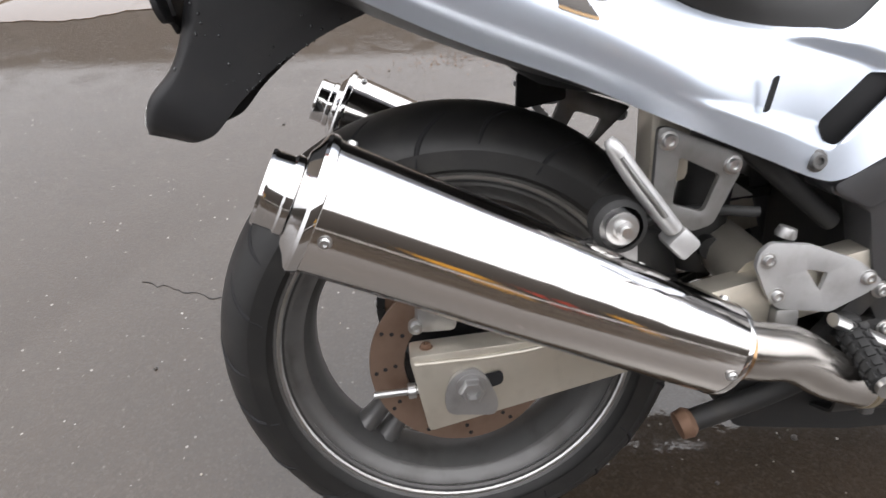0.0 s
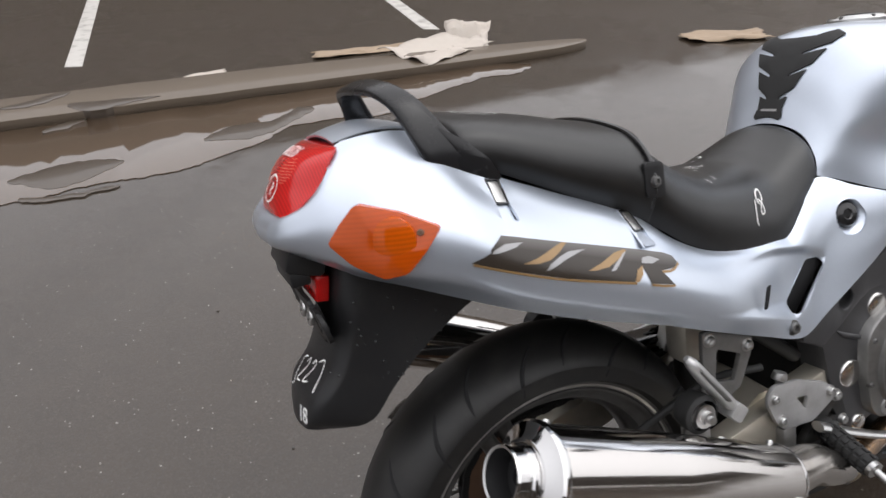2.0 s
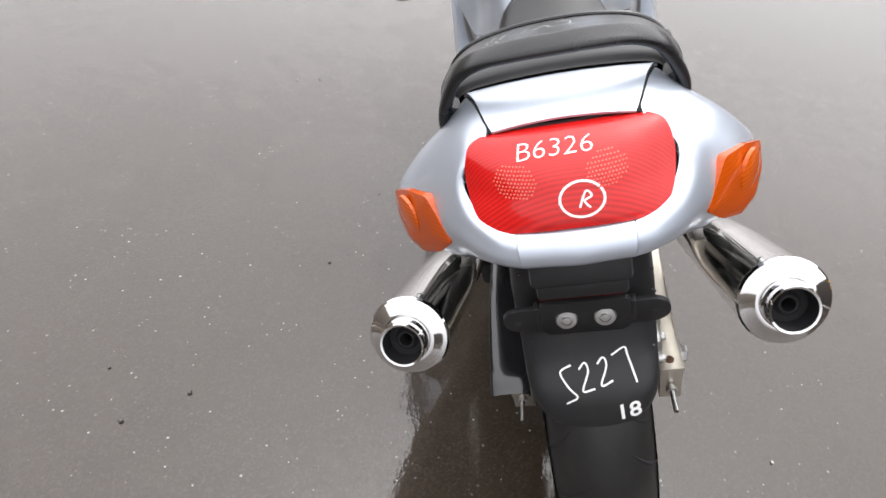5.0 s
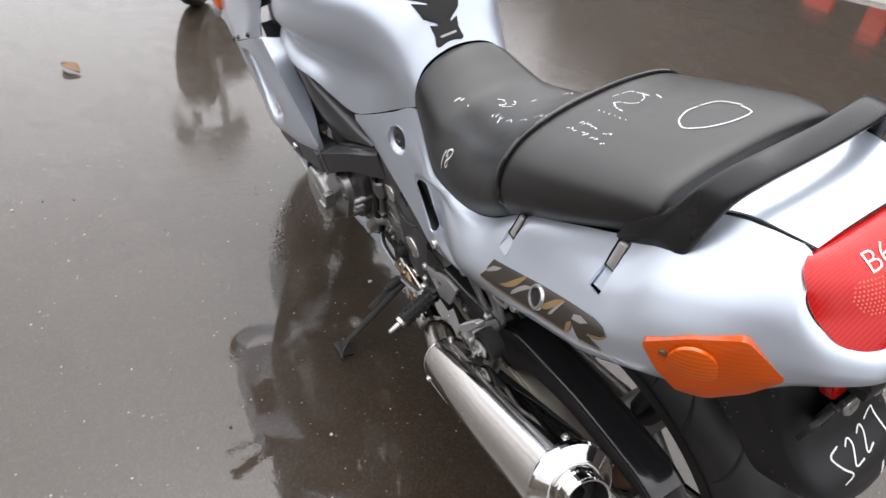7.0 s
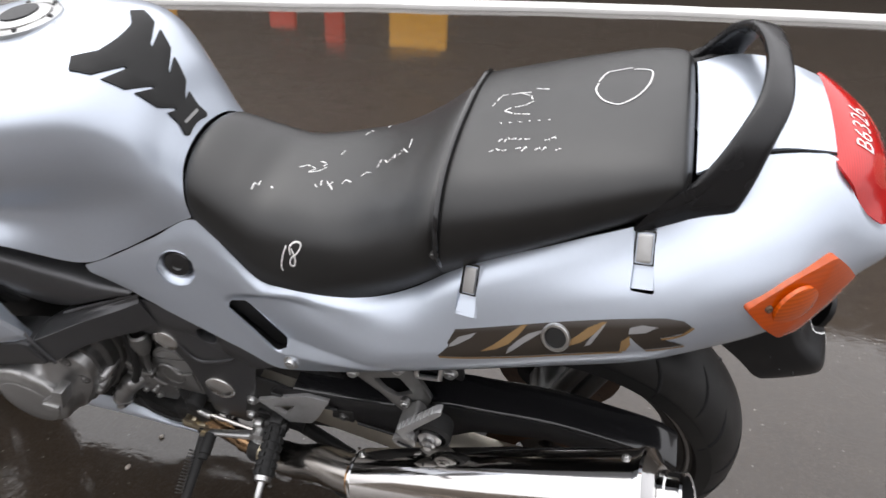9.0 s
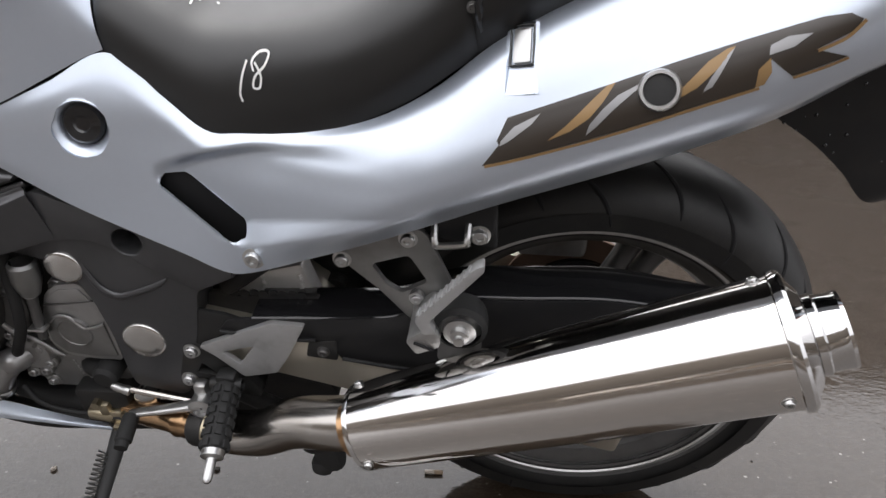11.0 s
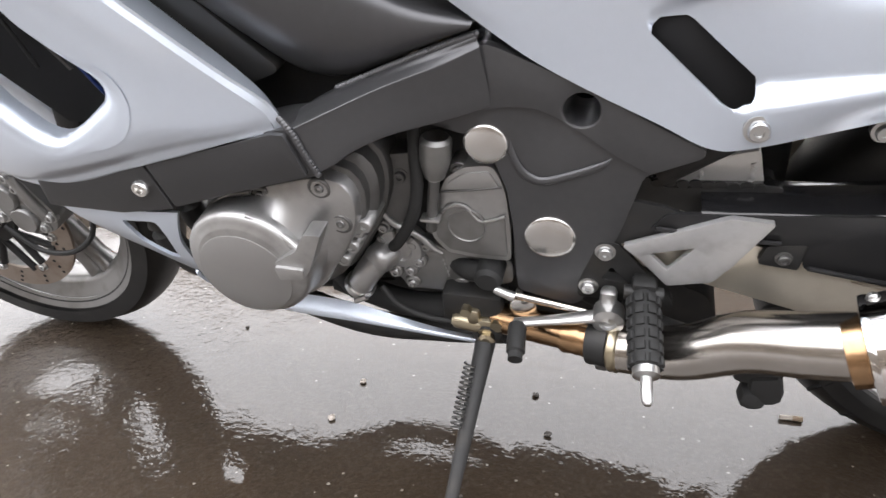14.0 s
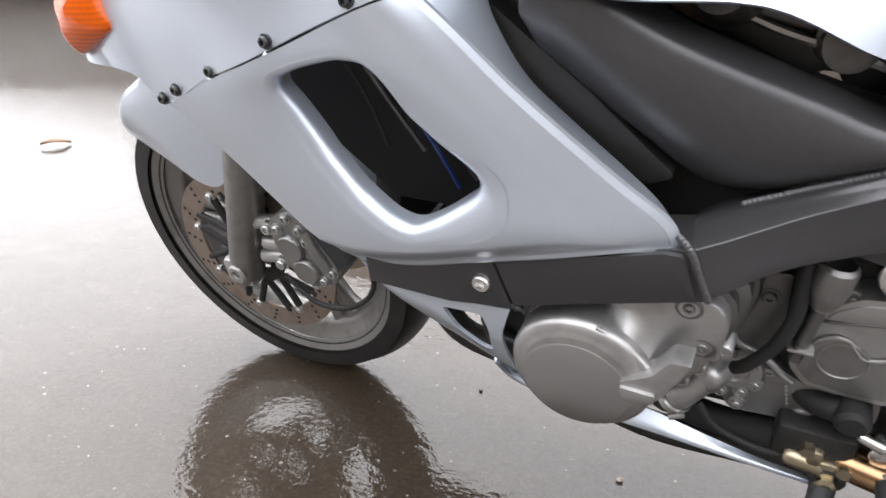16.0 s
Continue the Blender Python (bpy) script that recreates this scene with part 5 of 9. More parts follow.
circ = np.full(th.shape, 0.0700)
alt = part("alternator_cover", ring_shell([ac_ring(rad * 0.6, 0.12), ac_ring(rad, 0.12), ac_ring(rad, 0.2110), ac_ring(rad - 0.0015, 0.2145), ac_ring(rad - 0.005, 0.2160), ac_ring(circ * 0.62 + rad * 0.38, 0.2200), ac_ring(circ * 0.88 + rad * 0.12, 0.2290), ac_ring(circ, 0.2360),
                                         ac_ring(circ - 0.0002, 0.2420), ac_ring(circ - 0.0016, 0.2462), ac_ring(circ - 0.0045, 0.2492), ac_ring(circ - 0.0090, 0.2512), ac_ring(circ - 0.0135, 0.2524), ac_ring(circ - 0.0150, 0.2536), ac_ring(circ - 0.017, 0.2540), ac_ring(circ * 0.4, 0.2545), ac_ring(circ * 0.05, 0.2546)]), CAST, bike, "grey cast alternator cover", sharp=30)
part("cover_disc", lathe([(0.0535, -0.004), (0.0530, 0.0014), (0.0515, 0.0022), (0.0, 0.0026)], along((AC[0] + 0.002, 0.2535, AC[1] - 0.008), (0, 1, 0)), 64), CAST_C, alt, "smooth machined cover disc", sharp=40)
part("cover_rib", prism(rounded([(0.812, 0.426), (0.784, 0.445), (0.770, 0.468), (0.752, 0.469), (0.763, 0.444), (0.774, 0.420), (0.781, 0.411), (0.808, 0.407)], 0.003), 0.236, 0.2600, 0.004, segs=3), CAST, alt, "cast clamp finger")
part("cover_rib", prism(rounded([(0.811, 0.424), (0.779, 0.424), (0.780, 0.412), (0.808, 0.407)], 0.003), 0.25, 0.2640, 0.003), CAST, alt)
part("cover_ridge", tube([(0.838, 0.246, 0.474), (0.818, 0.243, 0.462), (0.800, 0.244, 0.446), (0.788, 0.246, 0.436)], [0.002, 0.004, 0.005, 0.006], 5, 10), CAST, alt)
for q in ((0.7653, 0.4938), (0.8343, 0.4784), (0.750, 0.451)):
    part("screw_recess", lathe([(0.0122, -0.006), (0.0122, 0.0022), (0.0108, 0.0034), (0.0092, 0.0034), (0.0088, 0.0010), (0, 0.0008)], along((q[0], 0.2150, q[1]), (0, 1, 0)), 24), CAST_D, alt)
    bolt((q[0], 0.2155, q[1]), (0, 1, 0), 0.0052, alt, CAST_M)
for x, z in ((0.742, 0.428), (0.752, 0.405), (0.766, 0.384), (0.733, 0.436)):
    part("screw_boss", lathe([(0.0085, -0.05), (0.0085, 0.0), (0.0070, 0.0018), (0.004, 0.0018), (0.0035, 0.0), (0, 0.0)], along((x, 0.200, z), (0, 1, 0)), 16), CAST, alt)
# ribbed housing behind the cover
part("starter_housing", ring_shell([ac_ring(rad * 0.7, 0.10), ac_ring(rad + 0.022, 0.10), ac_ring(rad + 0.022, 0.150), ac_ring(rad + 0.019, 0.156), ac_ring(rad + 0.014, 0.158), ac_ring(rad + 0.014, 0.176), ac_ring(rad + 0.009, 0.181), ac_ring(rad + 0.005, 0.183), ac_ring(rad + 0.005, 0.196), ac_ring(rad - 0.002, 0.2)]), CAST_D, bike, "dull grey starter housing", sharp=30)
part("gasket_plate", prism(rounded([(0.745, 0.512), (0.700, 0.520), (0.637, 0.512), (0.585, 0.53), (0.574, 0.42), (0.572, 0.356), (0.626, 0.330), (0.690, 0.330), (0.735, 0.340), (0.755, 0.42)], 0.010), 0.08, 0.120, 0.005), ENGINE, bike, "oily black engine side wall")
low_plate = part("lower_side_cover", prism(rounded([(0.730, 0.362), (0.711, 0.372), (0.684, 0.366), (0.660, 0.352), (0.589, 0.350), (0.588, 0.316), (0.618, 0.306), (0.652, 0.292), (0.719, 0.288), (0.735, 0.312)], 0.008), 0.09, 0.1340, 0.004), CAST_M, bike, "grey cast lower engine cover")
part("cast_lettering", merged(*[box((0.6715 - 0.0012 * k, 0.1345, 0.341 - 0.0062 * k), (0.0022, 0.0016, 0.0042), 0.0004) for k in range(5)]), CAST, low_plate)
for q in ((0.704, 0.350), (0.714, 0.300), (0.651, 0.304), (0.690, 0.362)):
    part("screw_boss", lathe([(0.0105, -0.03), (0.0105, 0.0015), (0.009, 0.003), (0, 0.003)], along((q[0], 0.1340, q[1]), (0, 1, 0)), 18), CAST_M, low_plate)
    bolt((q[0], 0.1372, q[1]), (0, 1, 0), 0.0058, low_plate, CAST)
spc = part("sprocket_cover", prism(rounded([(0.661, 0.455), (0.655, 0.470), (0.636, 0.485), (0.606, 0.490), (0.597, 0.476), (0.591, 0.454), (0.587, 0.408), (0.587, 0.364), (0.624, 0.364), (0.660, 0.368), (0.675, 0.386), (0.678, 0.405), (0.671, 0.431)], 0.007), 0.10, 0.1500, 0.007, segs=4), CAST, bike, "grey cast sprocket cover")
part("cover_face", prism(rounded([(0.664, 0.424), (0.656, 0.433), (0.646, 0.4375), (0.635, 0.4365), (0.628, 0.428), (0.621, 0.4175), (0.606, 0.4205), (0.593, 0.427), (0.591, 0.372), (0.624, 0.371), (0.656, 0.375), (0.670, 0.391), (0.671, 0.408)], 0.003), 0.140, 0.1525, 0.0016), CAST_M, spc)
part("cover_face", prism(rounded([(0.657, 0.457), (0.651, 0.467), (0.634, 0.479), (0.608, 0.483), (0.602, 0.473), (0.597, 0.463)], 0.004), 0.140, 0.1522, 0.0016), CAST, spc)
part("cover_ring", lathe([(0.0225, -0.004), (0.0222, 0.0012), (0.0208, 0.0018), (0.0196, 0.0006), (0, 0.0006)], along((0.635, 0.1525, 0.411), (0, 1, 0)), 40), CAST_M, spc)
part("cover_rib", tube([(0.662, 0.1525, 0.4265), (0.655, 0.153, 0.434), (0.646, 0.153, 0.4385), (0.635, 0.153, 0.4375), (0.628, 0.153, 0.429), (0.620, 0.153, 0.4195), (0.606, 0.153, 0.4220), (0.592, 0.1525, 0.4285)], 0.0019, 5, 8), CAST, spc)
part("cover_rib", tube([(0.661, 0.1515, 0.453), (0.630, 0.1520, 0.4585), (0.595, 0.1515, 0.465)], 0.0013, 5, 8), CAST_D, spc)
bolt((0.6418, 0.1440, 0.4774), (0, 1, 0), 0.0062, spc, CAST_D)
part("screw_boss", lathe([(0.0100, -0.03), (0.0100, 0.0), (0.0086, 0.0018), (0, 0.0018)], along((0.6418, 0.1420, 0.4774), (0, 1, 0)), 18), CAST, spc)
# black bracket and gasket edge in front of the sprocket cover
bk = part("cable_bracket", prism(rounded([(0.726, 0.492), (0.690, 0.497), (0.688, 0.440), (0.700, 0.404), (0.706, 0.398), (0.723, 0.402), (0.734, 0.420), (0.735, 0.450)], 0.005), 0.115, 0.1480, 0.004), CAST_D, bike, "dark grey engine bracket")
part("bracket_edge", tube([(0.736, 0.1485, 0.432), (0.731, 0.149, 0.414), (0.719, 0.149, 0.400), (0.704, 0.149, 0.394), (0.690, 0.149, 0.384), (0.678, 0.148, 0.370), (0.668, 0.147, 0.362)], [0.002, 0.0036, 0.004, 0.004, 0.004, 0.0036, 0.002], 5, 10), CAST, bk)
bolt((0.705, 0.149, 0.468), (0, 1, 0), 0.0065, bk, CAST_D)
wp = part("water_pump", merged(lathe([(0.031, -0.045), (0.031, -0.004), (0.027, 0.002), (0.016, 0.004), (0.014, 0.001), (0, 0.001)], along((0.722, 0.142, 0.358), (0, 1, 0)), 32), lathe([(0.0185, -0.035), (0.0185, 0.004), (0.0165, 0.010), (0.011, 0.0145), (0.005, 0.016), (0, 0.0162)], along((0.744, 0.152, 0.350), (0.45, 1, 0.05)), 26), tube([(0.744, 0.150, 0.350), (0.758, 0.158, 0.334), (0.768, 0.160, 0.318), (0.775, 0.158, 0.306)], [0.017, 0.0165, 0.016, 0.0165], 6, 18)), CAST, bike, "grey cast water pump")
part("pump_ridge", merged(*[box((0.722 + 0.024 * math.cos(a), 0.1445, 0.358 + 0.024 * math.sin(a)), (0.012, 0.006, 0.005), 0.0015, pose(0, 0, 0, 0, -math.degrees(a), 0)) for a in (-1.2, -0.4, 0.6, 1.5, 2.3)]), CAST_M, wp)
for q in ((0.716, 0.385), (0.706, 0.366), (0.732, 0.320), (0.700, 0.340), (0.738, 0.388), (0.712, 0.325)):
    part("pump_lug", lathe([(0.0095, -0.03), (0.0095, 0.0), (0.0080, 0.0015), (0, 0.0015)], along((q[0], 0.140, q[1]), (0, 1, 0)), 16), CAST_M, wp)
    bolt((q[0], 0.1415, q[1]), (0, 1, 0), 0.0060, wp, CAST)
part("hose_clamp", lathe([(0.0175, -0.006), (0.0195, -0.004), (0.0195, 0.004), (0.0175, 0.006)], along((0.774, 0.158, 0.308), (0.5, -0.1, -0.85)), 24), BRIGHT, wp)
part("clamp_screw", lathe([(0.0045, -0.008), (0.0045, 0.008), (0, 0.008)], along((0.768, 0.177, 0.302), (1, 0.2, -0.4)), 10), BRIGHT, wp)
for pts, r in (([(0.682, 0.150, 0.540), (0.682, 0.160, 0.500), (0.682, 0.166, 0.464), (0.692, 0.167, 0.425), (0.712, 0.164, 0.389), (0.722, 0.158, 0.375)], 0.0068),
               ([(0.74, 0.12, 0.53), (0.745, 0.158, 0.500), (0.752, 0.166, 0.450), (0.758, 0.168, 0.41), (0.770, 0.150, 0.385)], 0.0085),
               ([(0.775, 0.158, 0.306), (0.79, 0.14, 0.285), (0.84, 0.10, 0.29)], 0.0155),
               ([(0.750, 0.150, 0.300), (0.730, 0.158, 0.280), (0.700, 0.160, 0.268), (0.668, 0.158, 0.262), (0.645, 0.152, 0.262)], 0.0038),
               ([(0.84, 0.09, 0.245), (0.74, 0.11, 0.235), (0.66, 0.13, 0.262), (0.62, 0.14, 0.285)], 0.018)):
    part("hose", tube(pts, r, 6, 14), MATTE, bike, "black rubber hose")
part("breather", lathe([(0.013, 0), (0.0165, 0.004), (0.0168, 0.026), (0.0145, 0.036), (0.0115, 0.044), (0.011, 0.047), (0, 0.047)], along((0.659, 0.155, 0.524), (0.10, 0.05, -1)), 22), CAST_M, bike, "grey breather bottle")
part("breather_tube", tube([(0.664, 0.158, 0.478), (0.668, 0.160, 0.445), (0.673, 0.160, 0.408)], 0.0062, 4, 12), CAST_D, bike)
part("breather_collar", lathe([(0.0085, -0.002), (0.0085, 0.002), (0, 0.002)], along((0.664, 0.158, 0.477), (0.1, 0.02, -1)), 16), CAST, bike)
part("clip", box((0.671, 0.163, 0.426), (0.022, 0.014, 0.004), 0.0015), BRIGHT, bike)
# pipes that run below the engine from its front to the mufflers
for s in (-1, 1):
    for yy, low in ((0.045, 0.0), (0.115, 0.040)):
        part("down_pipe", tube([(1.05, s * yy * 0.9, 0.46), (1.085, s * yy * 0.9, 0.34), (1.065, s * yy * 0.9, 0.265), (0.97, s * yy * 0.85, 0.228), (0.82, s * yy * 0.8, 0.208 - low), (0.70, s * yy * 0.8, 0.212 - low), (0.60, s * (yy * 0.7 + 0.04), 0.235 - low * 0.4)], 0.019, 6, 14), ENGINE, bike, "black down pipe below the engine")

# right covers
CC = (0.662, 0.420)
th_c, rad_c = polar_loop(CC, [(0.538, 0.445), (0.541, 0.490), (0.566, 0.512), (0.600, 0.526), (0.655, 0.534), (0.720, 0.522), (0.770, 0.470), (0.782, 0.420), (0.770, 0.360), (0.725, 0.312), (0.688, 0.314), (0.640, 0.320), (0.600, 0.322), (0.572, 0.328), (0.552, 0.346), (0.545, 0.385)], 0.10, 96)


def cc_ring(r, y):
    return [(CC[0] + q * math.cos(a), y, CC[1] + q * math.sin(a)) for a, q in zip(th_c, np.broadcast_to(r, th_c.shape))]


cl = part("clutch_cover", ring_shell([cc_ring(rad_c * 0.7, -0.11), cc_ring(rad_c, -0.11), cc_ring(rad_c, -0.170), cc_ring(rad_c - 0.002, -0.1735), cc_ring(rad_c - 0.006, -0.175), cc_ring(0.1035, -0.1765), cc_ring(0.1020, -0.184), cc_ring(0.0990, -0.187), cc_ring(0.0900, -0.189), cc_ring(0.0880, -0.196), cc_ring(0.0850, -0.199), cc_ring(0.0750, -0.203), cc_ring(0.0735, -0.209), cc_ring(0.0690, -0.215), cc_ring(0.058, -0.222), cc_ring(0.042, -0.228), cc_ring(0.022, -0.2315), cc_ring(0.003, -0.2325)]), CAST_M, bike, "grey cast clutch cover", sharp=32)
part("cover_arm", tube([(0.668, -0.222, 0.425), (0.666, -0.228, 0.398), (0.655, -0.212, 0.345), (0.648, -0.185, 0.325)], [0.009, 0.013, 0.015, 0.015], 5, 14), CAST_M, cl)
part("oil_plug", lathe([(0.0190, -0.01), (0.0190, 0.0015), (0.0170, 0.0035), (0.0145, 0.0035), (0.0138, 0.0015), (0, 0.0012)], along((0.588, -0.175, 0.3495), (0, -1, 0)), 30), CAST, cl, "slotted round oil plug")
part("plug_slot", box((0.588, -0.1768, 0.3495), (0.020, 0.002, 0.0035), 0.0006, pose(0, 0, 0, 0, -20, 0)), VOID, cl)
for x, z in ((0.552, 0.478), (0.546, 0.400), (0.640, 0.328), (0.605, 0.516), (0.700, 0.520)):
    bolt((x, -0.174, z), (0, -1, 0), 0.0045, cl, CAST_D)

# ---- bodywork ----
slot = rounded([(0.468, 0.632), (0.462, 0.643), (0.438, 0.644), (0.379, 0.598), (0.378, 0.580), (0.392, 0.573), (0.404, 0.578)], 0.006, 3)
stop_hole = [(0.5355 + 0.0275 * math.cos(a), 0.6885 + 0.0285 * math.sin(a)) for a in np.linspace(0, 2 * math.pi, 28, endpoint=False)]
SIDE = [
    [(0.662, 0.172, 0.696), (0.661, 0.1725, 0.694), (0.660, 0.173, 0.692), (0.659, 0.1735, 0.690), (0.658, 0.174, 0.688), (0.657, 0.1745, 0.686)],
    [(0.620, 0.158, 0.710), (0.620, 0.161, 0.700), (0.620, 0.164, 0.688), (0.620, 0.166, 0.676), (0.620, 0.167, 0.664), (0.620, 0.166, 0.653)],
    [(0.565, 0.130, 0.731), (0.565, 0.140, 0.715), (0.565, 0.148, 0.692), (0.565, 0.154, 0.665), (0.565, 0.160, 0.638), (0.565, 0.163, 0.612)],
    [(0.508, 0.106, 0.754), (0.508, 0.124, 0.728), (0.508, 0.137, 0.700), (0.508, 0.145, 0.665), (0.508, 0.155, 0.624), (0.508, 0.164, 0.582)],
    [(0.452, 0.124, 0.718), (0.452, 0.137, 0.700), (0.452, 0.145, 0.672), (0.452, 0.151, 0.635), (0.452, 0.158, 0.596), (0.452, 0.167, 0.557)],
    [(0.410, 0.137, 0.690), (0.410, 0.150, 0.676), (0.410, 0.157, 0.652), (0.410, 0.161, 0.618), (0.410, 0.166, 0.578), (0.408, 0.171, 0.538)],
    [(0.372, 0.144, 0.691), (0.372, 0.158, 0.677), (0.372, 0.167, 0.648), (0.372, 0.171, 0.612), (0.372, 0.172, 0.572), (0.376, 0.172, 0.540)],
    [(0.310, 0.149, 0.697), (0.310, 0.167, 0.686), (0.310, 0.182, 0.662), (0.310, 0.188, 0.630), (0.310, 0.189, 0.598), (0.310, 0.180, 0.568)],
    [(0.240, 0.151, 0.714), (0.240, 0.170, 0.704), (0.240, 0.192, 0.680), (0.240, 0.203, 0.652), (0.240, 0.202, 0.626), (0.240, 0.186, 0.598)],
    [(0.180, 0.150, 0.746), (0.180, 0.170, 0.734), (0.180, 0.194, 0.710), (0.180, 0.209, 0.682), (0.180, 0.207, 0.654), (0.180, 0.188, 0.624)],
    [(0.110, 0.148, 0.800), (0.110, 0.170, 0.783), (0.110, 0.196, 0.748), (0.110, 0.214, 0.714), (0.110, 0.210, 0.682), (0.110, 0.190, 0.655)],
    [(0.000, 0.141, 0.855), (0.000, 0.162, 0.834), (0.000, 0.190, 0.802), (0.000, 0.214, 0.763), (0.000, 0.210, 0.726), (0.000, 0.188, 0.697)],
    [(-0.090, 0.133, 0.902), (-0.090, 0.154, 0.878), (-0.090, 0.190, 0.846), (-0.090, 0.216, 0.805), (-0.090, 0.212, 0.766), (-0.090, 0.188, 0.738)],
    [(-0.145, 0.103, 0.9545), (-0.145, 0.133, 0.927), (-0.150, 0.178, 0.890), (-0.155, 0.208, 0.850), (-0.155, 0.206, 0.802), (-0.150, 0.172, 0.766)],
    [(-0.192, 0.088, 0.9625), (-0.196, 0.119, 0.942), (-0.204, 0.158, 0.908), (-0.212, 0.186, 0.866), (-0.212, 0.182, 0.818), (-0.204, 0.145, 0.790)],
    [(-0.236, 0.077, 0.957), (-0.240, 0.106, 0.942), (-0.248, 0.134, 0.910), (-0.258, 0.148, 0.868), (-0.257, 0.142, 0.828), (-0.245, 0.120, 0.806)],
    [(-0.260, 0.105, 0.931), (-0.266, 0.116, 0.918), (-0.276, 0.124, 0.896), (-0.284, 0.126, 0.870), (-0.282, 0.118, 0.842), (-0.270, 0.100, 0.820)],
    [(-0.284, 0.098, 0.905), (-0.293, 0.103, 0.898), (-0.302, 0.105, 0.884), (-0.308, 0.104, 0.868), (-0.306, 0.096, 0.850), (-0.292, 0.082, 0.832)],
    [(-0.304, 0.080, 0.892), (-0.314, 0.081, 0.888), (-0.321, 0.081, 0.878), (-0.325, 0.080, 0.866), (-0.322, 0.074, 0.853), (-0.308, 0.064, 0.840)],
    [(-0.312, 0.057, 0.887), (-0.323, 0.057, 0.884), (-0.330, 0.057, 0.876), (-0.333, 0.056, 0.865), (-0.330, 0.054, 0.854), (-0.316, 0.050, 0.843)],
]
CENTRE = [[(x - 0.004 * (1 - abs(k) / 2.0), 0.0565 * k / 2.0 * (y / 0.057), z) for x, y, z in SIDE[-1]] for k in (2, 1, 0, -1, -2)]


def scooped(bm, s):
    """Presses the scoop into a side panel that runs back from its slot between two creases."""
    for v in bm.verts:
        x, z = v.co.x, v.co.z
        if not 0.18 < x < 0.472:
            continue
        hi = np.interp(x, (0.20, 0.297, 0.3345, 0.373, 0.4234, 0.4498, 0.4666, 0.472), (0.716, 0.702, 0.695, 0.686, 0.6725, 0.663, 0.655, 0.645))
        lo = np.interp(x, (0.20, 0.2305, 0.2547, 0.290, 0.331, 0.3634, 0.386, 0.4065, 0.435, 0.462, 0.472), (0.640, 0.628, 0.6205, 0.608, 0.5925, 0.578, 0.571, 0.579, 0.6024, 0.6274, 0.640))
        floor_z = np.interp(x, (0.20, 0.245, 0.27, 0.30, 0.331, 0.3525, 0.3737, 0.388, 0.4265, 0.462, 0.472), (0.645, 0.632, 0.627, 0.619, 0.610, 0.603, 0.598, 0.582, 0.609, 0.634, 0.645))
        deep = np.interp(x, (0.18, 0.22, 0.25, 0.29, 0.33, 0.37, 0.41, 0.44, 0.466, 0.472), (0, 0.0022, 0.005, 0.0085, 0.0115, 0.014, 0.013, 0.010, 0.004, 0))
        a = min(1, max(0, (hi - z) / (0.018 + 0.10 * max(0, 0.36 - x))))
        b = min(1, max(0, (z - lo) / (floor_z - lo)))
        v.co.y -= s * deep * min(a * a * (3 - 2 * a), b)
    return bm


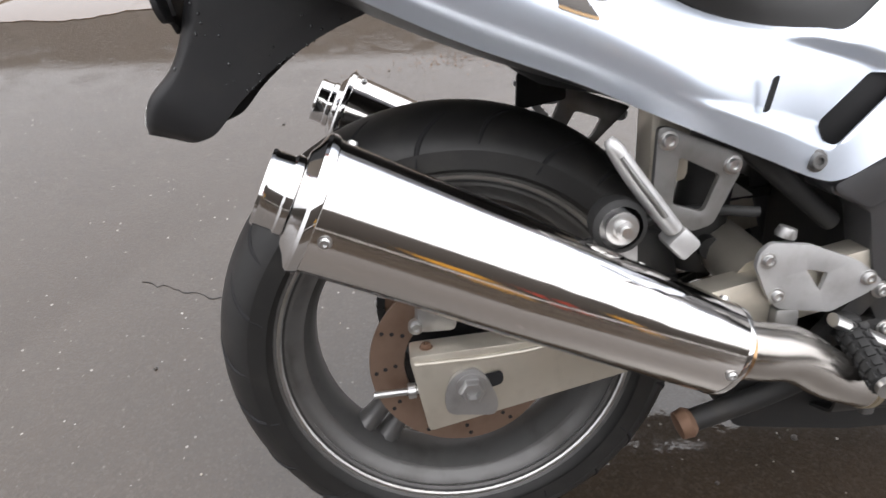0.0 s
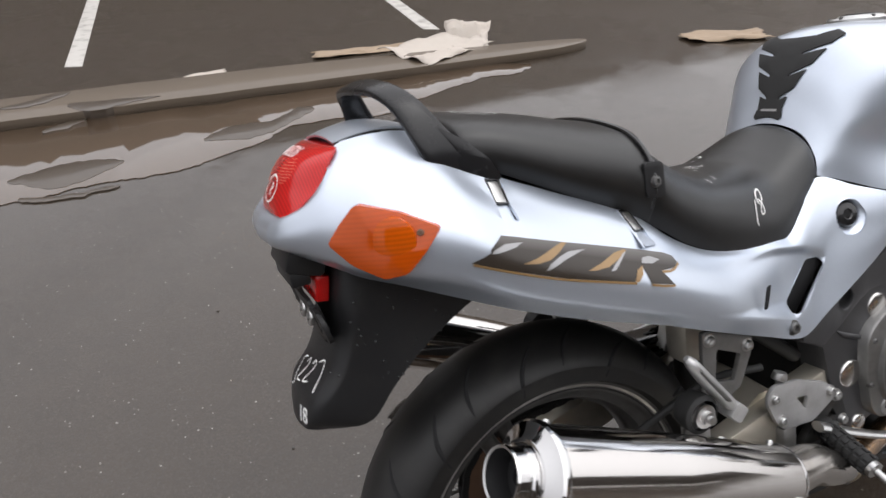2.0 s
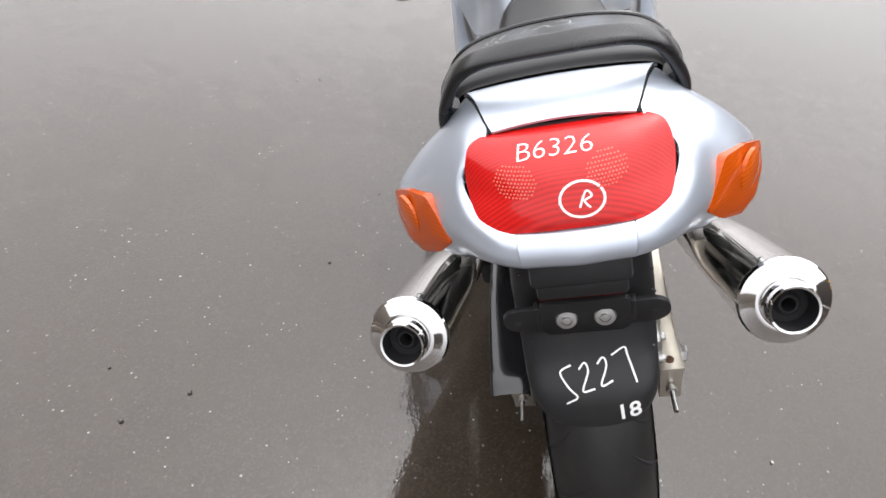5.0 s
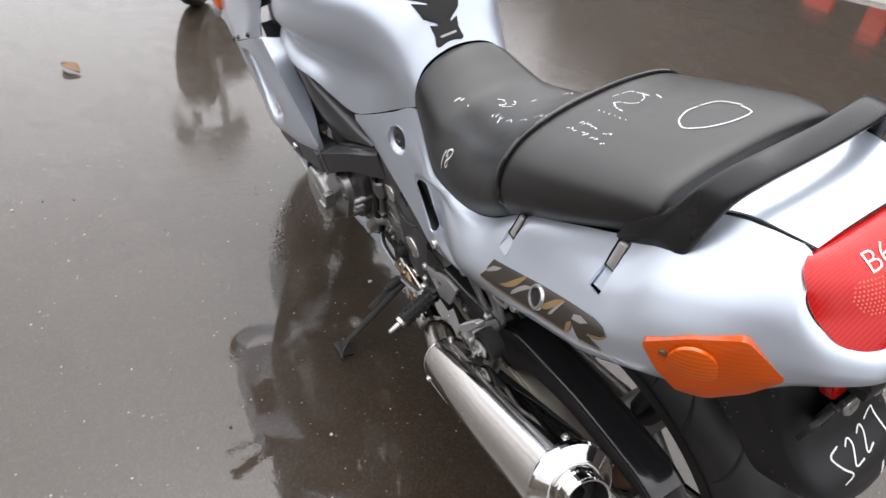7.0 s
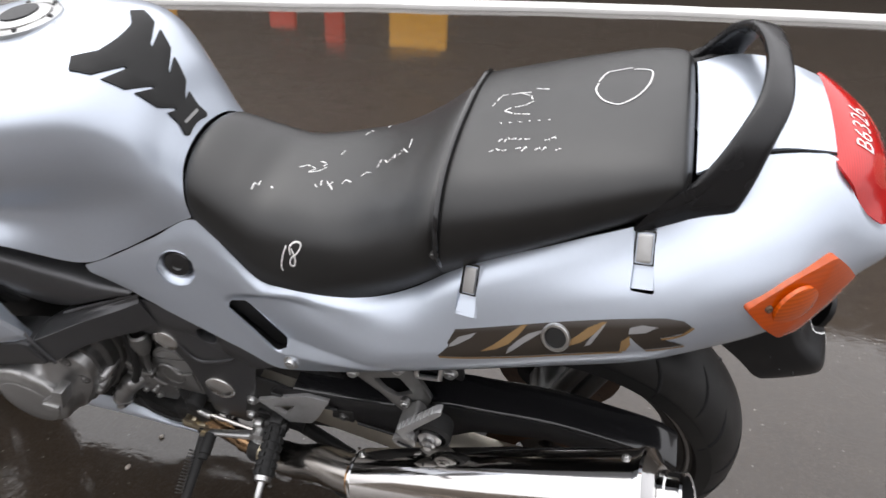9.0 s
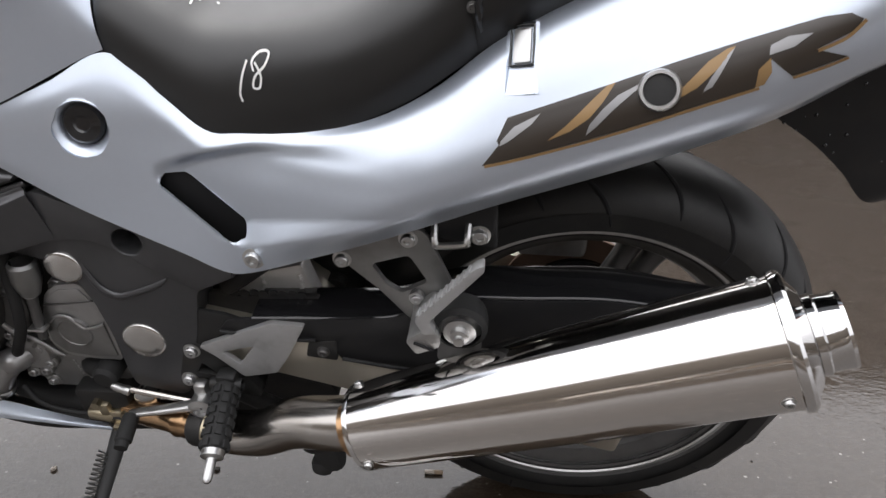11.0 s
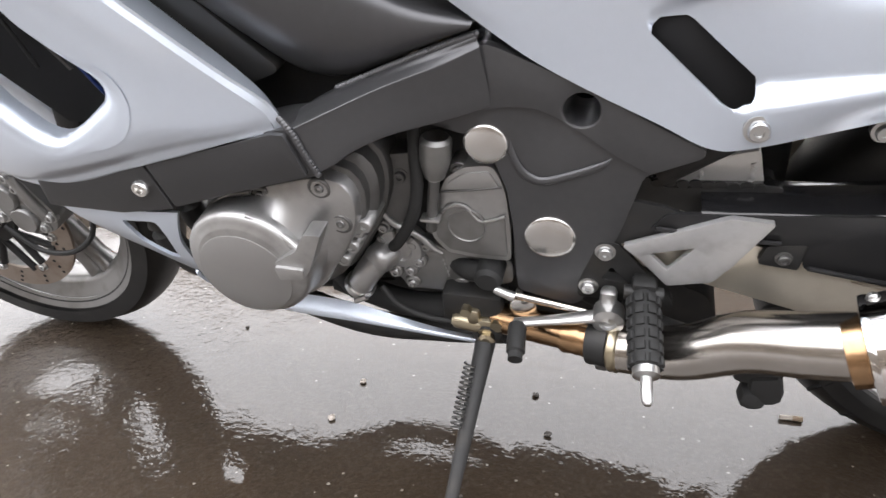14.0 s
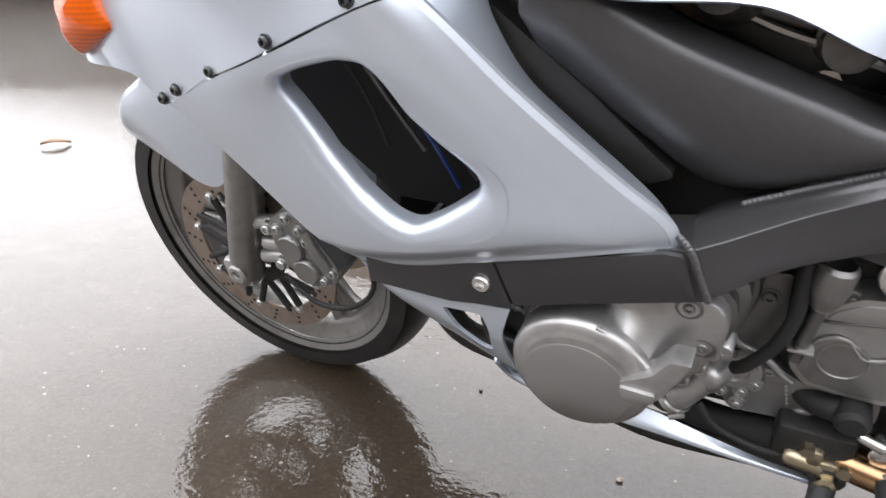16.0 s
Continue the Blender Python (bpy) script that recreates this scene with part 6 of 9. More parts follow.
panels = {}
for s in (-1, 1):
    base = link("t", skin(SIDE, 80, 20, 0.003, (), s), PAINT)
    catches = []
    for cx, cz in ((-0.077, 0.871), (0.104, 0.790 if s > 0 else 0.792)):
        hit, nr = surf_at(base, (cx, s * 0.45, cz), (0, -s, 0))
        nr = (nr + Vector((0, s * 0.12, 0))).normalized()
        hit = hit + nr * 0.0015
        ez = (Vector((0.22, 0, 1)) - nr * Vector((0.22, 0, 1)).dot(nr)).normalized()
        ey = nr * s
        m = Matrix((ey.cross(ez), ey, ez)).transposed().to_4x4()
        m.translation = hit
        cut_ = [m @ Vector(q) for q in ((-0.0105, 0, 0.022), (0.0105, 0, 0.022), (0.0115, 0, -0.014), (0.0125, 0, -0.037), (-0.0125, 0, -0.037), (-0.0115, 0, -0.014))]
        catches.append((m, rounded([(q.x, q.z) for q in cut_], 0.002, 2)))
    sp_, sn_ = surf_at(base, (0.5355, s * 0.4, 0.6885), (0, -s, 0))
    bpy.data.objects.remove(base)
    p = part("side_panel", scooped(skin(SIDE, 200, 64, 0.003, [slot, stop_hole] + [c[1] for c in catches], s), s), PAINT, bike, "silver-blue painted tail side panel", sharp=50)
    panels[s] = p
    # near-black block behind the slot: the shade in there put into colour
    part("slot_shade_block", prism([(0.495, 0.655), (0.43, 0.662), (0.36, 0.60), (0.36, 0.555), (0.41, 0.548)], min(s * 0.112, s * 0.139), max(s * 0.112, s * 0.139), 0.002), VOID, bike)
    bolt((0.372, s * 0.1735, 0.560), (0, s, 0.1), 0.009, p, BRIGHT if s > 0 else CAST_D)
    # rubber stop in a round recess
    bm = bmesh.new()
    rings = []
    e1 = Vector((1, 0, 0)) - sn_ * sn_.x
    e1.normalize()
    e2 = sn_.cross(e1) * s
    if e2.z < 0:
        e2 = -e2
    for r, dep, up_ in ((0.0320, 0.0028, 0), (0.0300, 0.0024, 0), (0.0285, 0.0012, 0), (0.0270, 0.0022, 0), (0.0215, 0.0100, 0.004), (0.0205, 0.016, 0.005)):
        rings.append([bm.verts.new(sp_ - sn_ * dep + e1 * r * math.cos(a) + e2 * (r * math.sin(a) + up_)) for a in np.linspace(0, 2 * math.pi, 36, endpoint=False)])
    for a, b in zip(rings, rings[1:]):
        for k in range(36):
            bm.faces.new((a[k], a[(k + 1) % 36], b[(k + 1) % 36], b[k]))
    part("stop_collar", bm, PAINT, p, "painted dished collar", sharp=70)
    part("knee_stop", lathe([(0.0208, -0.012), (0.0208, -0.004), (0.018, -0.001), (0.009, 0.0), (0.007, -0.002), (0, -0.002)], along(sp_ + e2 * 0.0045 - sn_ * 0.0035, sn_), 28), GLOSS, p, "black rubber plug")
    # two recessed slots with bright catches for luggage straps
    for m, _ in catches:
        # tray: side walls and a floor that rises to the outside at its lower end
        bm = bmesh.new()
        rows = []
        for z, dep, w in ((0.0225, 0.0015, 0.0108), (0.0218, 0.0045, 0.0106), (-0.014, 0.0045, 0.0116), (-0.023, 0.0034, 0.0120), (-0.0385, 0.0014, 0.0126)):
            rows.append([bm.verts.new(m @ Vector((x, -s * y, z))) for x, y in ((-w - 0.003, 0.0028), (-w, 0.0022), (-w, dep), (w, dep), (w, 0.0022), (w + 0.003, 0.0028))])
        for a, b in zip(rows, rows[1:]):
            for k in range(5):
                bm.faces.new((a[k], a[k + 1], b[k + 1], b[k]))
        c = part("strap_catch", bm, PAINT, p, "recessed luggage strap catch", sharp=30)
        rim = prism(rounded([(-0.0105, 0.0217), (0.0105, 0.0217), (0.0110, -0.0142), (-0.0110, -0.0142)], 0.002), -0.008, -0.001, 0.0006, [rounded([(-0.0090, 0.0197), (0.0090, 0.0197), (0.0092, -0.0127), (-0.0092, -0.0127)], 0.0015)])
        pl = prism(rounded([(-0.0072, 0.0178), (0.0072, 0.0178), (0.0074, -0.0115), (-0.0074, -0.0115)], 0.002), -0.008, -0.0014, 0.001)
        for b, nm, mm, lab in ((rim, "catch_rim", GLOSS, "black catch rim"), (pl, "catch_plate", BRIGHT, "bright catch plate")):
            for v in b.verts:
                v.co.y *= s
            bmesh.ops.transform(b, matrix=m, verts=b.verts[:])
            part(nm, b, mm, c, lab)
part("tail_centre", skin(CENTRE, 24, 14, 0.003), PAINT, bike, "silver-blue painted rear centre panel")
lk_, ln_ = surf_at(panels[1], (-0.003, 0.5, 0.776), (0, -1, 0))
part("seat_lock", merged(lathe([(0.0165, -0.02), (0.0165, 0.0020), (0.0150, 0.004), (0.0125, 0.004), (0.0118, 0.001)], along(lk_, ln_), 32)), BRIGHT, panels[1], "chrome-ringed seat lock")
part("lock_barrel", lathe([(0.0122, -0.02), (0.0120, 0.0018), (0.006, 0.0024), (0, 0.0022)], along(lk_, ln_), 24), ENGINE, panels[1])
part("slit", prism(rounded([(0.305, 0.650), (0.311, 0.652), (0.304, 0.618), (0.298, 0.616)], 0.003), -0.19, -0.1875, 0), VOID, panels[-1])

# tail deck behind the seat
DECK = [[(x, y * w, z + 0.006 * (1 - y * y) + dz) for y in (1, 0.6, 0.2, 0)] for x, w, z, dz in ((-0.112, 0.110, 0.938, 0.004), (-0.145, 0.101, 0.956, 0.004), (-0.178, 0.090, 0.9635, 0.004), (-0.212, 0.080, 0.9615, 0.003), (-0.237, 0.071, 0.956, 0.003))]
part("tail_deck", skin(DECK, 24, 14, 0.003, mirror_join=True), PAINT, bike, "silver-blue painted tail deck")
for s in (-1, 1):
    part("deck_seam", tube([(-0.150, s * 0.1005, 0.9575), (-0.19, s * 0.0875, 0.9645), (-0.237, s * 0.073, 0.9575)], 0.0012, 5, 6), VOID, bike)

# tail light
prof = [(-0.236, 0.957, 0.070, 0.004), (-0.250, 0.957, 0.086, 0.012), (-0.266, 0.953, 0.096, 0.021), (-0.284, 0.944, 0.1005, 0.030), (-0.297, 0.932, 0.1025, 0.036), (-0.306, 0.918, 0.1015, 0.034), (-0.313, 0.906, 0.0975, 0.026), (-0.3175, 0.8955, 0.090, 0.017), (-0.3185, 0.8885, 0.075, 0.007)]
rows = []
for x, z, w, wrap in prof:
    rows.append([(x + wrap * abs(u) ** 2.4, w * u, z - 0.002 * u * u) for u in (1, 0.93, 0.8, 0.55, 0.25, 0)])
tl = part("tail_light", skin(rows, 40, 26, 0.003, mirror_join=True), RED_LENS, bike, "red tail light with white marker writing", sharp=60)
rows2 = [[(x + 0.012 + wrap * abs(u) ** 2.4, w * u * 0.97, z - 0.004) for u in (1, 0.8, 0.5, 0)] for x, z, w, wrap in prof]
part("reflector_bowl", skin(rows2, 30, 16, 0.002, mirror_join=True), mat("reflector", (0.75, 0.7, 0.68), 0.25, 0.8, 0.05, 60), tl)
for s in (-1, 1):
    part("bulb", lathe([(0.0, 0.012), (0.006, 0.010), (0.009, 0.004), (0.009, -0.006), (0.0, -0.008)], along((-0.279, s * 0.040, 0.925), (-1, 0, 0.6)), 16), BRIGHT, tl)

# indicators
for s in (-1, 1):
    corner = [(-0.174, 0.207, 0.864), (-0.210, 0.182, 0.886), (-0.248, 0.153, 0.899), (-0.265, 0.142, 0.880), (-0.281, 0.131, 0.858), (-0.262, 0.150, 0.832), (-0.236, 0.176, 0.815), (-0.215, 0.195, 0.820), (-0.195, 0.205, 0.841)]
    line = rounded(corner, 0.006, 3)
    bm = pillow(line, 0.0055, 0.018, 8, (-0.58, 0.81, 0.0), 3.0)
    if s < 0:
        bm = mirror(bm)
    ind = part("indicator", bm, AMBER, bike, "orange rear indicator lens", sharp=60)
    # brighter ellipse laid on the opaque lens imitates the bulb reflector behind it
    bowl = [tuple(Vector((-0.2195, 0.1838, 0.857)) + Vector((0.81, 0.58, 0)) * 0.024 * math.cos(a) + Vector((0.0, 0.0, 0.0265 * math.sin(a)))) for a in np.linspace(0, 2 * math.pi, 28, endpoint=False)]
    bm = pillow([tuple(Vector(q) + Vector((-0.58, 0.81, 0)) * 0.0030) for q in bowl], 0.0036, 0.004, 6, (-0.58, 0.81, 0.0), 2.5)
    part("bulb_reflector_patch", mirror(bm) if s < 0 else bm, AMBER_IN, ind, "brighter orange patch for the bulb reflector glowing through the lens", sharp=60)
    hit_, nr_ = surf_at(ind, (-0.195, s * 0.5, 0.862), (0, -s, 0))
    bolt(hit_, nr_, 0.0032, ind, RUSTY)

# grab rail
rail = [(-0.085, 0.136, 0.900), (-0.120, 0.133, 0.922), (-0.155, 0.112, 0.968), (-0.178, 0.085, 1.003), (-0.186, 0.055, 1.010), (-0.189, 0.0, 1.012)]
rail = rail + [(x, -y, z) for x, y, z in rail[-2::-1]]
def band(stations, parent):
    """A rounded flat bar: stations of (place, wide direction, half width, half thickness), mirrored over the middle."""
    stations = stations + [((x, -y, z), (-wx, wy, -wz), a, b) for (x, y, z), (wx, wy, wz), a, b in stations[-2::-1]]
    flip = len(stations) // 2
    rows = np.array([[*p, *(np.array(w) * (-1 if i > flip else 1) * (1, 1, 1)), a, b] for i, (p, w, a, b) in enumerate(stations)])
    line = crom(rows, 6)
    bm = bmesh.new()
    rings = []
    for i, r in enumerate(line):
        t = Vector(line[min(i + 1, len(line) - 1)][:3] - line[max(i - 1, 0)][:3]).normalized()
        w = Vector(r[3:6])
        w = (w - t * w.dot(t)).normalized()
        n = t.cross(w)
        ring = []
        for k in range(20):
            c, s = math.cos(2 * math.pi * k / 20), math.sin(2 * math.pi * k / 20)
            ring.append(bm.verts.new(Vector(r[:3]) + w * r[6] * math.copysign(abs(c) ** 0.55, c) + n * r[7] * math.copysign(abs(s) ** 0.7, s)))
        rings.append(ring)
    for a, b in zip(rings, rings[1:]):
        for k in range(20):
            bm.faces.new((a[k], a[(k + 1) % 20], b[(k + 1) % 20], b[k]))
    bm.faces.new(rings[0][::-1])
    bm.faces.new(rings[-1])
    return part("grab_rail", bm, RAIL, parent, "black flat grab rail round the tail")


band([((-0.116, 0.129, 0.894), (0.87, 0, -0.49), 0.034, 0.006), ((-0.128, 0.132, 0.926), (0.93, 0, -0.37), 0.026, 0.0075), ((-0.142, 0.124, 0.957), (0.94, 0.1, -0.3), 0.021, 0.0075),
      ((-0.155, 0.106, 0.988), (0.96, 0.15, -0.1), 0.0170, 0.007), ((-0.167, 0.078, 1.006), (0.98, 0.1, 0.1), 0.0155, 0.0062), ((-0.173, 0.04, 1.012), (0.95, 0, 0.3), 0.0145, 0.0058), ((-0.175, 0, 1.013), (0.94, 0, 0.34), 0.014, 0.0058)], bike)

# the rail's feet run forward along the seat's lower edge
for s in (-1, 1):
    bm = pillow(rounded([(-0.148, 0.130, 0.922), (-0.118, 0.136, 0.904), (-0.070, 0.1415, 0.882), (-0.062, 0.143, 0.886), (-0.075, 0.143, 0.912), (-0.100, 0.138, 0.938), (-0.128, 0.132, 0.958), (-0.150, 0.126, 0.952)], 0.004, 2), 0.005, 0.02, 5, (-0.1, 0.85, 0.5))
    part("rail_foot", mirror(bm) if s < 0 else bm, RAIL, bike, "black pointed foot of the grab rail", sharp=50)

# seat
PIL = [
    [(-0.110, 0.120, 0.914), (-0.110, 0.122, 0.925), (-0.109, 0.118, 0.936), (-0.108, 0.100, 0.945), (-0.108, 0.055, 0.950), (-0.108, 0, 0.952)],
    [(-0.098, 0.132, 0.908), (-0.098, 0.136, 0.925), (-0.096, 0.130, 0.943), (-0.095, 0.108, 0.955), (-0.094, 0.058, 0.962), (-0.094, 0, 0.964)],
    [(-0.050, 0.137, 0.884), (-0.050, 0.149, 0.905), (-0.050, 0.142, 0.932), (-0.050, 0.115, 0.949), (-0.050, 0.060, 0.957), (-0.050, 0, 0.959)],
    [(0.030, 0.142, 0.840), (0.030, 0.160, 0.866), (0.030, 0.153, 0.902), (0.030, 0.120, 0.927), (0.030, 0.062, 0.939), (0.030, 0, 0.942)],
    [(0.090, 0.147, 0.810), (0.090, 0.164, 0.840), (0.090, 0.158, 0.880), (0.090, 0.124, 0.908), (0.090, 0.065, 0.921), (0.090, 0, 0.924)],
    [(0.134, 0.149, 0.784), (0.136, 0.165, 0.818), (0.138, 0.159, 0.860), (0.140, 0.124, 0.892), (0.142, 0.065, 0.906), (0.142, 0, 0.910)],
    [(0.143, 0.147, 0.778), (0.146, 0.160, 0.812), (0.149, 0.153, 0.850), (0.151, 0.120, 0.878), (0.153, 0.062, 0.890), (0.153, 0, 0.894)],
]
RID = [
    [(0.140, 0.146, 0.776), (0.144, 0.159, 0.808), (0.148, 0.152, 0.848), (0.151, 0.119, 0.877), (0.153, 0.061, 0.890), (0.153, 0, 0.893)],
    [(0.160, 0.150, 0.764), (0.160, 0.164, 0.800), (0.162, 0.156, 0.842), (0.164, 0.122, 0.871), (0.166, 0.063, 0.884), (0.166, 0, 0.888)],
    [(0.205, 0.150, 0.732), (0.205, 0.160, 0.768), (0.205, 0.151, 0.808), (0.205, 0.120, 0.838), (0.205, 0.063, 0.853), (0.205, 0, 0.857)],
    [(0.265, 0.151, 0.706), (0.265, 0.154, 0.742), (0.265, 0.144, 0.778), (0.265, 0.114, 0.803), (0.265, 0.060, 0.816), (0.265, 0, 0.819)],
    [(0.335, 0.147, 0.690), (0.335, 0.145, 0.727), (0.335, 0.132, 0.763), (0.335, 0.104, 0.785), (0.335, 0.055, 0.794), (0.335, 0, 0.796)],
    [(0.405, 0.137, 0.686), (0.405, 0.133, 0.722), (0.405, 0.119, 0.754), (0.405, 0.094, 0.776), (0.405, 0.050, 0.788), (0.405, 0, 0.791)],
    [(0.455, 0.122, 0.712), (0.455, 0.119, 0.742), (0.455, 0.107, 0.770), (0.455, 0.084, 0.791), (0.455, 0.045, 0.803), (0.455, 0, 0.807)],
    [(0.508, 0.105, 0.748), (0.508, 0.102, 0.773), (0.510, 0.091, 0.797), (0.512, 0.070, 0.815), (0.514, 0.038, 0.827), (0.515, 0, 0.831)],
    [(0.520, 0.096, 0.745), (0.522, 0.092, 0.768), (0.525, 0.080, 0.790), (0.528, 0.060, 0.806), (0.530, 0.032, 0.816), (0.531, 0, 0.819)],
]
pillion = part("passenger_seat", skin(PIL, 70, 30, 0.01, mirror_join=True), VINYL, bike, "black vinyl passenger seat with chalk marks", sharp=70)
rider = part("rider_seat", skin(RID, 90, 30, 0.01, mirror_join=True), VINYL, bike, "black vinyl rider seat with chalk marks", sharp=70)
piping = [(0.138, 0.150, 0.792), (0.1405, 0.1655, 0.822), (0.1425, 0.1595, 0.862), (0.1445, 0.1245, 0.8935), (0.1465, 0.065, 0.9075), (0.1465, 0, 0.9115)]
piping = piping + [(x, -y, z) for x, y, z in piping[-2::-1]]
part("piping", tube(piping, 0.0035, 6, 8), GLOSS, pillion, "black seam piping")
for s in (-1,):
    pd = prism(rounded([(0.128, 0.865), (0.158, 0.862), (0.158, 0.815), (0.128, 0.818)], 0.008), -0.003, 0.003, 0.001)
    for v in pd.verts:
        v.co = Vector((v.co.x - 0.002, s * (0.1655 + v.co.y - 0.10 * max(0, v.co.z - 0.845)), v.co.z))
    st_ = part("strap", pd, PLASTIC, pillion, "black strap end with a screw")
    bolt((0.141, s * 0.169, 0.838), (0, s, 0.1), 0.006, st_, CAST_D)

bolt((0.146, 0.163, 0.822), (0, 1, 0.1), 0.0035, pillion, CAST_D, "seat_button")

# tank
TANK = [
    [(0.512, 0.104, 0.756), (0.516, 0.099, 0.778), (0.520, 0.086, 0.800), (0.524, 0.066, 0.818), (0.527, 0.035, 0.829), (0.528, 0, 0.833)],
    [(0.530, 0.112, 0.750), (0.532, 0.108, 0.786), (0.536, 0.098, 0.818), (0.540, 0.077, 0.845), (0.544, 0.041, 0.862), (0.545, 0, 0.868)],
    [(0.560, 0.127, 0.737), (0.558, 0.122, 0.790), (0.560, 0.118, 0.838), (0.564, 0.100, 0.882), (0.568, 0.056, 0.908), (0.569, 0, 0.916)],
    [(0.610, 0.152, 0.716), (0.606, 0.136, 0.790), (0.604, 0.144, 0.855), (0.604, 0.132, 0.912), (0.606, 0.078, 0.950), (0.607, 0, 0.962)],
    [(0.662, 0.177, 0.706), (0.660, 0.150, 0.782), (0.658, 0.172, 0.856), (0.656, 0.158, 0.921), (0.655, 0.094, 0.962), (0.655, 0, 0.976)],
    [(0.745, 0.208, 0.750), (0.745, 0.178, 0.790), (0.745, 0.200, 0.850), (0.745, 0.184, 0.917), (0.745, 0.108, 0.958), (0.745, 0, 0.971)],
    [(0.845, 0.220, 0.757), (0.845, 0.192, 0.790), (0.845, 0.215, 0.836), (0.845, 0.198, 0.902), (0.845, 0.116, 0.943), (0.845, 0, 0.955)],
    [(0.940, 0.205, 0.772), (0.940, 0.185, 0.797), (0.940, 0.205, 0.825), (0.940, 0.184, 0.882), (0.940, 0.108, 0.918), (0.940, 0, 0.928)],
    [(1.010, 0.165, 0.785), (1.010, 0.160, 0.805), (1.012, 0.165, 0.825), (1.014, 0.148, 0.866), (1.016, 0.09, 0.892), (1.016, 0, 0.900)],
]
tank = part("fuel_tank", skin(TANK, 110, 40, 0.003, mirror_join=True), PAINT, bike, "silver-blue painted fuel tank", sharp=60)
fc = part("filler_cap", lathe([(0.052, -0.008), (0.052, 0.003), (0.049, 0.006), (0.044, 0.006), (0.043, 0.003), (0.040, 0.003), (0.039, 0.007), (0.034, 0.010), (0, 0.0115)], along((0.752, 0, 0.970), (0.1, 0, 1)), 48), BRIGHT, tank, "brushed metal filler cap with black lock")
part("lock_flap", lathe([(0.026, 0.010), (0.025, 0.0125), (0, 0.0135)], along((0.752, 0, 0.970), (0.1, 0, 1)), 32), PLASTIC, fc)
for k in range(6):
    a = 2 * math.pi * k / 6
    bolt((0.752 + 0.0465 * math.cos(a), 0.0465 * math.sin(a), 0.9765 - 0.0047 * math.cos(a)), (0.1, 0, 1), 0.003, fc, CAST_D)
# tank pad: a rubber spine of four winged blades
padm = Matrix(((0.0, 0.66, -0.75, 0.572), (-1.0, 0.0, 0.0, 0.0), (0.0, 0.75, 0.66, 0.905), (0, 0, 0, 1)))
half_pad = [(0.020, 0.066), (0.036, 0.068), (0.050, 0.076), (0.061, 0.083), (0.0795, 0.0727), (0.069, 0.0527), (0.029, 0.0350), (0.028, 0.0312), (0.066, 0.042), (0.053, 0.0153), (0.019, -0.0032), (0.0185, -0.0068),
            (0.047, 0.0053), (0.035, -0.0255), (0.013, -0.0402), (0.0125, -0.0438), (0.027, -0.0385), (0.024, -0.0586), (0.028, -0.074), (0.023, -0.078), (0.010, -0.0745)]
bm = prism(rounded([(0, 0.065)] + half_pad + [(0, -0.0735)] + [(-x, z) for x, z in half_pad[::-1]], 0.0015, 2), 0.0, 0.0022, 0.0005)
for v in bm.verts:
    v.co = Vector((v.co.x - 0.0065, v.co.z, v.co.y))
tank_pad = part("tank_pad", onto(bm, padm, tank, 0.0004), MATTE, tank, "black rubber tank pad with slit wings")
bar = onto(stroke([(-0.022, -0.062), (0.010, -0.062)], 0.004), padm, tank, 0.0032)
part("pad_mark", bar, CAST, tank_pad)

# side fairing with its large vent
vent = rounded([(1.124, 0.680), (1.120, 0.691), (1.092, 0.702), (1.052, 0.712), (1.0276, 0.711), (1.015, 0.699), (0.996, 0.668), (0.960, 0.635), (0.943, 0.619), (0.938, 0.608), (0.944, 0.597), (0.973, 0.5756), (0.998, 0.561), (1.010, 0.559), (1.028, 0.5645), (1.060, 0.587), (1.0875, 0.620), (1.108, 0.653)], 0.006, 3)
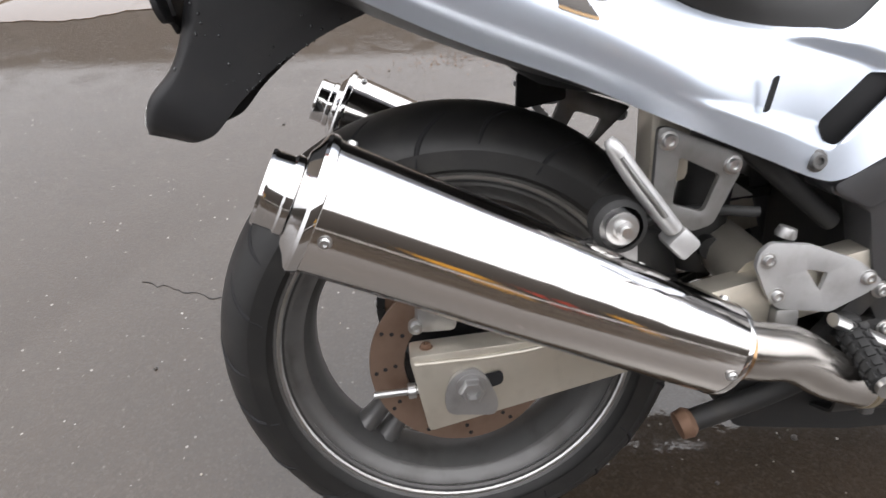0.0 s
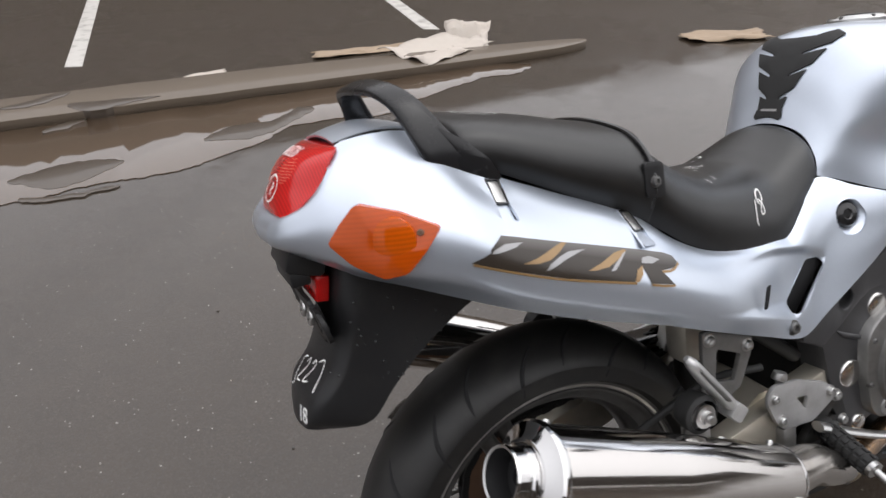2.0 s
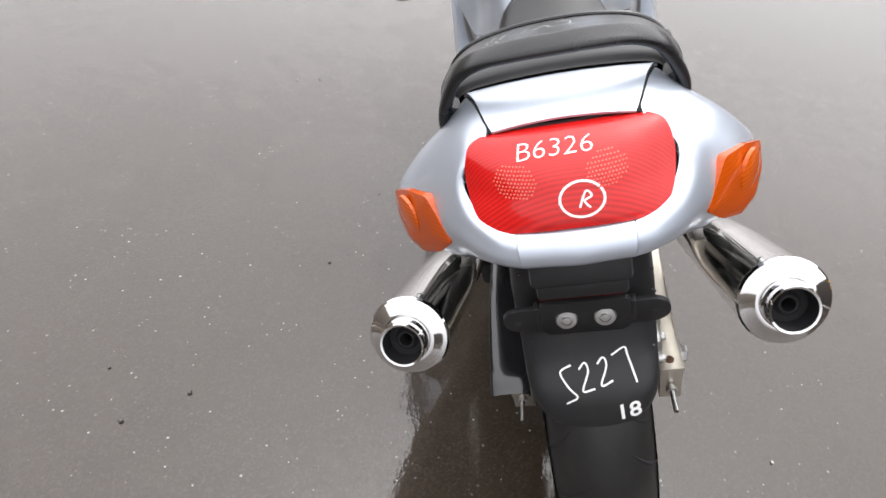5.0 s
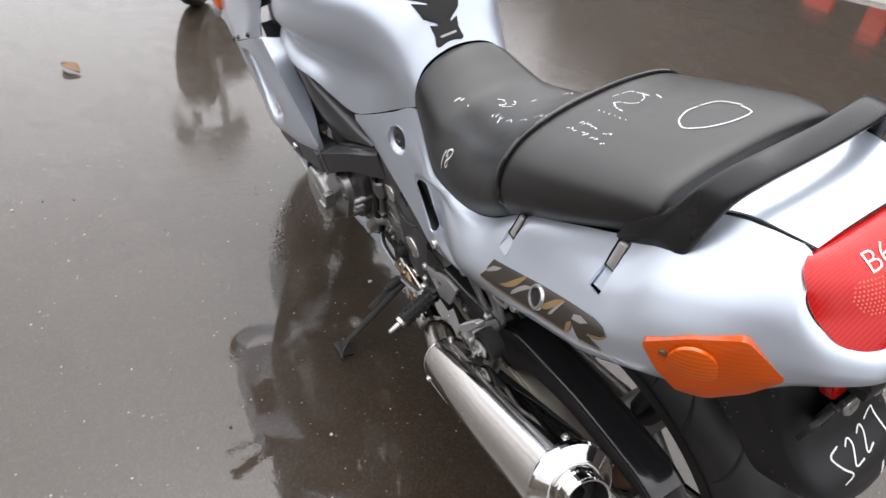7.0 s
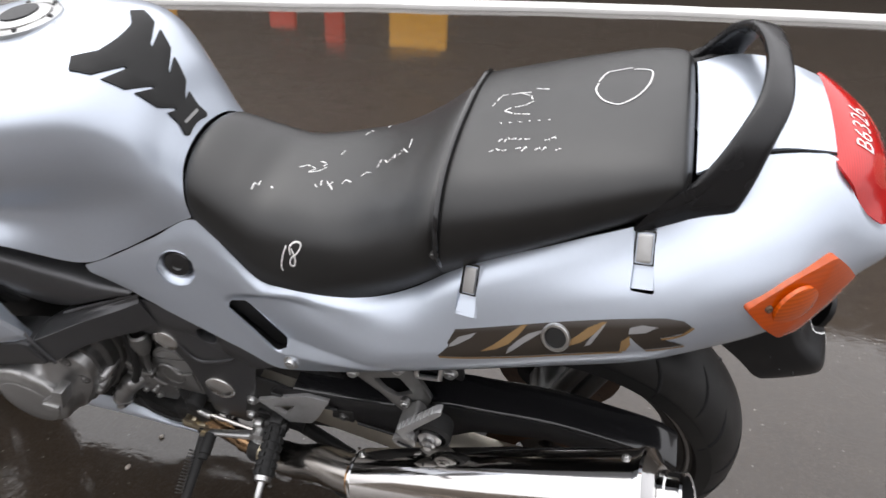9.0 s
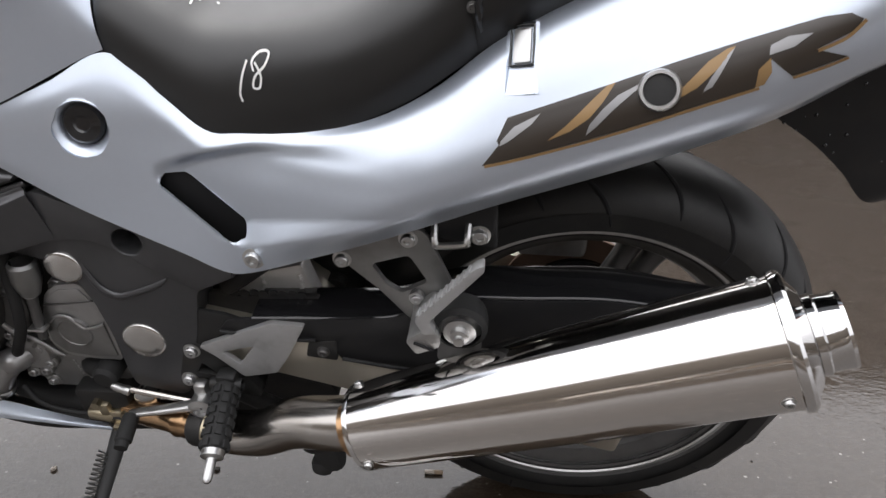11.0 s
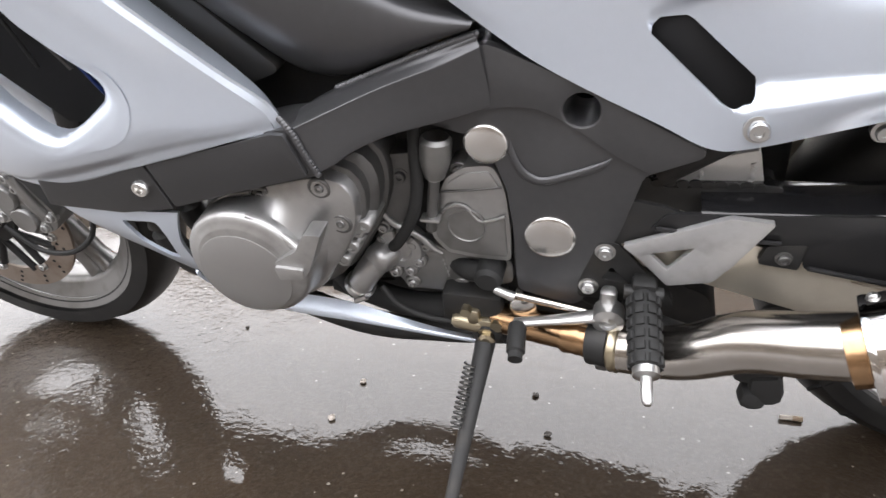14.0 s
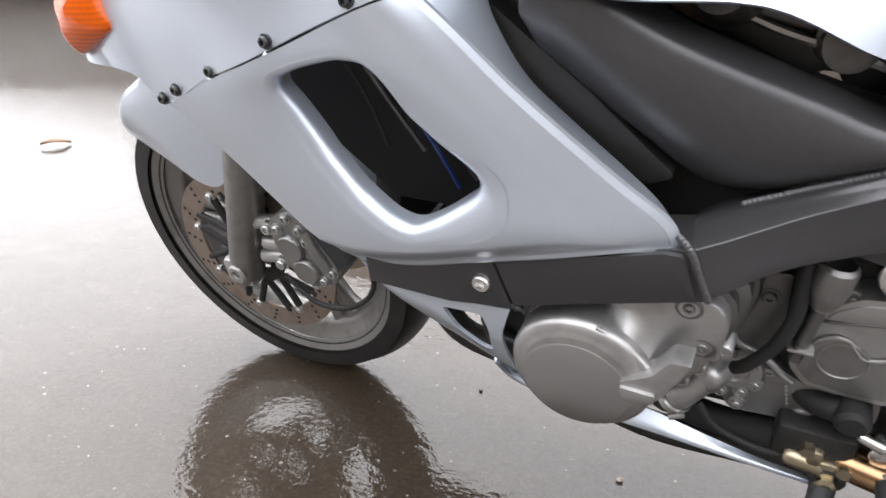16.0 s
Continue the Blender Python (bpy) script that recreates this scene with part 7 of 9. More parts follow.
# rows from the rear ridge to the front edge, each from the seam down to the lower edge
FAIR_IN = [(0.950, 0.190, 0.760), (0.9393, 0.197, 0.728), (0.915, 0.200, 0.6865), (0.880, 0.200, 0.6526), (0.8305, 0.210, 0.6188), (0.797, 0.222, 0.597), (0.782, 0.224, 0.570)]
RIDGE = [(0.985, 0.236, 0.764), (0.9537, 0.237, 0.7366), (0.911, 0.238, 0.696), (0.867, 0.238, 0.659), (0.8235, 0.237, 0.6235), (0.7858, 0.236, 0.594), (0.7775, 0.2345, 0.5686)]
FAIR = [
    [(x + 0.004, y + 0.0035, z - 0.003) for x, y, z in RIDGE[:5]] + [(0.790, 0.2395, 0.591), (0.7815, 0.237, 0.5675)],
    [(1.012, 0.252, 0.757), (0.985, 0.252, 0.728), (0.945, 0.252, 0.688), (0.902, 0.251, 0.650), (0.862, 0.250, 0.612), (0.829, 0.249, 0.578), (0.822, 0.243, 0.560)],
    [(1.045, 0.260, 0.7455), (1.030, 0.262, 0.724), (0.995, 0.259, 0.697), (0.958, 0.257, 0.662), (0.915, 0.257, 0.620), (0.888, 0.261, 0.575), (0.885, 0.248, 0.5415)],
    [(1.095, 0.263, 0.7245), (1.085, 0.263, 0.710), (1.058, 0.258, 0.685), (1.030, 0.256, 0.648), (1.000, 0.260, 0.605), (0.968, 0.266, 0.552), (0.955, 0.248, 0.520)],
    [(1.150, 0.262, 0.7025), (1.143, 0.262, 0.690), (1.128, 0.259, 0.668), (1.105, 0.258, 0.632), (1.075, 0.262, 0.592), (1.035, 0.267, 0.535), (1.015, 0.246, 0.500)],
    [(1.210, 0.255, 0.679), (1.203, 0.256, 0.667), (1.188, 0.256, 0.643), (1.165, 0.255, 0.605), (1.135, 0.256, 0.565), (1.095, 0.257, 0.515), (1.078, 0.241, 0.486)],
    [(1.286, 0.245, 0.643), (1.270, 0.245, 0.630), (1.245, 0.245, 0.609), (1.212, 0.244, 0.576), (1.176, 0.243, 0.537), (1.144, 0.241, 0.503), (1.115, 0.234, 0.484)],
]
UPPER = [
    [(0.995, 0.205, 0.860), (0.988, 0.222, 0.820), (0.986, 0.237, 0.766)],
    [(1.06, 0.225, 0.850), (1.05, 0.240, 0.800), (1.046, 0.2605, 0.7475)],
    [(1.16, 0.235, 0.825), (1.155, 0.250, 0.770), (1.151, 0.2625, 0.7045)],
    [(1.24, 0.235, 0.805), (1.230, 0.248, 0.745), (1.2115, 0.2555, 0.681)],
    [(1.31, 0.228, 0.790), (1.300, 0.240, 0.725), (1.287, 0.2455, 0.645)],
    [(1.36, 0.215, 0.780), (1.340, 0.238, 0.725), (1.320, 0.244, 0.670)],
    [(1.40, 0.200, 0.775), (1.385, 0.226, 0.730), (1.353, 0.242, 0.676)],
    [(1.45, 0.165, 0.770), (1.435, 0.190, 0.735), (1.404, 0.233, 0.680)],
    [(1.50, 0.10, 0.765), (1.49, 0.11, 0.735), (1.475, 0.15, 0.690)],
    [(1.515, 0.0, 0.760), (1.505, 0.0, 0.735), (1.49, 0.0, 0.698)],
]
LOWER = [
    [(0.925, 0.238, 0.462), (0.930, 0.240, 0.445), (0.936, 0.238, 0.420), (0.935, 0.232, 0.392), (0.930, 0.225, 0.365), (0.928, 0.215, 0.345)],
    [(0.975, 0.242, 0.462), (0.972, 0.242, 0.442), (0.970, 0.240, 0.418), (0.966, 0.233, 0.395), (0.958, 0.224, 0.372), (0.945, 0.214, 0.352)],
    [(1.030, 0.240, 0.462), (1.025, 0.240, 0.446), (1.016, 0.237, 0.428), (1.005, 0.232, 0.408), (0.992, 0.224, 0.388), (0.975, 0.213, 0.366)],
    [(1.082, 0.234, 0.463), (1.076, 0.234, 0.452), (1.066, 0.232, 0.438), (1.052, 0.227, 0.422), (1.034, 0.220, 0.404), (1.012, 0.210, 0.384)],
    [(1.110, 0.225, 0.480), (1.106, 0.225, 0.470), (1.098, 0.223, 0.458), (1.086, 0.219, 0.444), (1.070, 0.213, 0.428), (1.050, 0.204, 0.408)],
]
FAIR = [r[:6] + [tuple(0.3 * a + 0.7 * b for a, b in zip(r[5], r[6])), r[6], (r[6][0], r[6][1] - 0.014, r[6][2] - 0.001)] for r in FAIR]
lvent = rounded([(1.000, 0.447), (0.955, 0.449), (0.950, 0.43), (0.95, 0.39), (0.962, 0.392), (0.985, 0.415)], 0.006, 3)
for s in (-1, 1):
    flat_f = link("t", skin(FAIR, 70, 40, 0.004, (), s), PAINT)
    cen = Vector((1.02, 0.645))
    outer, ring_o, ring_i = [], [], []
    vp = np.array(vent + vent[:1])
    run = np.concatenate([[0], np.cumsum(np.linalg.norm(np.diff(vp, axis=0), axis=1))])
    even = np.linspace(0, run[-1], 72, endpoint=False)
    loop_v = np.stack([np.interp(even, run, vp[:, 0]), np.interp(even, run, vp[:, 1])], 1)
    tang = np.roll(loop_v, -3, 0) - np.roll(loop_v, 3, 0)
    nor = np.stack([tang[:, 1], -tang[:, 0]], 1)
    nor /= np.linalg.norm(nor, axis=1, keepdims=True)
    nor *= np.sign(((loop_v - np.array(cen)) * nor).sum(1, keepdims=True))
    far = np.linalg.norm(loop_v - np.array((0.944, 0.592)), axis=1)
    wide = 0.008 + 0.011 * np.maximum(0, nor @ np.array((0.6, -0.8))) + 0.026 * np.maximum(0, 1 - far / 0.055)
    for _ in range(6):
        wide = (np.roll(wide, 1) + 2 * wide + np.roll(wide, -1)) / 4
        nor = (np.roll(nor, 1, 0) + 2 * nor + np.roll(nor, -1, 0)) / 4
    for b, n, w in zip(loop_v, nor, wide):
        n = n / np.linalg.norm(n)
        q = b + n * w
        outer.append((float(q[0]), float(q[1])))
        hit, nr = surf_at(flat_f, (q[0], s * 0.5, q[1]), (0, -s, 0))
        ring_o.append(hit + Vector((0, s * 0.0002, 0)))
        ring_i.append(Vector((b[0], hit.y - s * (0.010 + 0.25 * w), b[1])))
    bpy.data.objects.remove(flat_f)
    f = part("side_fairing", merged(skin([FAIR_IN, RIDGE], 6, 50, 0.003, (), s), skin([RIDGE, FAIR[0][:6] + [FAIR[0][7]]], 4, 50, 0.003, (), s), skin(FAIR, 110, 60, 0.004, [outer], s)), PAINT, bike, "silver-blue painted side fairing with a large vent", sharp=24)
    bm = bmesh.new()
    loops = [[bm.verts.new(o + (o - i_) * 0.2 - Vector((0, s * 0.003, 0))) for o, i_ in zip(ring_o, ring_i)]]
    # the lip rolls in on a quarter round
    for u in (0.0, 0.14, 0.30, 0.48, 0.66, 0.82, 0.94, 1.0):
        loops.append([bm.verts.new(o.lerp(i_, u) + Vector((0, (o.y - i_.y) * (u - 1 + math.sqrt(1 - u * u)), 0))) for o, i_ in zip(ring_o, ring_i)])
    loops.append([bm.verts.new(i_ - Vector((0, s * 0.012, 0))) for i_ in ring_i])
    for a, b in zip(loops, loops[1:]):
        for k in range(len(a)):
            j = (k + 1) % len(a)
            bm.faces.new((a[k], a[j], b[j], b[k]))
    part("vent_lip", bm, PAINT, f, "turned-in vent lip", sharp=60)
    # added near-black sheet stands in for the shade behind the vent
    part("vent_shade_sheet", prism([(1.21, 0.70), (1.10, 0.745), (0.99, 0.765), (0.84, 0.64), (0.84, 0.58), (0.98, 0.53), (1.07, 0.53), (1.16, 0.61)], min(s * 0.172, s * 0.182), max(s * 0.172, s * 0.182), 0.002), VOID, f)
    part("upper_cowl", skin(UPPER, 80, 16, 0.004, (), s), PAINT, bike, "silver-blue painted nose fairing", sharp=50)
    part("lower_cowl", skin(LOWER, 60, 40, 0.004, [lvent], s), PAINT, bike, "silver-blue painted lower cowl with a small vent", sharp=50)
    ind = pillow([tuple(q) for q in rounded3([(1.416, s * 0.214, 0.765), (1.352, s * 0.233, 0.768), (1.345, s * 0.2425, 0.740), (1.333, s * 0.2455, 0.717), (1.366, s * 0.2435, 0.700), (1.400, s * 0.2405, 0.684), (1.430, s * 0.222, 0.693), (1.440, s * 0.212, 0.718), (1.436, s * 0.208, 0.745)], 2)], 0.020, 0.01, 7, (0.5, s, -0.05))
    part("front_indicator", ind, AMBER_IN, bike, "orange front indicator lens", sharp=60)
    for q in ((1.2628, 0.2495, 0.663), (1.1981, 0.257, 0.691), (1.1149, 0.2635, 0.7265), (1.0313, 0.2555, 0.7603), (1.290, 0.2465, 0.6497)):
        bolt((q[0], s * q[1], q[2]), (0.1, s, 0.15), 0.0050, f, GLOSS, "fairing_screw")
    part("inner_panel", skin([[(0.985, 0.205, 0.855), (0.98, 0.16, 0.85), (0.975, 0.12, 0.83)], [(1.05, 0.215, 0.80), (1.06, 0.16, 0.80), (1.06, 0.11, 0.80)], [(1.16, 0.225, 0.815), (1.18, 0.16, 0.80), (1.19, 0.10, 0.80)], [(1.30, 0.215, 0.785), (1.32, 0.15, 0.78), (1.33, 0.08, 0.78)]], 24, 12, 0.003, (), s), FRAME, bike, "dark grey inner fairing panel")
    bolt((1.10, s * 0.175, 0.808), (0, 0, 1), 0.011, bike, BRIGHT)
    part("inner_duct", prism(rounded([(0.79, 0.605), (0.86, 0.67), (0.95, 0.745), (1.00, 0.76), (1.0, 0.72), (0.90, 0.64), (0.84, 0.585)], 0.01), min(s * 0.16, s * 0.19), max(s * 0.16, s * 0.19), 0.004), ENGINE, bike)
for pts, m in (([(1.04, 0.20, 0.71), (1.02, 0.205, 0.65), (1.00, 0.20, 0.60), (0.99, 0.19, 0.56)], WIRE_B), ([(1.01, 0.20, 0.70), (0.99, 0.21, 0.64), (0.965, 0.20, 0.58)], CAST_D), ([(1.07, 0.195, 0.68), (1.04, 0.20, 0.64), (1.02, 0.195, 0.60)], CAST_D), ([(1.10, 0.195, 0.70), (1.07, 0.20, 0.65), (1.06, 0.195, 0.60)], MATTE)):
    part("cable", tube(pts, 0.0022, 6, 8), m, bike, "thin cable behind the fairing vent")
# radiator behind the vents
rad = part("radiator", box((1.09, 0, 0.56), (0.035, 0.32, 0.26), 0.006, pose(0, 0, 0, 0, -12, 0)), ENGINE, bike, "black radiator")
# belly lip along the bottom of the engine
for s in (-1, 1):
    rows = []
    for x, y, z, w in ((0.622, 0.157, 0.229, 0.001), (0.68, 0.158, 0.233, 0.004), (0.74, 0.159, 0.238, 0.010), (0.80, 0.160, 0.243, 0.017), (0.85, 0.162, 0.247, 0.018), (0.90, 0.170, 0.262, 0.014), (0.945, 0.190, 0.300, 0.010), (0.962, 0.206, 0.340, 0.008)):
        rows.append([(x, s * (y - 0.006 - w * 0.5), z + w), (x, s * y, z + 0.003), (x + 0.001, s * (y + 0.0005), z - 0.003), (x, s * (y - 0.012), z - 0.008)])
    part("belly_lip", skin(rows, 40, 14, 0.004), PAINT, bike, "silver-blue painted belly lip")
# unseen dark sheet and block, added to shape the underside's reflection in the ground
tray = []
for x, z in ((0.46, 0.056), (0.56, 0.056), (0.72, 0.058), (0.88, 0.062), (1.00, 0.066), (1.10, 0.066), (1.20, 0.060), (1.225, 0.060)):
    q = min(1, max(0, (x - 1.02) / 0.12))
    e = 1 - min(1, max(0, (x - 0.84) / 0.08))
    tray.append([(x, -0.152, z + 0.190), (x, -0.148, z + 0.170), (x, -0.128, z + 0.160), (x, -0.07 - 0.03 * q, z + 0.142 + 0.010 * q), (x, -0.085 * q, z + 0.128 + 0.03 * q), (x, 0.06 - 0.14 * q - 0.035 * e, z + 0.136 + 0.035 * q - 0.01 * e), (x, 0.115 - 0.19 * q - 0.08 * e, z + 0.165 + 0.025 * q - 0.035 * e), (x, 0.130 - 0.20 * q - 0.09 * e, z + 0.200 - 0.05 * e)])
part("belly_occluder", skin(tray, 40, 14, 0.004), ENGINE, bike, "unseen black sheet added below the engine to darken the ground reflection")
part("rear_occluder", prism(rounded([(0.34, 0.215), (0.36, 0.185), (0.52, 0.165), (0.62, 0.165), (0.64, 0.26), (0.44, 0.29), (0.36, 0.26)], 0.012), -0.105, 0.06, 0.012), ENGINE, bike, "unseen black block added behind the engine to darken the ground reflection")
# carburettors between frame and tank
cb = part("carburettor", merged(box((0.74, 0.115, 0.72), (0.10, 0.06, 0.06), 0.012, pose(0, 0, 0, 0, -25, 0)), lathe([(0.026, -0.03), (0.028, 0.0), (0.022, 0.02), (0, 0.024)], along((0.775, 0.14, 0.74), (0.2, 1, 0.5)), 24), lathe([(0.020, 0), (0.020, 0.035), (0.012, 0.04), (0, 0.04)], along((0.70, 0.13, 0.705), (-0.3, 1, 0.2)), 20), box((0.70, 0.15, 0.72), (0.03, 0.02, 0.02), 0.004)), CAST_D, bike, "grey carburettor under the tank")
part("float_bowl", prism(rounded([(0.770, 0.682), (0.757, 0.702), (0.728, 0.696), (0.714, 0.684), (0.716, 0.655), (0.745, 0.655)], 0.005), 0.085, 0.128, 0.004), CAST_M, cb, "grey cast carburettor body")
for line in ([(0.788, 0.124, 0.714), (0.775, 0.127, 0.698), (0.762, 0.129, 0.683)], [(0.778, 0.124, 0.716), (0.766, 0.127, 0.700), (0.752, 0.129, 0.686)], [(0.767, 0.130, 0.682), (0.754, 0.131, 0.684), (0.746, 0.131, 0.676), (0.742, 0.131, 0.662)], [(0.760, 0.124, 0.712), (0.745, 0.126, 0.702), (0.735, 0.127, 0.695)]):
    part("casting_rib", tube(line, 0.0042, 5, 8), CAST_M, cb)
for q in ((0.7365, 0.681, 0.0062), (0.7222, 0.680, 0.0052), (0.738, 0.668, 0.0045)):
    part("bore", lathe([(q[2], -0.002), (q[2], 0.0012), (q[2] - 0.001, 0.0012), (q[2] - 0.0015, 0.0004), (0, 0.0004)], along((q[0], 0.1285, q[1]), (0, 1, 0.1)), 20), VOID, cb)
part("hose_clip", tube([(0.708, 0.13, 0.699), (0.7135, 0.13, 0.694), (0.701, 0.13, 0.688), (0.7055, 0.13, 0.680), (0.713, 0.13, 0.683)], 0.0028, 3, 6), BRIGHT, cb, "bright hose clip")
part("intake_pipe", tube([(0.82, 0.085, 0.745), (0.80, 0.10, 0.715), (0.785, 0.11, 0.690)], 0.021, 5, 18), RUSTY, cb, "brown rubber intake stub")
part("cable_end", merged(tube([(0.7036, 0.146, 0.6665), (0.6850, 0.149, 0.6590)], 0.0052, 3, 10), tube([(0.6850, 0.149, 0.6590), (0.6760, 0.150, 0.6550)], 0.0032, 3, 8)), CHROME, cb, "bright cable end")
part("throttle_cable", tube([(0.80, 0.13, 0.735), (0.74, 0.15, 0.715), (0.69, 0.15, 0.70), (0.66, 0.14, 0.685)], 0.004, 5, 8), BRIGHT, cb)
# added near-black blocks fill the hollows under tank and seat with dark
part("tank_hollow_block", box((0.72, 0, 0.76), (0.34, 0.22, 0.12), 0.03), VOID, bike, "near-black block for the shaded hollow under the tank")
part("seat_hollow_block", merged(box((0.30, 0, 0.66), (0.44, 0.20, 0.12), 0.03, pose(0, 0, 0, 0, 12, 0)), box((0.0, 0, 0.79), (0.30, 0.20, 0.10), 0.03, pose(0, 0, 0, 0, 26, 0))), VOID, bike, "near-black blocks for the shaded hollow under the seat")
under = [[(-0.235, 0.105, 0.808), (-0.24, 0.06, 0.800), (-0.242, 0, 0.798)], [(-0.12, 0.165, 0.752), (-0.12, 0.09, 0.742), (-0.12, 0, 0.738)], [(0.0, 0.182, 0.698), (0.0, 0.10, 0.688), (0.0, 0, 0.686)], [(0.12, 0.182, 0.652), (0.12, 0.1, 0.645), (0.12, 0, 0.645)], [(0.25, 0.175, 0.596), (0.25, 0.1, 0.60), (0.25, 0, 0.60)]]
part("inner_fender", skin(under, 30, 14, 0.004, mirror_join=True), PLASTIC, bike, "black inner fender below the tail")
part("shock_linkage", merged(tube([(0.36, 0.0, 0.62), (0.34, 0.0, 0.50), (0.33, 0, 0.38)], 0.035, 5, 16), tube([(0.33, -0.05, 0.42), (0.33, 0.05, 0.42)], 0.015, 3, 10)), ENGINE, bike, "black rear shock absorber")
part("battery_guard", merged(box((0.235, -0.10, 0.575), (0.05, 0.05, 0.09), 0.012)), SWING, bike, "pale bracket behind the footrest plate")

# rear mudguard and plate bracket
GUARD = [
    [(-0.075, 0.072, 0.728), (-0.10, 0.078, 0.748), (-0.14, 0.080, 0.770), (-0.20, 0.080, 0.792), (-0.245, 0.078, 0.806), (-0.261, 0.055, 0.808), (-0.264, 0, 0.809)],
    [(-0.125, 0.078, 0.708), (-0.16, 0.081, 0.720), (-0.20, 0.082, 0.735), (-0.240, 0.082, 0.748), (-0.258, 0.078, 0.758), (-0.271, 0.055, 0.764), (-0.275, 0, 0.766)],
    [(-0.180, 0.081, 0.678), (-0.205, 0.082, 0.688), (-0.230, 0.082, 0.698), (-0.258, 0.081, 0.708), (-0.270, 0.077, 0.714), (-0.281, 0.055, 0.720), (-0.285, 0, 0.722)],
    [(-0.225, 0.082, 0.642), (-0.242, 0.082, 0.650), (-0.262, 0.081, 0.660), (-0.282, 0.079, 0.669), (-0.290, 0.075, 0.675), (-0.299, 0.055, 0.679), (-0.303, 0, 0.681)],
    [(-0.255, 0.080, 0.610), (-0.268, 0.080, 0.618), (-0.285, 0.079, 0.628), (-0.303, 0.077, 0.638), (-0.318, 0.072, 0.645), (-0.328, 0.053, 0.648), (-0.333, 0, 0.650)],
    [(-0.275, 0.072, 0.600), (-0.285, 0.072, 0.604), (-0.299, 0.071, 0.610), (-0.315, 0.069, 0.617), (-0.329, 0.064, 0.622), (-0.338, 0.048, 0.624), (-0.343, 0, 0.622)],
    [(-0.290, 0.058, 0.596), (-0.298, 0.058, 0.598), (-0.309, 0.057, 0.601), (-0.322, 0.055, 0.604), (-0.334, 0.051, 0.606), (-0.342, 0.038, 0.606), (-0.346, 0, 0.604)],
]
guard = part("rear_mudguard", skin(GUARD, 50, 30, 0.004, mirror_join=True), PLASTIC, bike, "black plastic rear mudguard with white marker writing", sharp=60)
part("plate_lamp", merged(box((-0.294, 0, 0.823), (0.05, 0.105, 0.034), 0.006, pose(0, 0, 0, 0, 20, 0)), box((-0.305, 0, 0.803), (0.026, 0.095, 0.020), 0.004)), PLASTIC, bike, "black number plate lamp housing")
m = Matrix.Translation((-0.295, 0, 0.745)) @ pose(0, 0, 0, 0, -12, 0)
bm = prism(rounded([(-0.080, 0.022), (-0.050, 0.022), (-0.046, 0.030), (0.046, 0.030), (0.050, 0.022), (0.080, 0.022), (0.092, 0.010), (0.092, -0.010), (0.080, -0.022), (0.050, -0.022), (0.044, -0.034), (-0.044, -0.034), (-0.050, -0.022), (-0.080, -0.022), (-0.092, -0.010), (-0.092, 0.010)], 0.008), -0.003, 0.003, 0.001)
bmesh.ops.transform(bm, matrix=m @ pose(0, 0, 0, 0, 0, 90), verts=bm.verts[:])
pbk = part("plate_bracket", bm, PLASTIC, bike, "black number plate bracket")
for s in (-1, 1):
    part("bracket_bolt", lathe([(0.0115, 0), (0.0125, 0.002), (0.011, 0.0045), (0.0065, 0.005), (0.006, 0.003), (0.0045, 0.003), (0.0045, 0.006), (0, 0.0065)], along((-0.298, s * 0.0212, 0.744), (-1, 0, 0.2)), 24), BRIGHT, pbk, "bright plate bolt")
    part("bracket_hole", lathe([(0.004, 0), (0.0, 0.0003)], along((-0.2985, s * 0.076, 0.744), (-1, 0, 0.2)), 12), VOID, pbk)
    part("bracket_tab", box((-0.294, s * 0.052, 0.749), (0.012, 0.006, 0.04), 0.002, pose(0, 0, 0, 0, -12, 0)), PLASTIC, pbk)
part("red_reflector", box((-0.281, 0.002, 0.783), (0.018, 0.094, 0.034), 0.003, pose(0, 0, 0, 0, 12, 0)), RED_LENS, bike, "small red reflector")

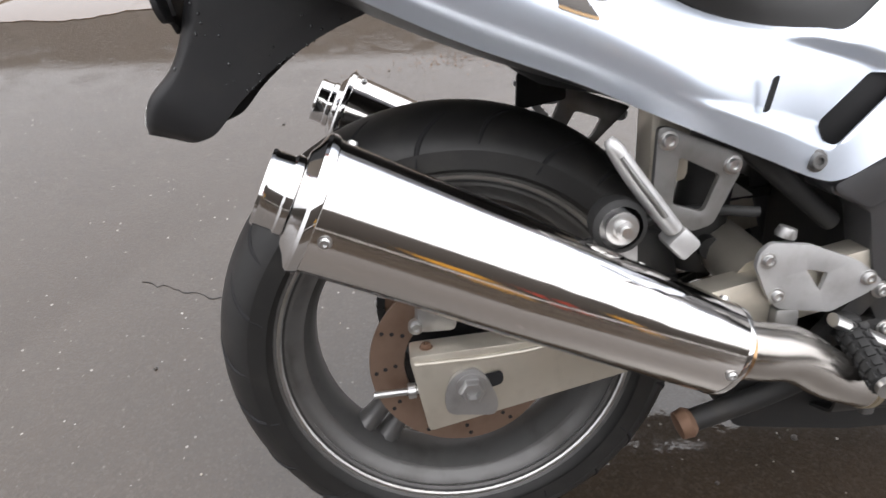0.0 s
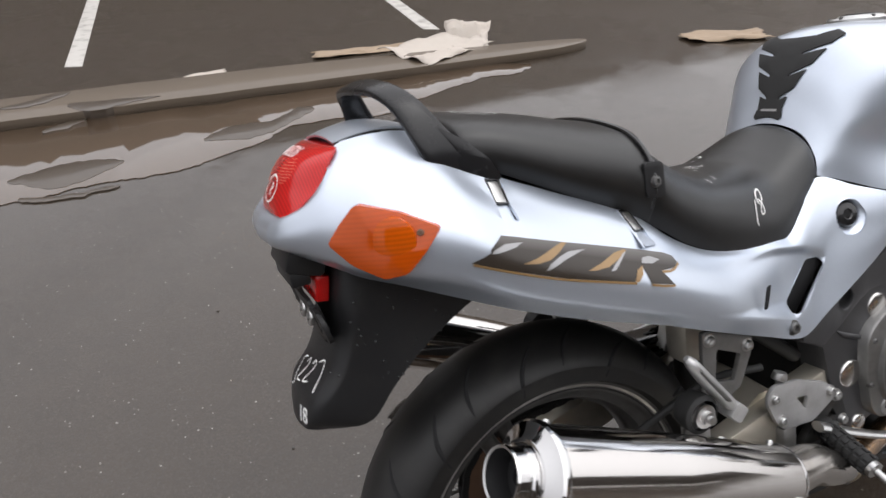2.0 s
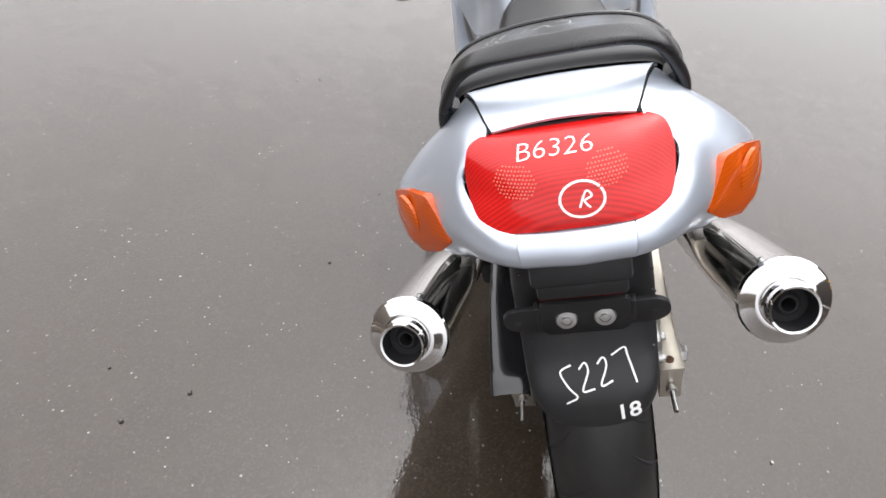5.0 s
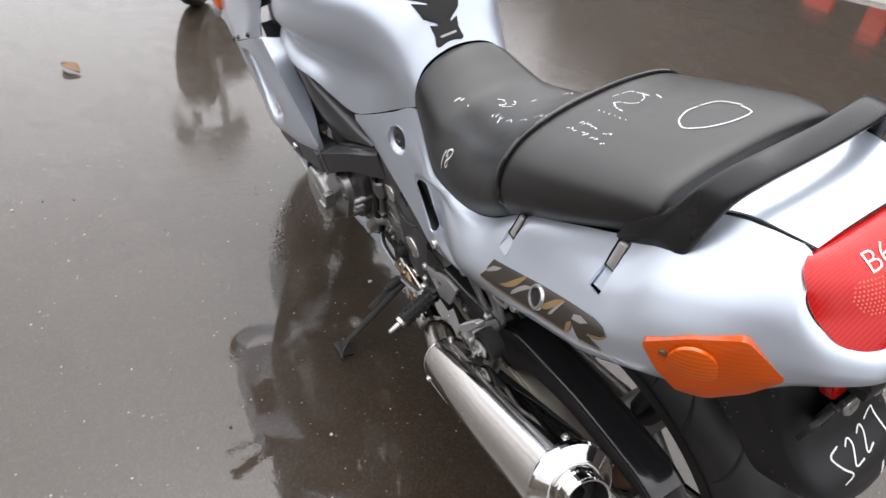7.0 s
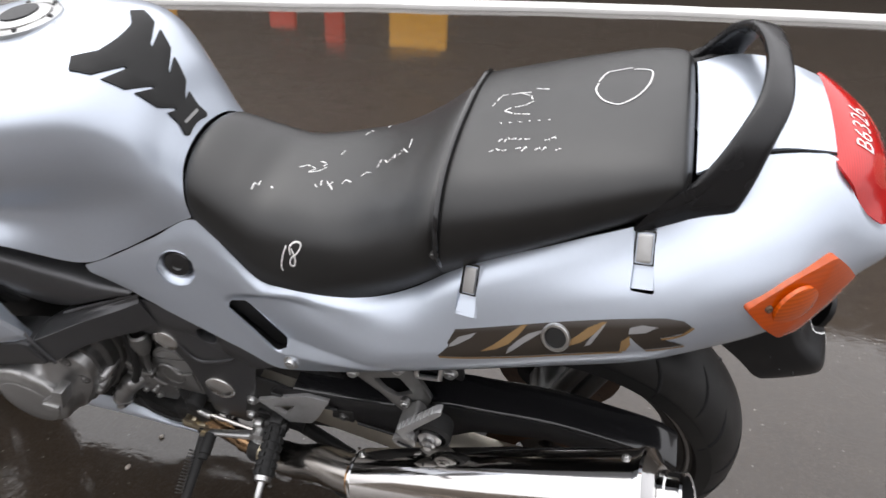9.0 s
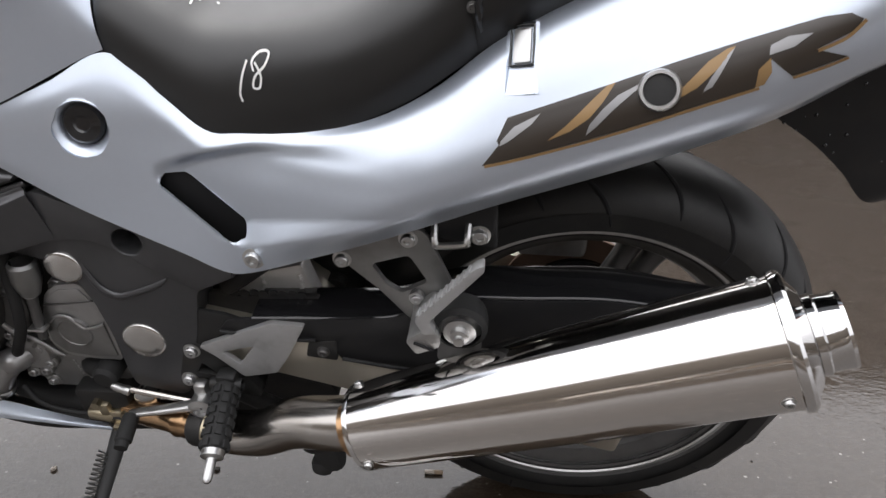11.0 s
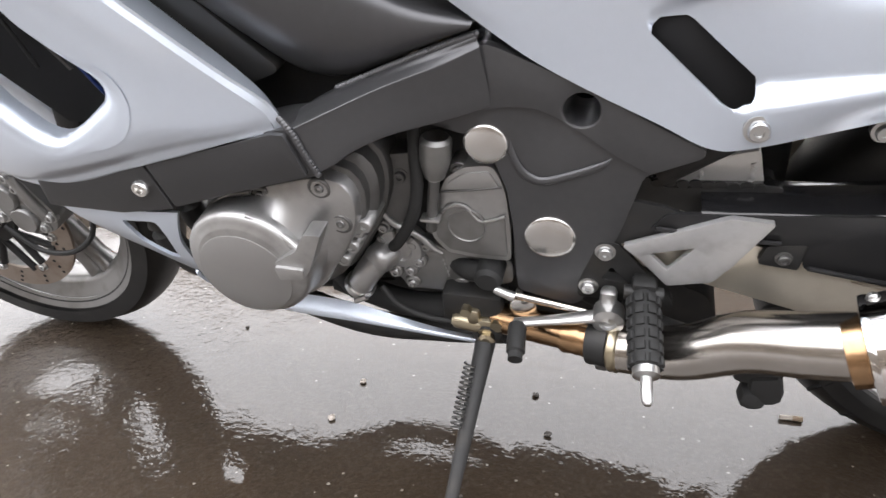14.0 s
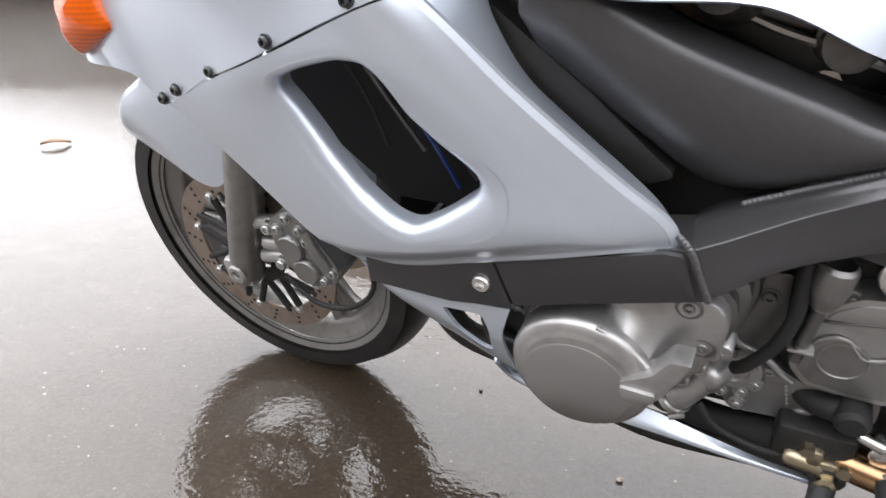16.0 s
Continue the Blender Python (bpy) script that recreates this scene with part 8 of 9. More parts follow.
# ---- front end ----
for s in (-1, 1):
    lo, hi = Vector((1.443, s * 0.105, 0.268)), Vector((1.293, s * 0.105, 0.70))
    fk = part("fork_leg", lathe([(0.024, -0.01), (0.026, 0.0), (0.0275, 0.01), (0.0275, 0.46), (0.021, 0.47), (0.021, 0.50), (0, 0.50)], along(lo, hi - lo), 32), CAST_M, bike, "grey fork leg")
    part("axle_clamp", merged(box(lo + Vector((0.004, 0, 0.006)), (0.055, 0.038, 0.050), 0.010), lathe([(0.016, 0), (0.017, 0.004), (0.014, 0.007), (0.008, 0.007), (0.007, 0.002), (0, 0.002)], along((1.437, s * 0.128, 0.283), (0, s, 0)), 24)), CAST, fk)
    ys = sorted((s * 0.084, s * 0.134))
    cal = part("front_caliper", prism(rounded([(1.328, 0.412), (1.293, 0.434), (1.263, 0.415), (1.225, 0.345), (1.238, 0.318), (1.283, 0.304), (1.315, 0.330), (1.331, 0.372)], 0.010), *ys, 0.008, segs=3), CAST_M, bike, "grey front brake caliper")
    for q in ((1.299, 0.371), (1.283, 0.333)):
        part("piston_cap", lathe([(0.0215, -0.01), (0.0215, 0.004), (0.019, 0.007), (0.017, 0.0065), (0, 0.008)], along((q[0], s * 0.134, q[1]), (0, s, 0)), 30), CAST_M, cal)
    part("caliper_rib", tube([(1.268, s * 0.132, 0.405), (1.255, s * 0.136, 0.375), (1.243, s * 0.134, 0.345)], 0.009, 4, 10), CAST_M, cal)
    for q in ((1.294, 0.422), (1.276, 0.405), (1.236, 0.342), (1.255, 0.322), (1.268, 0.388), (1.315, 0.40)):
        bolt((q[0], s * 0.136, q[1]), (0, s, 0), 0.0068, cal, CAST)
    for p0, p1 in (((1.318, 0.395), (1.378, 0.382)), ((1.311, 0.335), (1.385, 0.318)), ((1.323, 0.352), (1.373, 0.345))):
        part("caliper_lug", tube([(p0[0], s * 0.112, p0[1]), (p1[0], s * 0.108, p1[1])], [0.011, 0.012], 3, 10), CAST, cal)
    for q in ((1.346, 0.386), (1.340, 0.324)):
        bolt((q[0], s * 0.124, q[1]), (0, s, 0), 0.0085, cal)
    part("brake_hose", tube([(1.323, s * 0.14, 0.32), (1.273, s * 0.145, 0.285), (1.213, s * 0.14, 0.29), (1.173, s * 0.13, 0.34), (1.193, s * 0.12, 0.45)], 0.004, 6, 8), MATTE, bike, "black brake hose")
FEND = []
for deg in (172, 150, 128, 105, 88, 74, 62, 52, 43, 36):
    a = radians(deg)
    deep = float(np.interp(deg, (36, 43, 52, 62, 74, 88, 105, 172), (0.014, 0.06, 0.115, 0.155, 0.175, 0.165, 0.10, 0.05)))
    wide = float(np.interp(deg, (36, 45, 60, 172), (0.045, 0.066, 0.080, 0.080)))
    row = []
    for rr, ww in ((0.304 - deep, 1.04), (0.304 - deep * 0.5, 1.05), (0.300, 0.98), (0.309, 0.80), (0.316, 0.45), (0.318, 0.0)):
        row.append((1.442 + rr * math.cos(a), wide * ww, 0.283 + rr * math.sin(a)))
    FEND.append(row)
part("front_mudguard", skin(FEND, 50, 16, 0.003, mirror_join=True), PAINT, bike, "silver-blue painted front mudguard", sharp=60)
# handlebars and mirrors' roots, seen only from behind and above
for s in (-1, 1):
    part("handlebar", tube([(1.06, s * 0.10, 0.935), (1.03, s * 0.20, 0.925), (0.965, s * 0.30, 0.912)], 0.012, 5, 14), GLOSS, bike, "black handlebar")
    part("grip", lathe([(0.012, 0), (0.0175, 0.002), (0.0175, 0.11), (0.019, 0.115), (0.019, 0.122), (0, 0.122)], along((1.03, s * 0.20, 0.925), Vector((0.965, s * 0.30, 0.912)) - Vector((1.03, s * 0.20, 0.925))), 20), MATTE, bike, "black rubber grip")
    part("lever", tube([(1.10, s * 0.13, 0.935), (1.11, s * 0.20, 0.93), (1.05, s * 0.31, 0.915)], 0.006, 5, 10), BRIGHT, bike, "bright control lever")
part("top_yoke", prism(rounded([(1.00, 0.915), (1.16, 0.915), (1.16, 0.895), (1.00, 0.895)], 0.006), -0.13, 0.13, 0.005), CAST_D, bike, "grey top yoke")
part("dash", merged(box((1.24, 0, 0.86), (0.14, 0.24, 0.07), 0.02, pose(0, 0, 0, 0, -30, 0))), PLASTIC, bike, "black instrument panel")

# ---- decals and marker writing ----
def axes(p, x, z):
    """A frame at p with its z along z and its x near x."""
    zz = Vector(z).normalized()
    xx = (Vector(x) - zz * Vector(x).dot(zz)).normalized()
    yy = zz.cross(xx)
    m = Matrix((xx, yy, zz)).transposed().to_4x4()
    m.translation = p
    return m


def flat_poly(pts):
    bm = bmesh.new()
    f = bm.faces.new([bm.verts.new((x, y, 0)) for x, y in pts])
    bmesh.ops.triangulate(bm, faces=[f])
    bmesh.ops.subdivide_edges(bm, edges=bm.edges[:], cuts=5, use_grid_fill=True)
    return bm


for s in (-1, 1):
    m = axes((0.0, s * 0.22, 0.773), (-s * 0.93, 0, s * 0.37), (0, s, 0)) @ Matrix.Diagonal((0.97, 0.86, 1, 1))
    if s < 0:
        m = axes((0.0, s * 0.22, 0.778), (0.93, 0, -0.36), (0, s, 0))
    # one dark slanted band that fades out upwards, with gold and silver slashes over it and a gold lower edge
    part("side_decal", onto(flat_poly([(-0.1532, -0.0166), (-0.1331, -0.0027), (-0.1339, 0.0009), (-0.1195, 0.0164), (-0.0317, 0.0170), (0.0765, 0.0195), (0.1265, 0.0196), (0.1432, 0.0170), (0.1500, 0.0103), (0.1434, 0.0038), (0.1168, -0.0015), (0.1368, -0.0159), (0.0976, -0.0176), (0.0862, 0.0007), (0.0710, -0.0184), (-0.0302, -0.0215), (-0.1067, -0.0192)]), m, panels[s], 0.0008), DEC_D, panels[s], "dark brown slanted decal that fades upwards")
    for pts, mm in (([(-0.1328, -0.0039), (-0.1301, 0.0001), (-0.1162, 0.0079), (-0.0915, 0.0118), (-0.1012, 0.0057), (-0.1246, -0.0025)], DEC_S),
                    ([(-0.0923, -0.0108), (-0.0732, -0.0030), (-0.0493, 0.0092), (-0.0331, 0.0169), (-0.0268, 0.0169), (-0.0406, 0.0054), (-0.0541, -0.0031), (-0.0719, -0.0088)], DEC_G),
                    ([(-0.0610, -0.0163), (-0.0553, -0.0079), (-0.0418, 0.0007), (-0.0276, 0.0074), (0.0001, 0.0123), (-0.0132, 0.0069), (-0.0347, -0.0026), (-0.0520, -0.0122)], DEC_S),
                    ([(-0.0006, -0.0109), (0.0216, -0.0006), (0.0437, 0.0120), (0.0596, 0.0171), (0.0649, 0.0169), (0.0497, 0.0056), (0.0310, -0.0045), (0.0115, -0.0097)], DEC_G),
                    ([(0.0340, -0.0091), (0.0425, 0.0001), (0.0588, 0.0134), (0.0642, 0.0162), (0.0541, 0.0054), (0.0418, -0.0070)], DEC_S),
                    ([(0.0852, 0.0042), (0.0878, 0.0107), (0.1006, 0.0134), (0.1170, 0.0108), (0.1030, 0.0051)], DEC_S),
                    ([(0.0709, -0.0177), (0.0759, -0.0039), (0.0859, 0.0020), (0.0843, -0.0087), (0.0777, -0.0172)], DEC_G)):
        part("decal_flash", onto(flat_poly(pts), m, panels[s], 0.0013), mm, panels[s])
    for pts in ([(-0.1509, -0.0177), (-0.1064, -0.0205), (-0.0298, -0.0229), (0.0738, -0.0192)], [(0.1173, -0.0030), (0.1368, 0.0002), (0.1514, 0.0090)], [(0.0980, -0.0191), (0.1190, -0.0188), (0.1373, -0.0173)]):
        part("decal_edge", onto(stroke(pts, 0.0028), m, panels[s], 0.0013), DEC_G, panels[s])
    for pts in ([(0.3519, 0.7736), (0.3589, 0.7497), (0.3634, 0.7222), (0.3606, 0.7086)], [(0.3418, 0.7586), (0.3442, 0.7732), (0.3334, 0.7873), (0.3194, 0.7884), (0.3254, 0.7693), (0.3392, 0.752), (0.3428, 0.7345), (0.334, 0.7344), (0.3307, 0.7509), (0.3357, 0.7651), (0.3405, 0.772)]):
        if s < 0:
            pts = [(0.690 - x, z) for x, z in pts]
        pts = [(0.352 + (x - 0.345) * 0.7, 0.745 + (z - 0.748) * 0.55) for x, z in pts]
        part("writing", onto(stroke([(x, -s * z) for x, z in pts], 0.0022), axes((0, s * 0.25, 0), (1, 0, 0), (0, s, 0)), rider, 0.0008), WHITE, rider, "white chalk number 18")
# chalk marks on the seat: unreadable, kept as strokes
above = axes((0, 0, 0.98), (1, 0, 0), (0, 0, 1))
for pts in ([(-0.0037, -0.0252), (-0.0021, -0.01), (-0.0108, 0.0107), (-0.0249, 0.022), (-0.0346, 0.0205), (-0.048, 0.0071), (-0.0584, -0.0174), (-0.0602, -0.0435), (-0.0507, -0.0512), (-0.0397, -0.0524)], [(-0.0034, -0.0284), (-0.0109, -0.0487), (-0.026, -0.0541), (-0.0382, -0.0567)]):
    part("chalk_mark", onto(stroke(pts, 0.0018), above, pillion, 0.0006), CHALK, pillion, "white chalk oval")
random.seed(4)


def broken(pts, w, surf, gap):
    """A chalk line that skips over the grain: short dabs of uneven width along a path."""
    path = [Vector((a, b)) for a, b in pts]
    for a, b in zip(path, path[1:]):
        n = max(1, int((b - a).length / 0.009))
        for k in range(n):
            if random.random() < gap and n > 1:
                continue
            p, q = a.lerp(b, k / n), a.lerp(b, (k + random.uniform(0.6, 1.0)) / n)
            part("chalk_dash", onto(stroke([tuple(p), tuple((p + q) / 2 + Vector((random.uniform(-1, 1), random.uniform(-1, 1))) * 0.0008), tuple(q)], w * random.uniform(0.7, 1.2), 2), above, surf, 0.0006), CHALK, surf)


for pts in ([(0.1145, -0.0024), (0.1069, -0.0251), (0.0867, -0.0263), (0.0696, -0.0237)], [(0.0829, -0.024), (0.0699, -0.0144), (0.0659, -0.002), (0.0744, 0.0048), (0.0907, 0.0056), (0.0976, 0.0108), (0.0846, 0.0198), (0.0446, 0.0318)], [(0.0673, -0.0301), (0.0492, -0.0229)]):
    broken(pts, 0.0017, pillion, 0.15)
for row in (0, 1):
    for k in range(11):
        x = 0.100 - 0.0073 * k
        y = (0.0655, 0.0806)[row] + 0.0011 * k
        if random.random() < 0.85:
            broken([(x, y + random.uniform(-0.002, 0.003)), (x - random.uniform(0.002, 0.005), y + random.uniform(-0.004, 0.004)), (x - 0.005, y)], 0.0015, pillion, 0)
for k in range(6):
    x = 0.098 - 0.011 * k
    broken([(x, 0.034 + 0.0015 * k), (x - 0.003, 0.036 + 0.0015 * k)], 0.0013, pillion, 0)
for pts in ([(0.3857, 0.0069), (0.3757, -0.0002), (0.3593, 0.008), (0.3687, 0.0161), (0.3535, 0.0118), (0.335, -0.0056)], [(0.3596, -0.009), (0.3472, -0.0039), (0.3517, 0.0017)], [(0.3348, -0.0262), (0.3326, -0.0359)], [(0.4304, 0.0658), (0.4312, 0.054), (0.4241, 0.0562), (0.4243, 0.0475)], [(0.4083, 0.0518), (0.4027, 0.0572)], [(0.3478, 0.0392), (0.3391, 0.0499)], [(0.3405, 0.0326), (0.3368, 0.0457)],
            [(0.3311, 0.0348), (0.3163, 0.0535)], [(0.3216, 0.0368), (0.3277, 0.0469)], [(0.3066, 0.0423), (0.3036, 0.0351), (0.2925, 0.042)], [(0.2814, 0.0321), (0.2755, 0.0256), (0.2674, 0.03)], [(0.2624, 0.0209), (0.2615, 0.0002), (0.2496, 0.0168), (0.2421, 0.0026), (0.2383, 0.0187)], [(0.2354, 0.0103), (0.2316, -0.0028), (0.2207, 0.0134), (0.2253, -0.0205)], [(0.3177, -0.0792), (0.3148, -0.0948), (0.3005, -0.0813)], [(0.2887, -0.098), (0.2900, -0.110)]):
    broken(pts, 0.0019, rider, 0.12)
# tail light and mudguard
part("writing", onto(text_mesh("B6326", 0.030, 0.0002, 0.1, -0.0005), axes((-0.275, 0.012, 0.96), (0.0, -1, 0.0), (-0.45, 0, 0.9)), tl, 0.0008), WHITE, tl, "white marker code B6326")
cir = [(0.021 * math.cos(a), 0.017 * math.sin(a)) for a in np.linspace(0.6, 6.8, 16)]
m = axes((-0.33, -0.010, 0.924), (0, -1, 0), (-0.92, 0, 0.4))
part("marker_ring", onto(stroke(cir, 0.0024), m, tl, 0.0008), WHITE, tl, "white marker ring")
part("marker_ring", onto(stroke([(-0.003, -0.008), (0.004, 0.007), (0.009, 0.002), (0.002, -0.002), (0.007, -0.009)], 0.002), m, tl, 0.0008), WHITE, tl)
m = axes((-0.36, -0.008, 0.676), (0.0, -1, 0.12), (-0.95, 0, 0.3))
for pts in ([(-0.030, 0.018), (-0.044, 0.012), (-0.038, -0.004), (-0.030, -0.016), (-0.044, -0.022)], [(-0.022, 0.012), (-0.014, 0.018), (-0.012, 0.008), (-0.022, -0.010), (-0.008, -0.010)], [(0.000, 0.014), (0.008, 0.020), (0.010, 0.010), (0.000, -0.008), (0.014, -0.006)], [(0.018, 0.020), (0.034, 0.026), (0.036, 0.016), (0.040, -0.014)]):
    part("writing", onto(stroke(pts, 0.0022), m, guard, 0.0008), WHITE, guard, "white marker digits")
part("writing", onto(text_mesh("18", 0.030, 0.0002, 0.1, 0.0004), axes((-0.37, -0.036, 0.633), (0.0, -1, 0.15), (-0.95, 0, 0.3)), guard, 0.0008), WHITE, guard, "white marker number 18")

# bright prisms inside the tail light
DOTS = mat("lens_prisms", (0.85, 0.16, 0.10), 0.2, 0.2, 0.2, 200, coat=0.5)
bm = bmesh.new()
for cy, cz, ry, rz in ((0.052, 0.930, 0.022, 0.015), (-0.036, 0.934, 0.020, 0.013)):
    for i in range(-14, 15):
        for j in range(-10, 11):
            y, z = 0.0034 * i + (0.0017 if j % 2 else 0), 0.0030 * j
            if (y / ry) ** 2 + (z / rz) ** 2 < 1:
                hit, nr = surf_at(tl, (-0.5, cy + y, cz + z), (1, 0, 0))
                h = hit + nr * 0.0002
                a1 = nr.orthogonal().normalized() * 0.00095
                a2 = nr.cross(a1)
                c = bm.verts.new(h + nr * 0.0006)
                rim_v = [bm.verts.new(h + a1 * math.cos(k * 1.0472) + a2 * math.sin(k * 1.0472)) for k in range(6)]
                for k in range(6):
                    bm.faces.new((rim_v[k], rim_v[(k + 1) % 6], c))
tagged(part("prism_field", bm, DOTS, tl, "bright honeycomb prisms"), kind="stuff")

# rain drops on the mudguard and on the seat's tail
random.seed(23)
for surf, spots in ((guard, [(-random.uniform(0.10, 0.30), random.choice((-1, 1)), random.uniform(0.62, 0.79)) for _ in range(90)]),):
    bm = bmesh.new()
    for x, sd, z in spots:
        hit, nr = surf_at(surf, (x, sd * 0.4, z), (0, -sd, 0))
        if abs(hit.y) < 0.06:
            continue
        r = random.uniform(0.0008, 0.0024)
        bm = merged(bm, lathe([(r, 0), (r * 0.8, r * 0.45), (r * 0.35, r * 0.7), (0, r * 0.75)], along(hit, nr), 8))
    tagged(part("rain_drops", bm, GLOSS, surf, "small rain drops"), kind="stuff")

# ---- surroundings ----
def ragged(pts, amp, n, seed):
    line = crom([(x, y, 0) for x, y in pts], n, closed=True)
    out = []
    for q in line:
        o = noise.noise_vector(Vector((q[0] * 4 + seed, q[1] * 4, 0)))
        f = noise.noise_vector(Vector((q[0] * 24, q[1] * 24 + seed, 3.0)))
        out.append((q[0] + amp * (o[0] + 0.3 * f[0]), q[1] + amp * (o[1] + 0.3 * f[1])))
    return out


def flat_on_ground(name, pts, h, material, label, category, kind=""):
    """A thin raised patch on the asphalt, with a bevelled rim."""
    bm = prism(pts, 0.0, h, min(0.001, h / 3))
    for v in bm.verts:
        v.co = Vector((v.co.x, v.co.z, v.co.y))
    return tagged(link(name, bm, material), label, category, kind=kind)


flat_on_ground("parking_line", [(-0.80, 4.22), (-0.70, 4.18), (-0.40, 7.6), (-0.50, 7.6)], 0.004, ROADPAINT, "worn white painted parking line on asphalt", "road marking", "structure")
flat_on_ground("parking_line", [(1.48, 3.92), (1.58, 3.86), (1.92, 7.3), (1.82, 7.3)], 0.004, ROADPAINT, "worn white painted parking line on asphalt", "road marking", "structure")
flat_on_ground("puddle", ragged([(-2.2, 2.55), (-1.5, 2.25), (-0.9, 2.38), (-0.4, 2.36), (0.02, 2.48), (0.25, 2.62), (0.62, 2.58), (1.1, 2.72), (1.7, 2.84), (1.5, 2.98), (0.6, 3.06), (-0.3, 3.14), (-1.2, 3.24), (-2.2, 3.3)], 0.06, 30, 3), 0.004, MUD, "brown muddy puddle along the gutter", "water", "structure")
flat_on_ground("raised_strip", ragged([(-3.2, 3.36), (-1.2, 3.25), (0.4, 3.10), (1.9, 2.96), (2.1, 3.10), (0.5, 3.42), (-1.2, 3.62), (-3.2, 3.8)], 0.012, 10, 9), 0.045, mat("damp_concrete", (0.105, 0.080, 0.056), 0.6, 0, 0.2, 6, 0.3, 60, coat=0.35), "damp grey concrete gutter strip", "pavement", "structure")


# fine crack in the asphalt
random.seed(5)
crack = []
for k in range(19):
    u = k / 18
    crack.append((-0.62 + 0.21 * u, 0.590 - 0.085 * u + random.uniform(-0.006, 0.006), 0.0003 + 0.0013 * random.random()))
flat_on_ground("crack", [(x, y + w) for x, y, w in crack] + [(x, y - w) for x, y, w in reversed(crack)], 0.0012, VOID, "fine dark crack in the asphalt", "crack", "structure")


def crumpled(name, c, w, d, h, turn, material, label, category, seed, fold):
    bm = bmesh.new()
    n = 14
    g = [[None] * n for _ in range(n)]
    for i in range(n):
        for j in range(n):
            u, v = i / (n - 1) - 0.5, j / (n - 1) - 0.5
            o = noise.noise_vector(Vector((u * 3 + seed, v * 3, 0.3)))
            o2 = noise.noise_vector(Vector((u * 8 + seed, v * 8, 2.3)))
            z = max(0.0, h * (0.35 + 0.9 * o[2] + 0.3 * o2[2]) + fold * max(0, u) ** 1.2)
            edge = 1 + 0.12 * o2[0]
            g[i][j] = bm.verts.new((w * u * edge + 0.03 * o[0] - 0.25 * fold * max(0, u), d * v * edge + 0.03 * o[1], 0.003 + z))
    for i in range(n - 1):
        for j in range(n - 1):
            bm.faces.new((g[i][j], g[i + 1][j], g[i + 1][j + 1], g[i][j + 1]))
    ob = link(name, bm, material, pose(*c, 0, 0, turn), 25)
    sm = ob.modifiers.new("thickness", "SOLIDIFY")
    sm.thickness = 0.003
    sm.offset = 1
    return tagged(ob, label, category)


crumpled("wet_paper_sheet", (1.30, 3.32, 0.030), 0.55, 0.42, 0.05, 25, PAPER, "crumpled wet white paper sheet on the asphalt", "litter", 2, 0.0)
crumpled("cardboard_piece", (1.58, 3.45, 0.0), 0.34, 0.30, 0.05, 60, PAPER, "torn wet cardboard piece on the asphalt", "litter", 7, 0.22)
crumpled("cardboard_piece", (0.92, 3.62, 0.0), 0.62, 0.14, 0.02, -8, CARD, "flat brown cardboard strip on the asphalt", "litter", 11, 0.0)
crumpled("paper_scrap", (1.04, 3.40, 0.0), 0.13, 0.07, 0.008, -6, PAPER, "small white paper scrap", "litter", 5, 0.0)
crumpled("paper_scrap", (-0.05, 3.62, 0.0), 0.22, 0.10, 0.006, 8, PAPER, "flattened pale paper scrap", "litter", 15, 0.0)

crumpled("cardboard_piece", (3.12, 2.76, 0.0), 0.55, 0.22, 0.03, -20, CARD, "flattened brown cardboard on the asphalt", "litter", 21, 0.0)
# ragged coloured patches stand in for sky reflections in and by the puddle
REFLECT_PATCH = mat("puddle_reflection", (0.056, 0.042, 0.030), 0.4, 0, 0.3, 12, 0.4, 120, coat=0.4)
for k, (pts, h) in enumerate((([(-1.02, 2.56), (-0.80, 2.66), (-0.58, 2.58), (-0.66, 2.50), (-0.84, 2.40), (-0.94, 2.46)], 0.007), ([(-0.96, 2.385), (-0.80, 2.345), (-0.62, 2.315), (-0.60, 2.29), (-0.80, 2.30), (-0.98, 2.35)], 0.008),
                              ([(-0.75, 3.34), (-0.55, 3.31), (-0.34, 3.28), (-0.36, 3.25), (-0.60, 3.20), (-0.74, 3.27)], 0.060), ([(-1.08, 3.45), (-0.80, 3.55), (-0.76, 3.50), (-1.0, 3.40)], 0.060),
                              ([(-0.90, 3.10), (-0.74, 3.235), (-0.72, 3.20), (-0.84, 3.05)], 0.009), ([(-0.22, 2.62), (-0.12, 2.72), (0.10, 2.74), (0.30, 2.84), (0.34, 2.76), (0.12, 2.62), (-0.05, 2.54)], 0.007))):
    flat_on_ground("reflection_patch", ragged(pts, 0.05, 26, 40 + k), h * 0.8, REFLECT_PATCH, "ragged patch standing in for a sky reflection in the muddy puddle", "silt", "structure")
# leaf litter on the asphalt
random.seed(31)
bm = bmesh.new()
for k in range(150):
    cx, cy, sp = random.choice(((-0.02, 1.67, 0.12), (0.22, 1.68, 0.10)))
    x, y, a, r = cx + random.gauss(0, sp), cy + random.gauss(0, sp * 0.45), random.uniform(0, 6.3), random.uniform(0.002, 0.006)
    p = [bm.verts.new((x + r * w * math.cos(a + d), y + r * w * math.sin(a + d), 0.0012 + random.uniform(0, 0.003))) for d, w in ((0, 1), (1.4, 0.45), (3.1, 0.9), (4.6, 0.5))]
    t = bm.verts.new((x, y, 0.0045))
    for i in range(4):
        bm.faces.new((p[i], p[(i + 1) % 4], t))
tagged(link("leaf_litter", bm, LEAF), "brown crumbs of leaf litter on wet asphalt", "litter", kind="stuff")

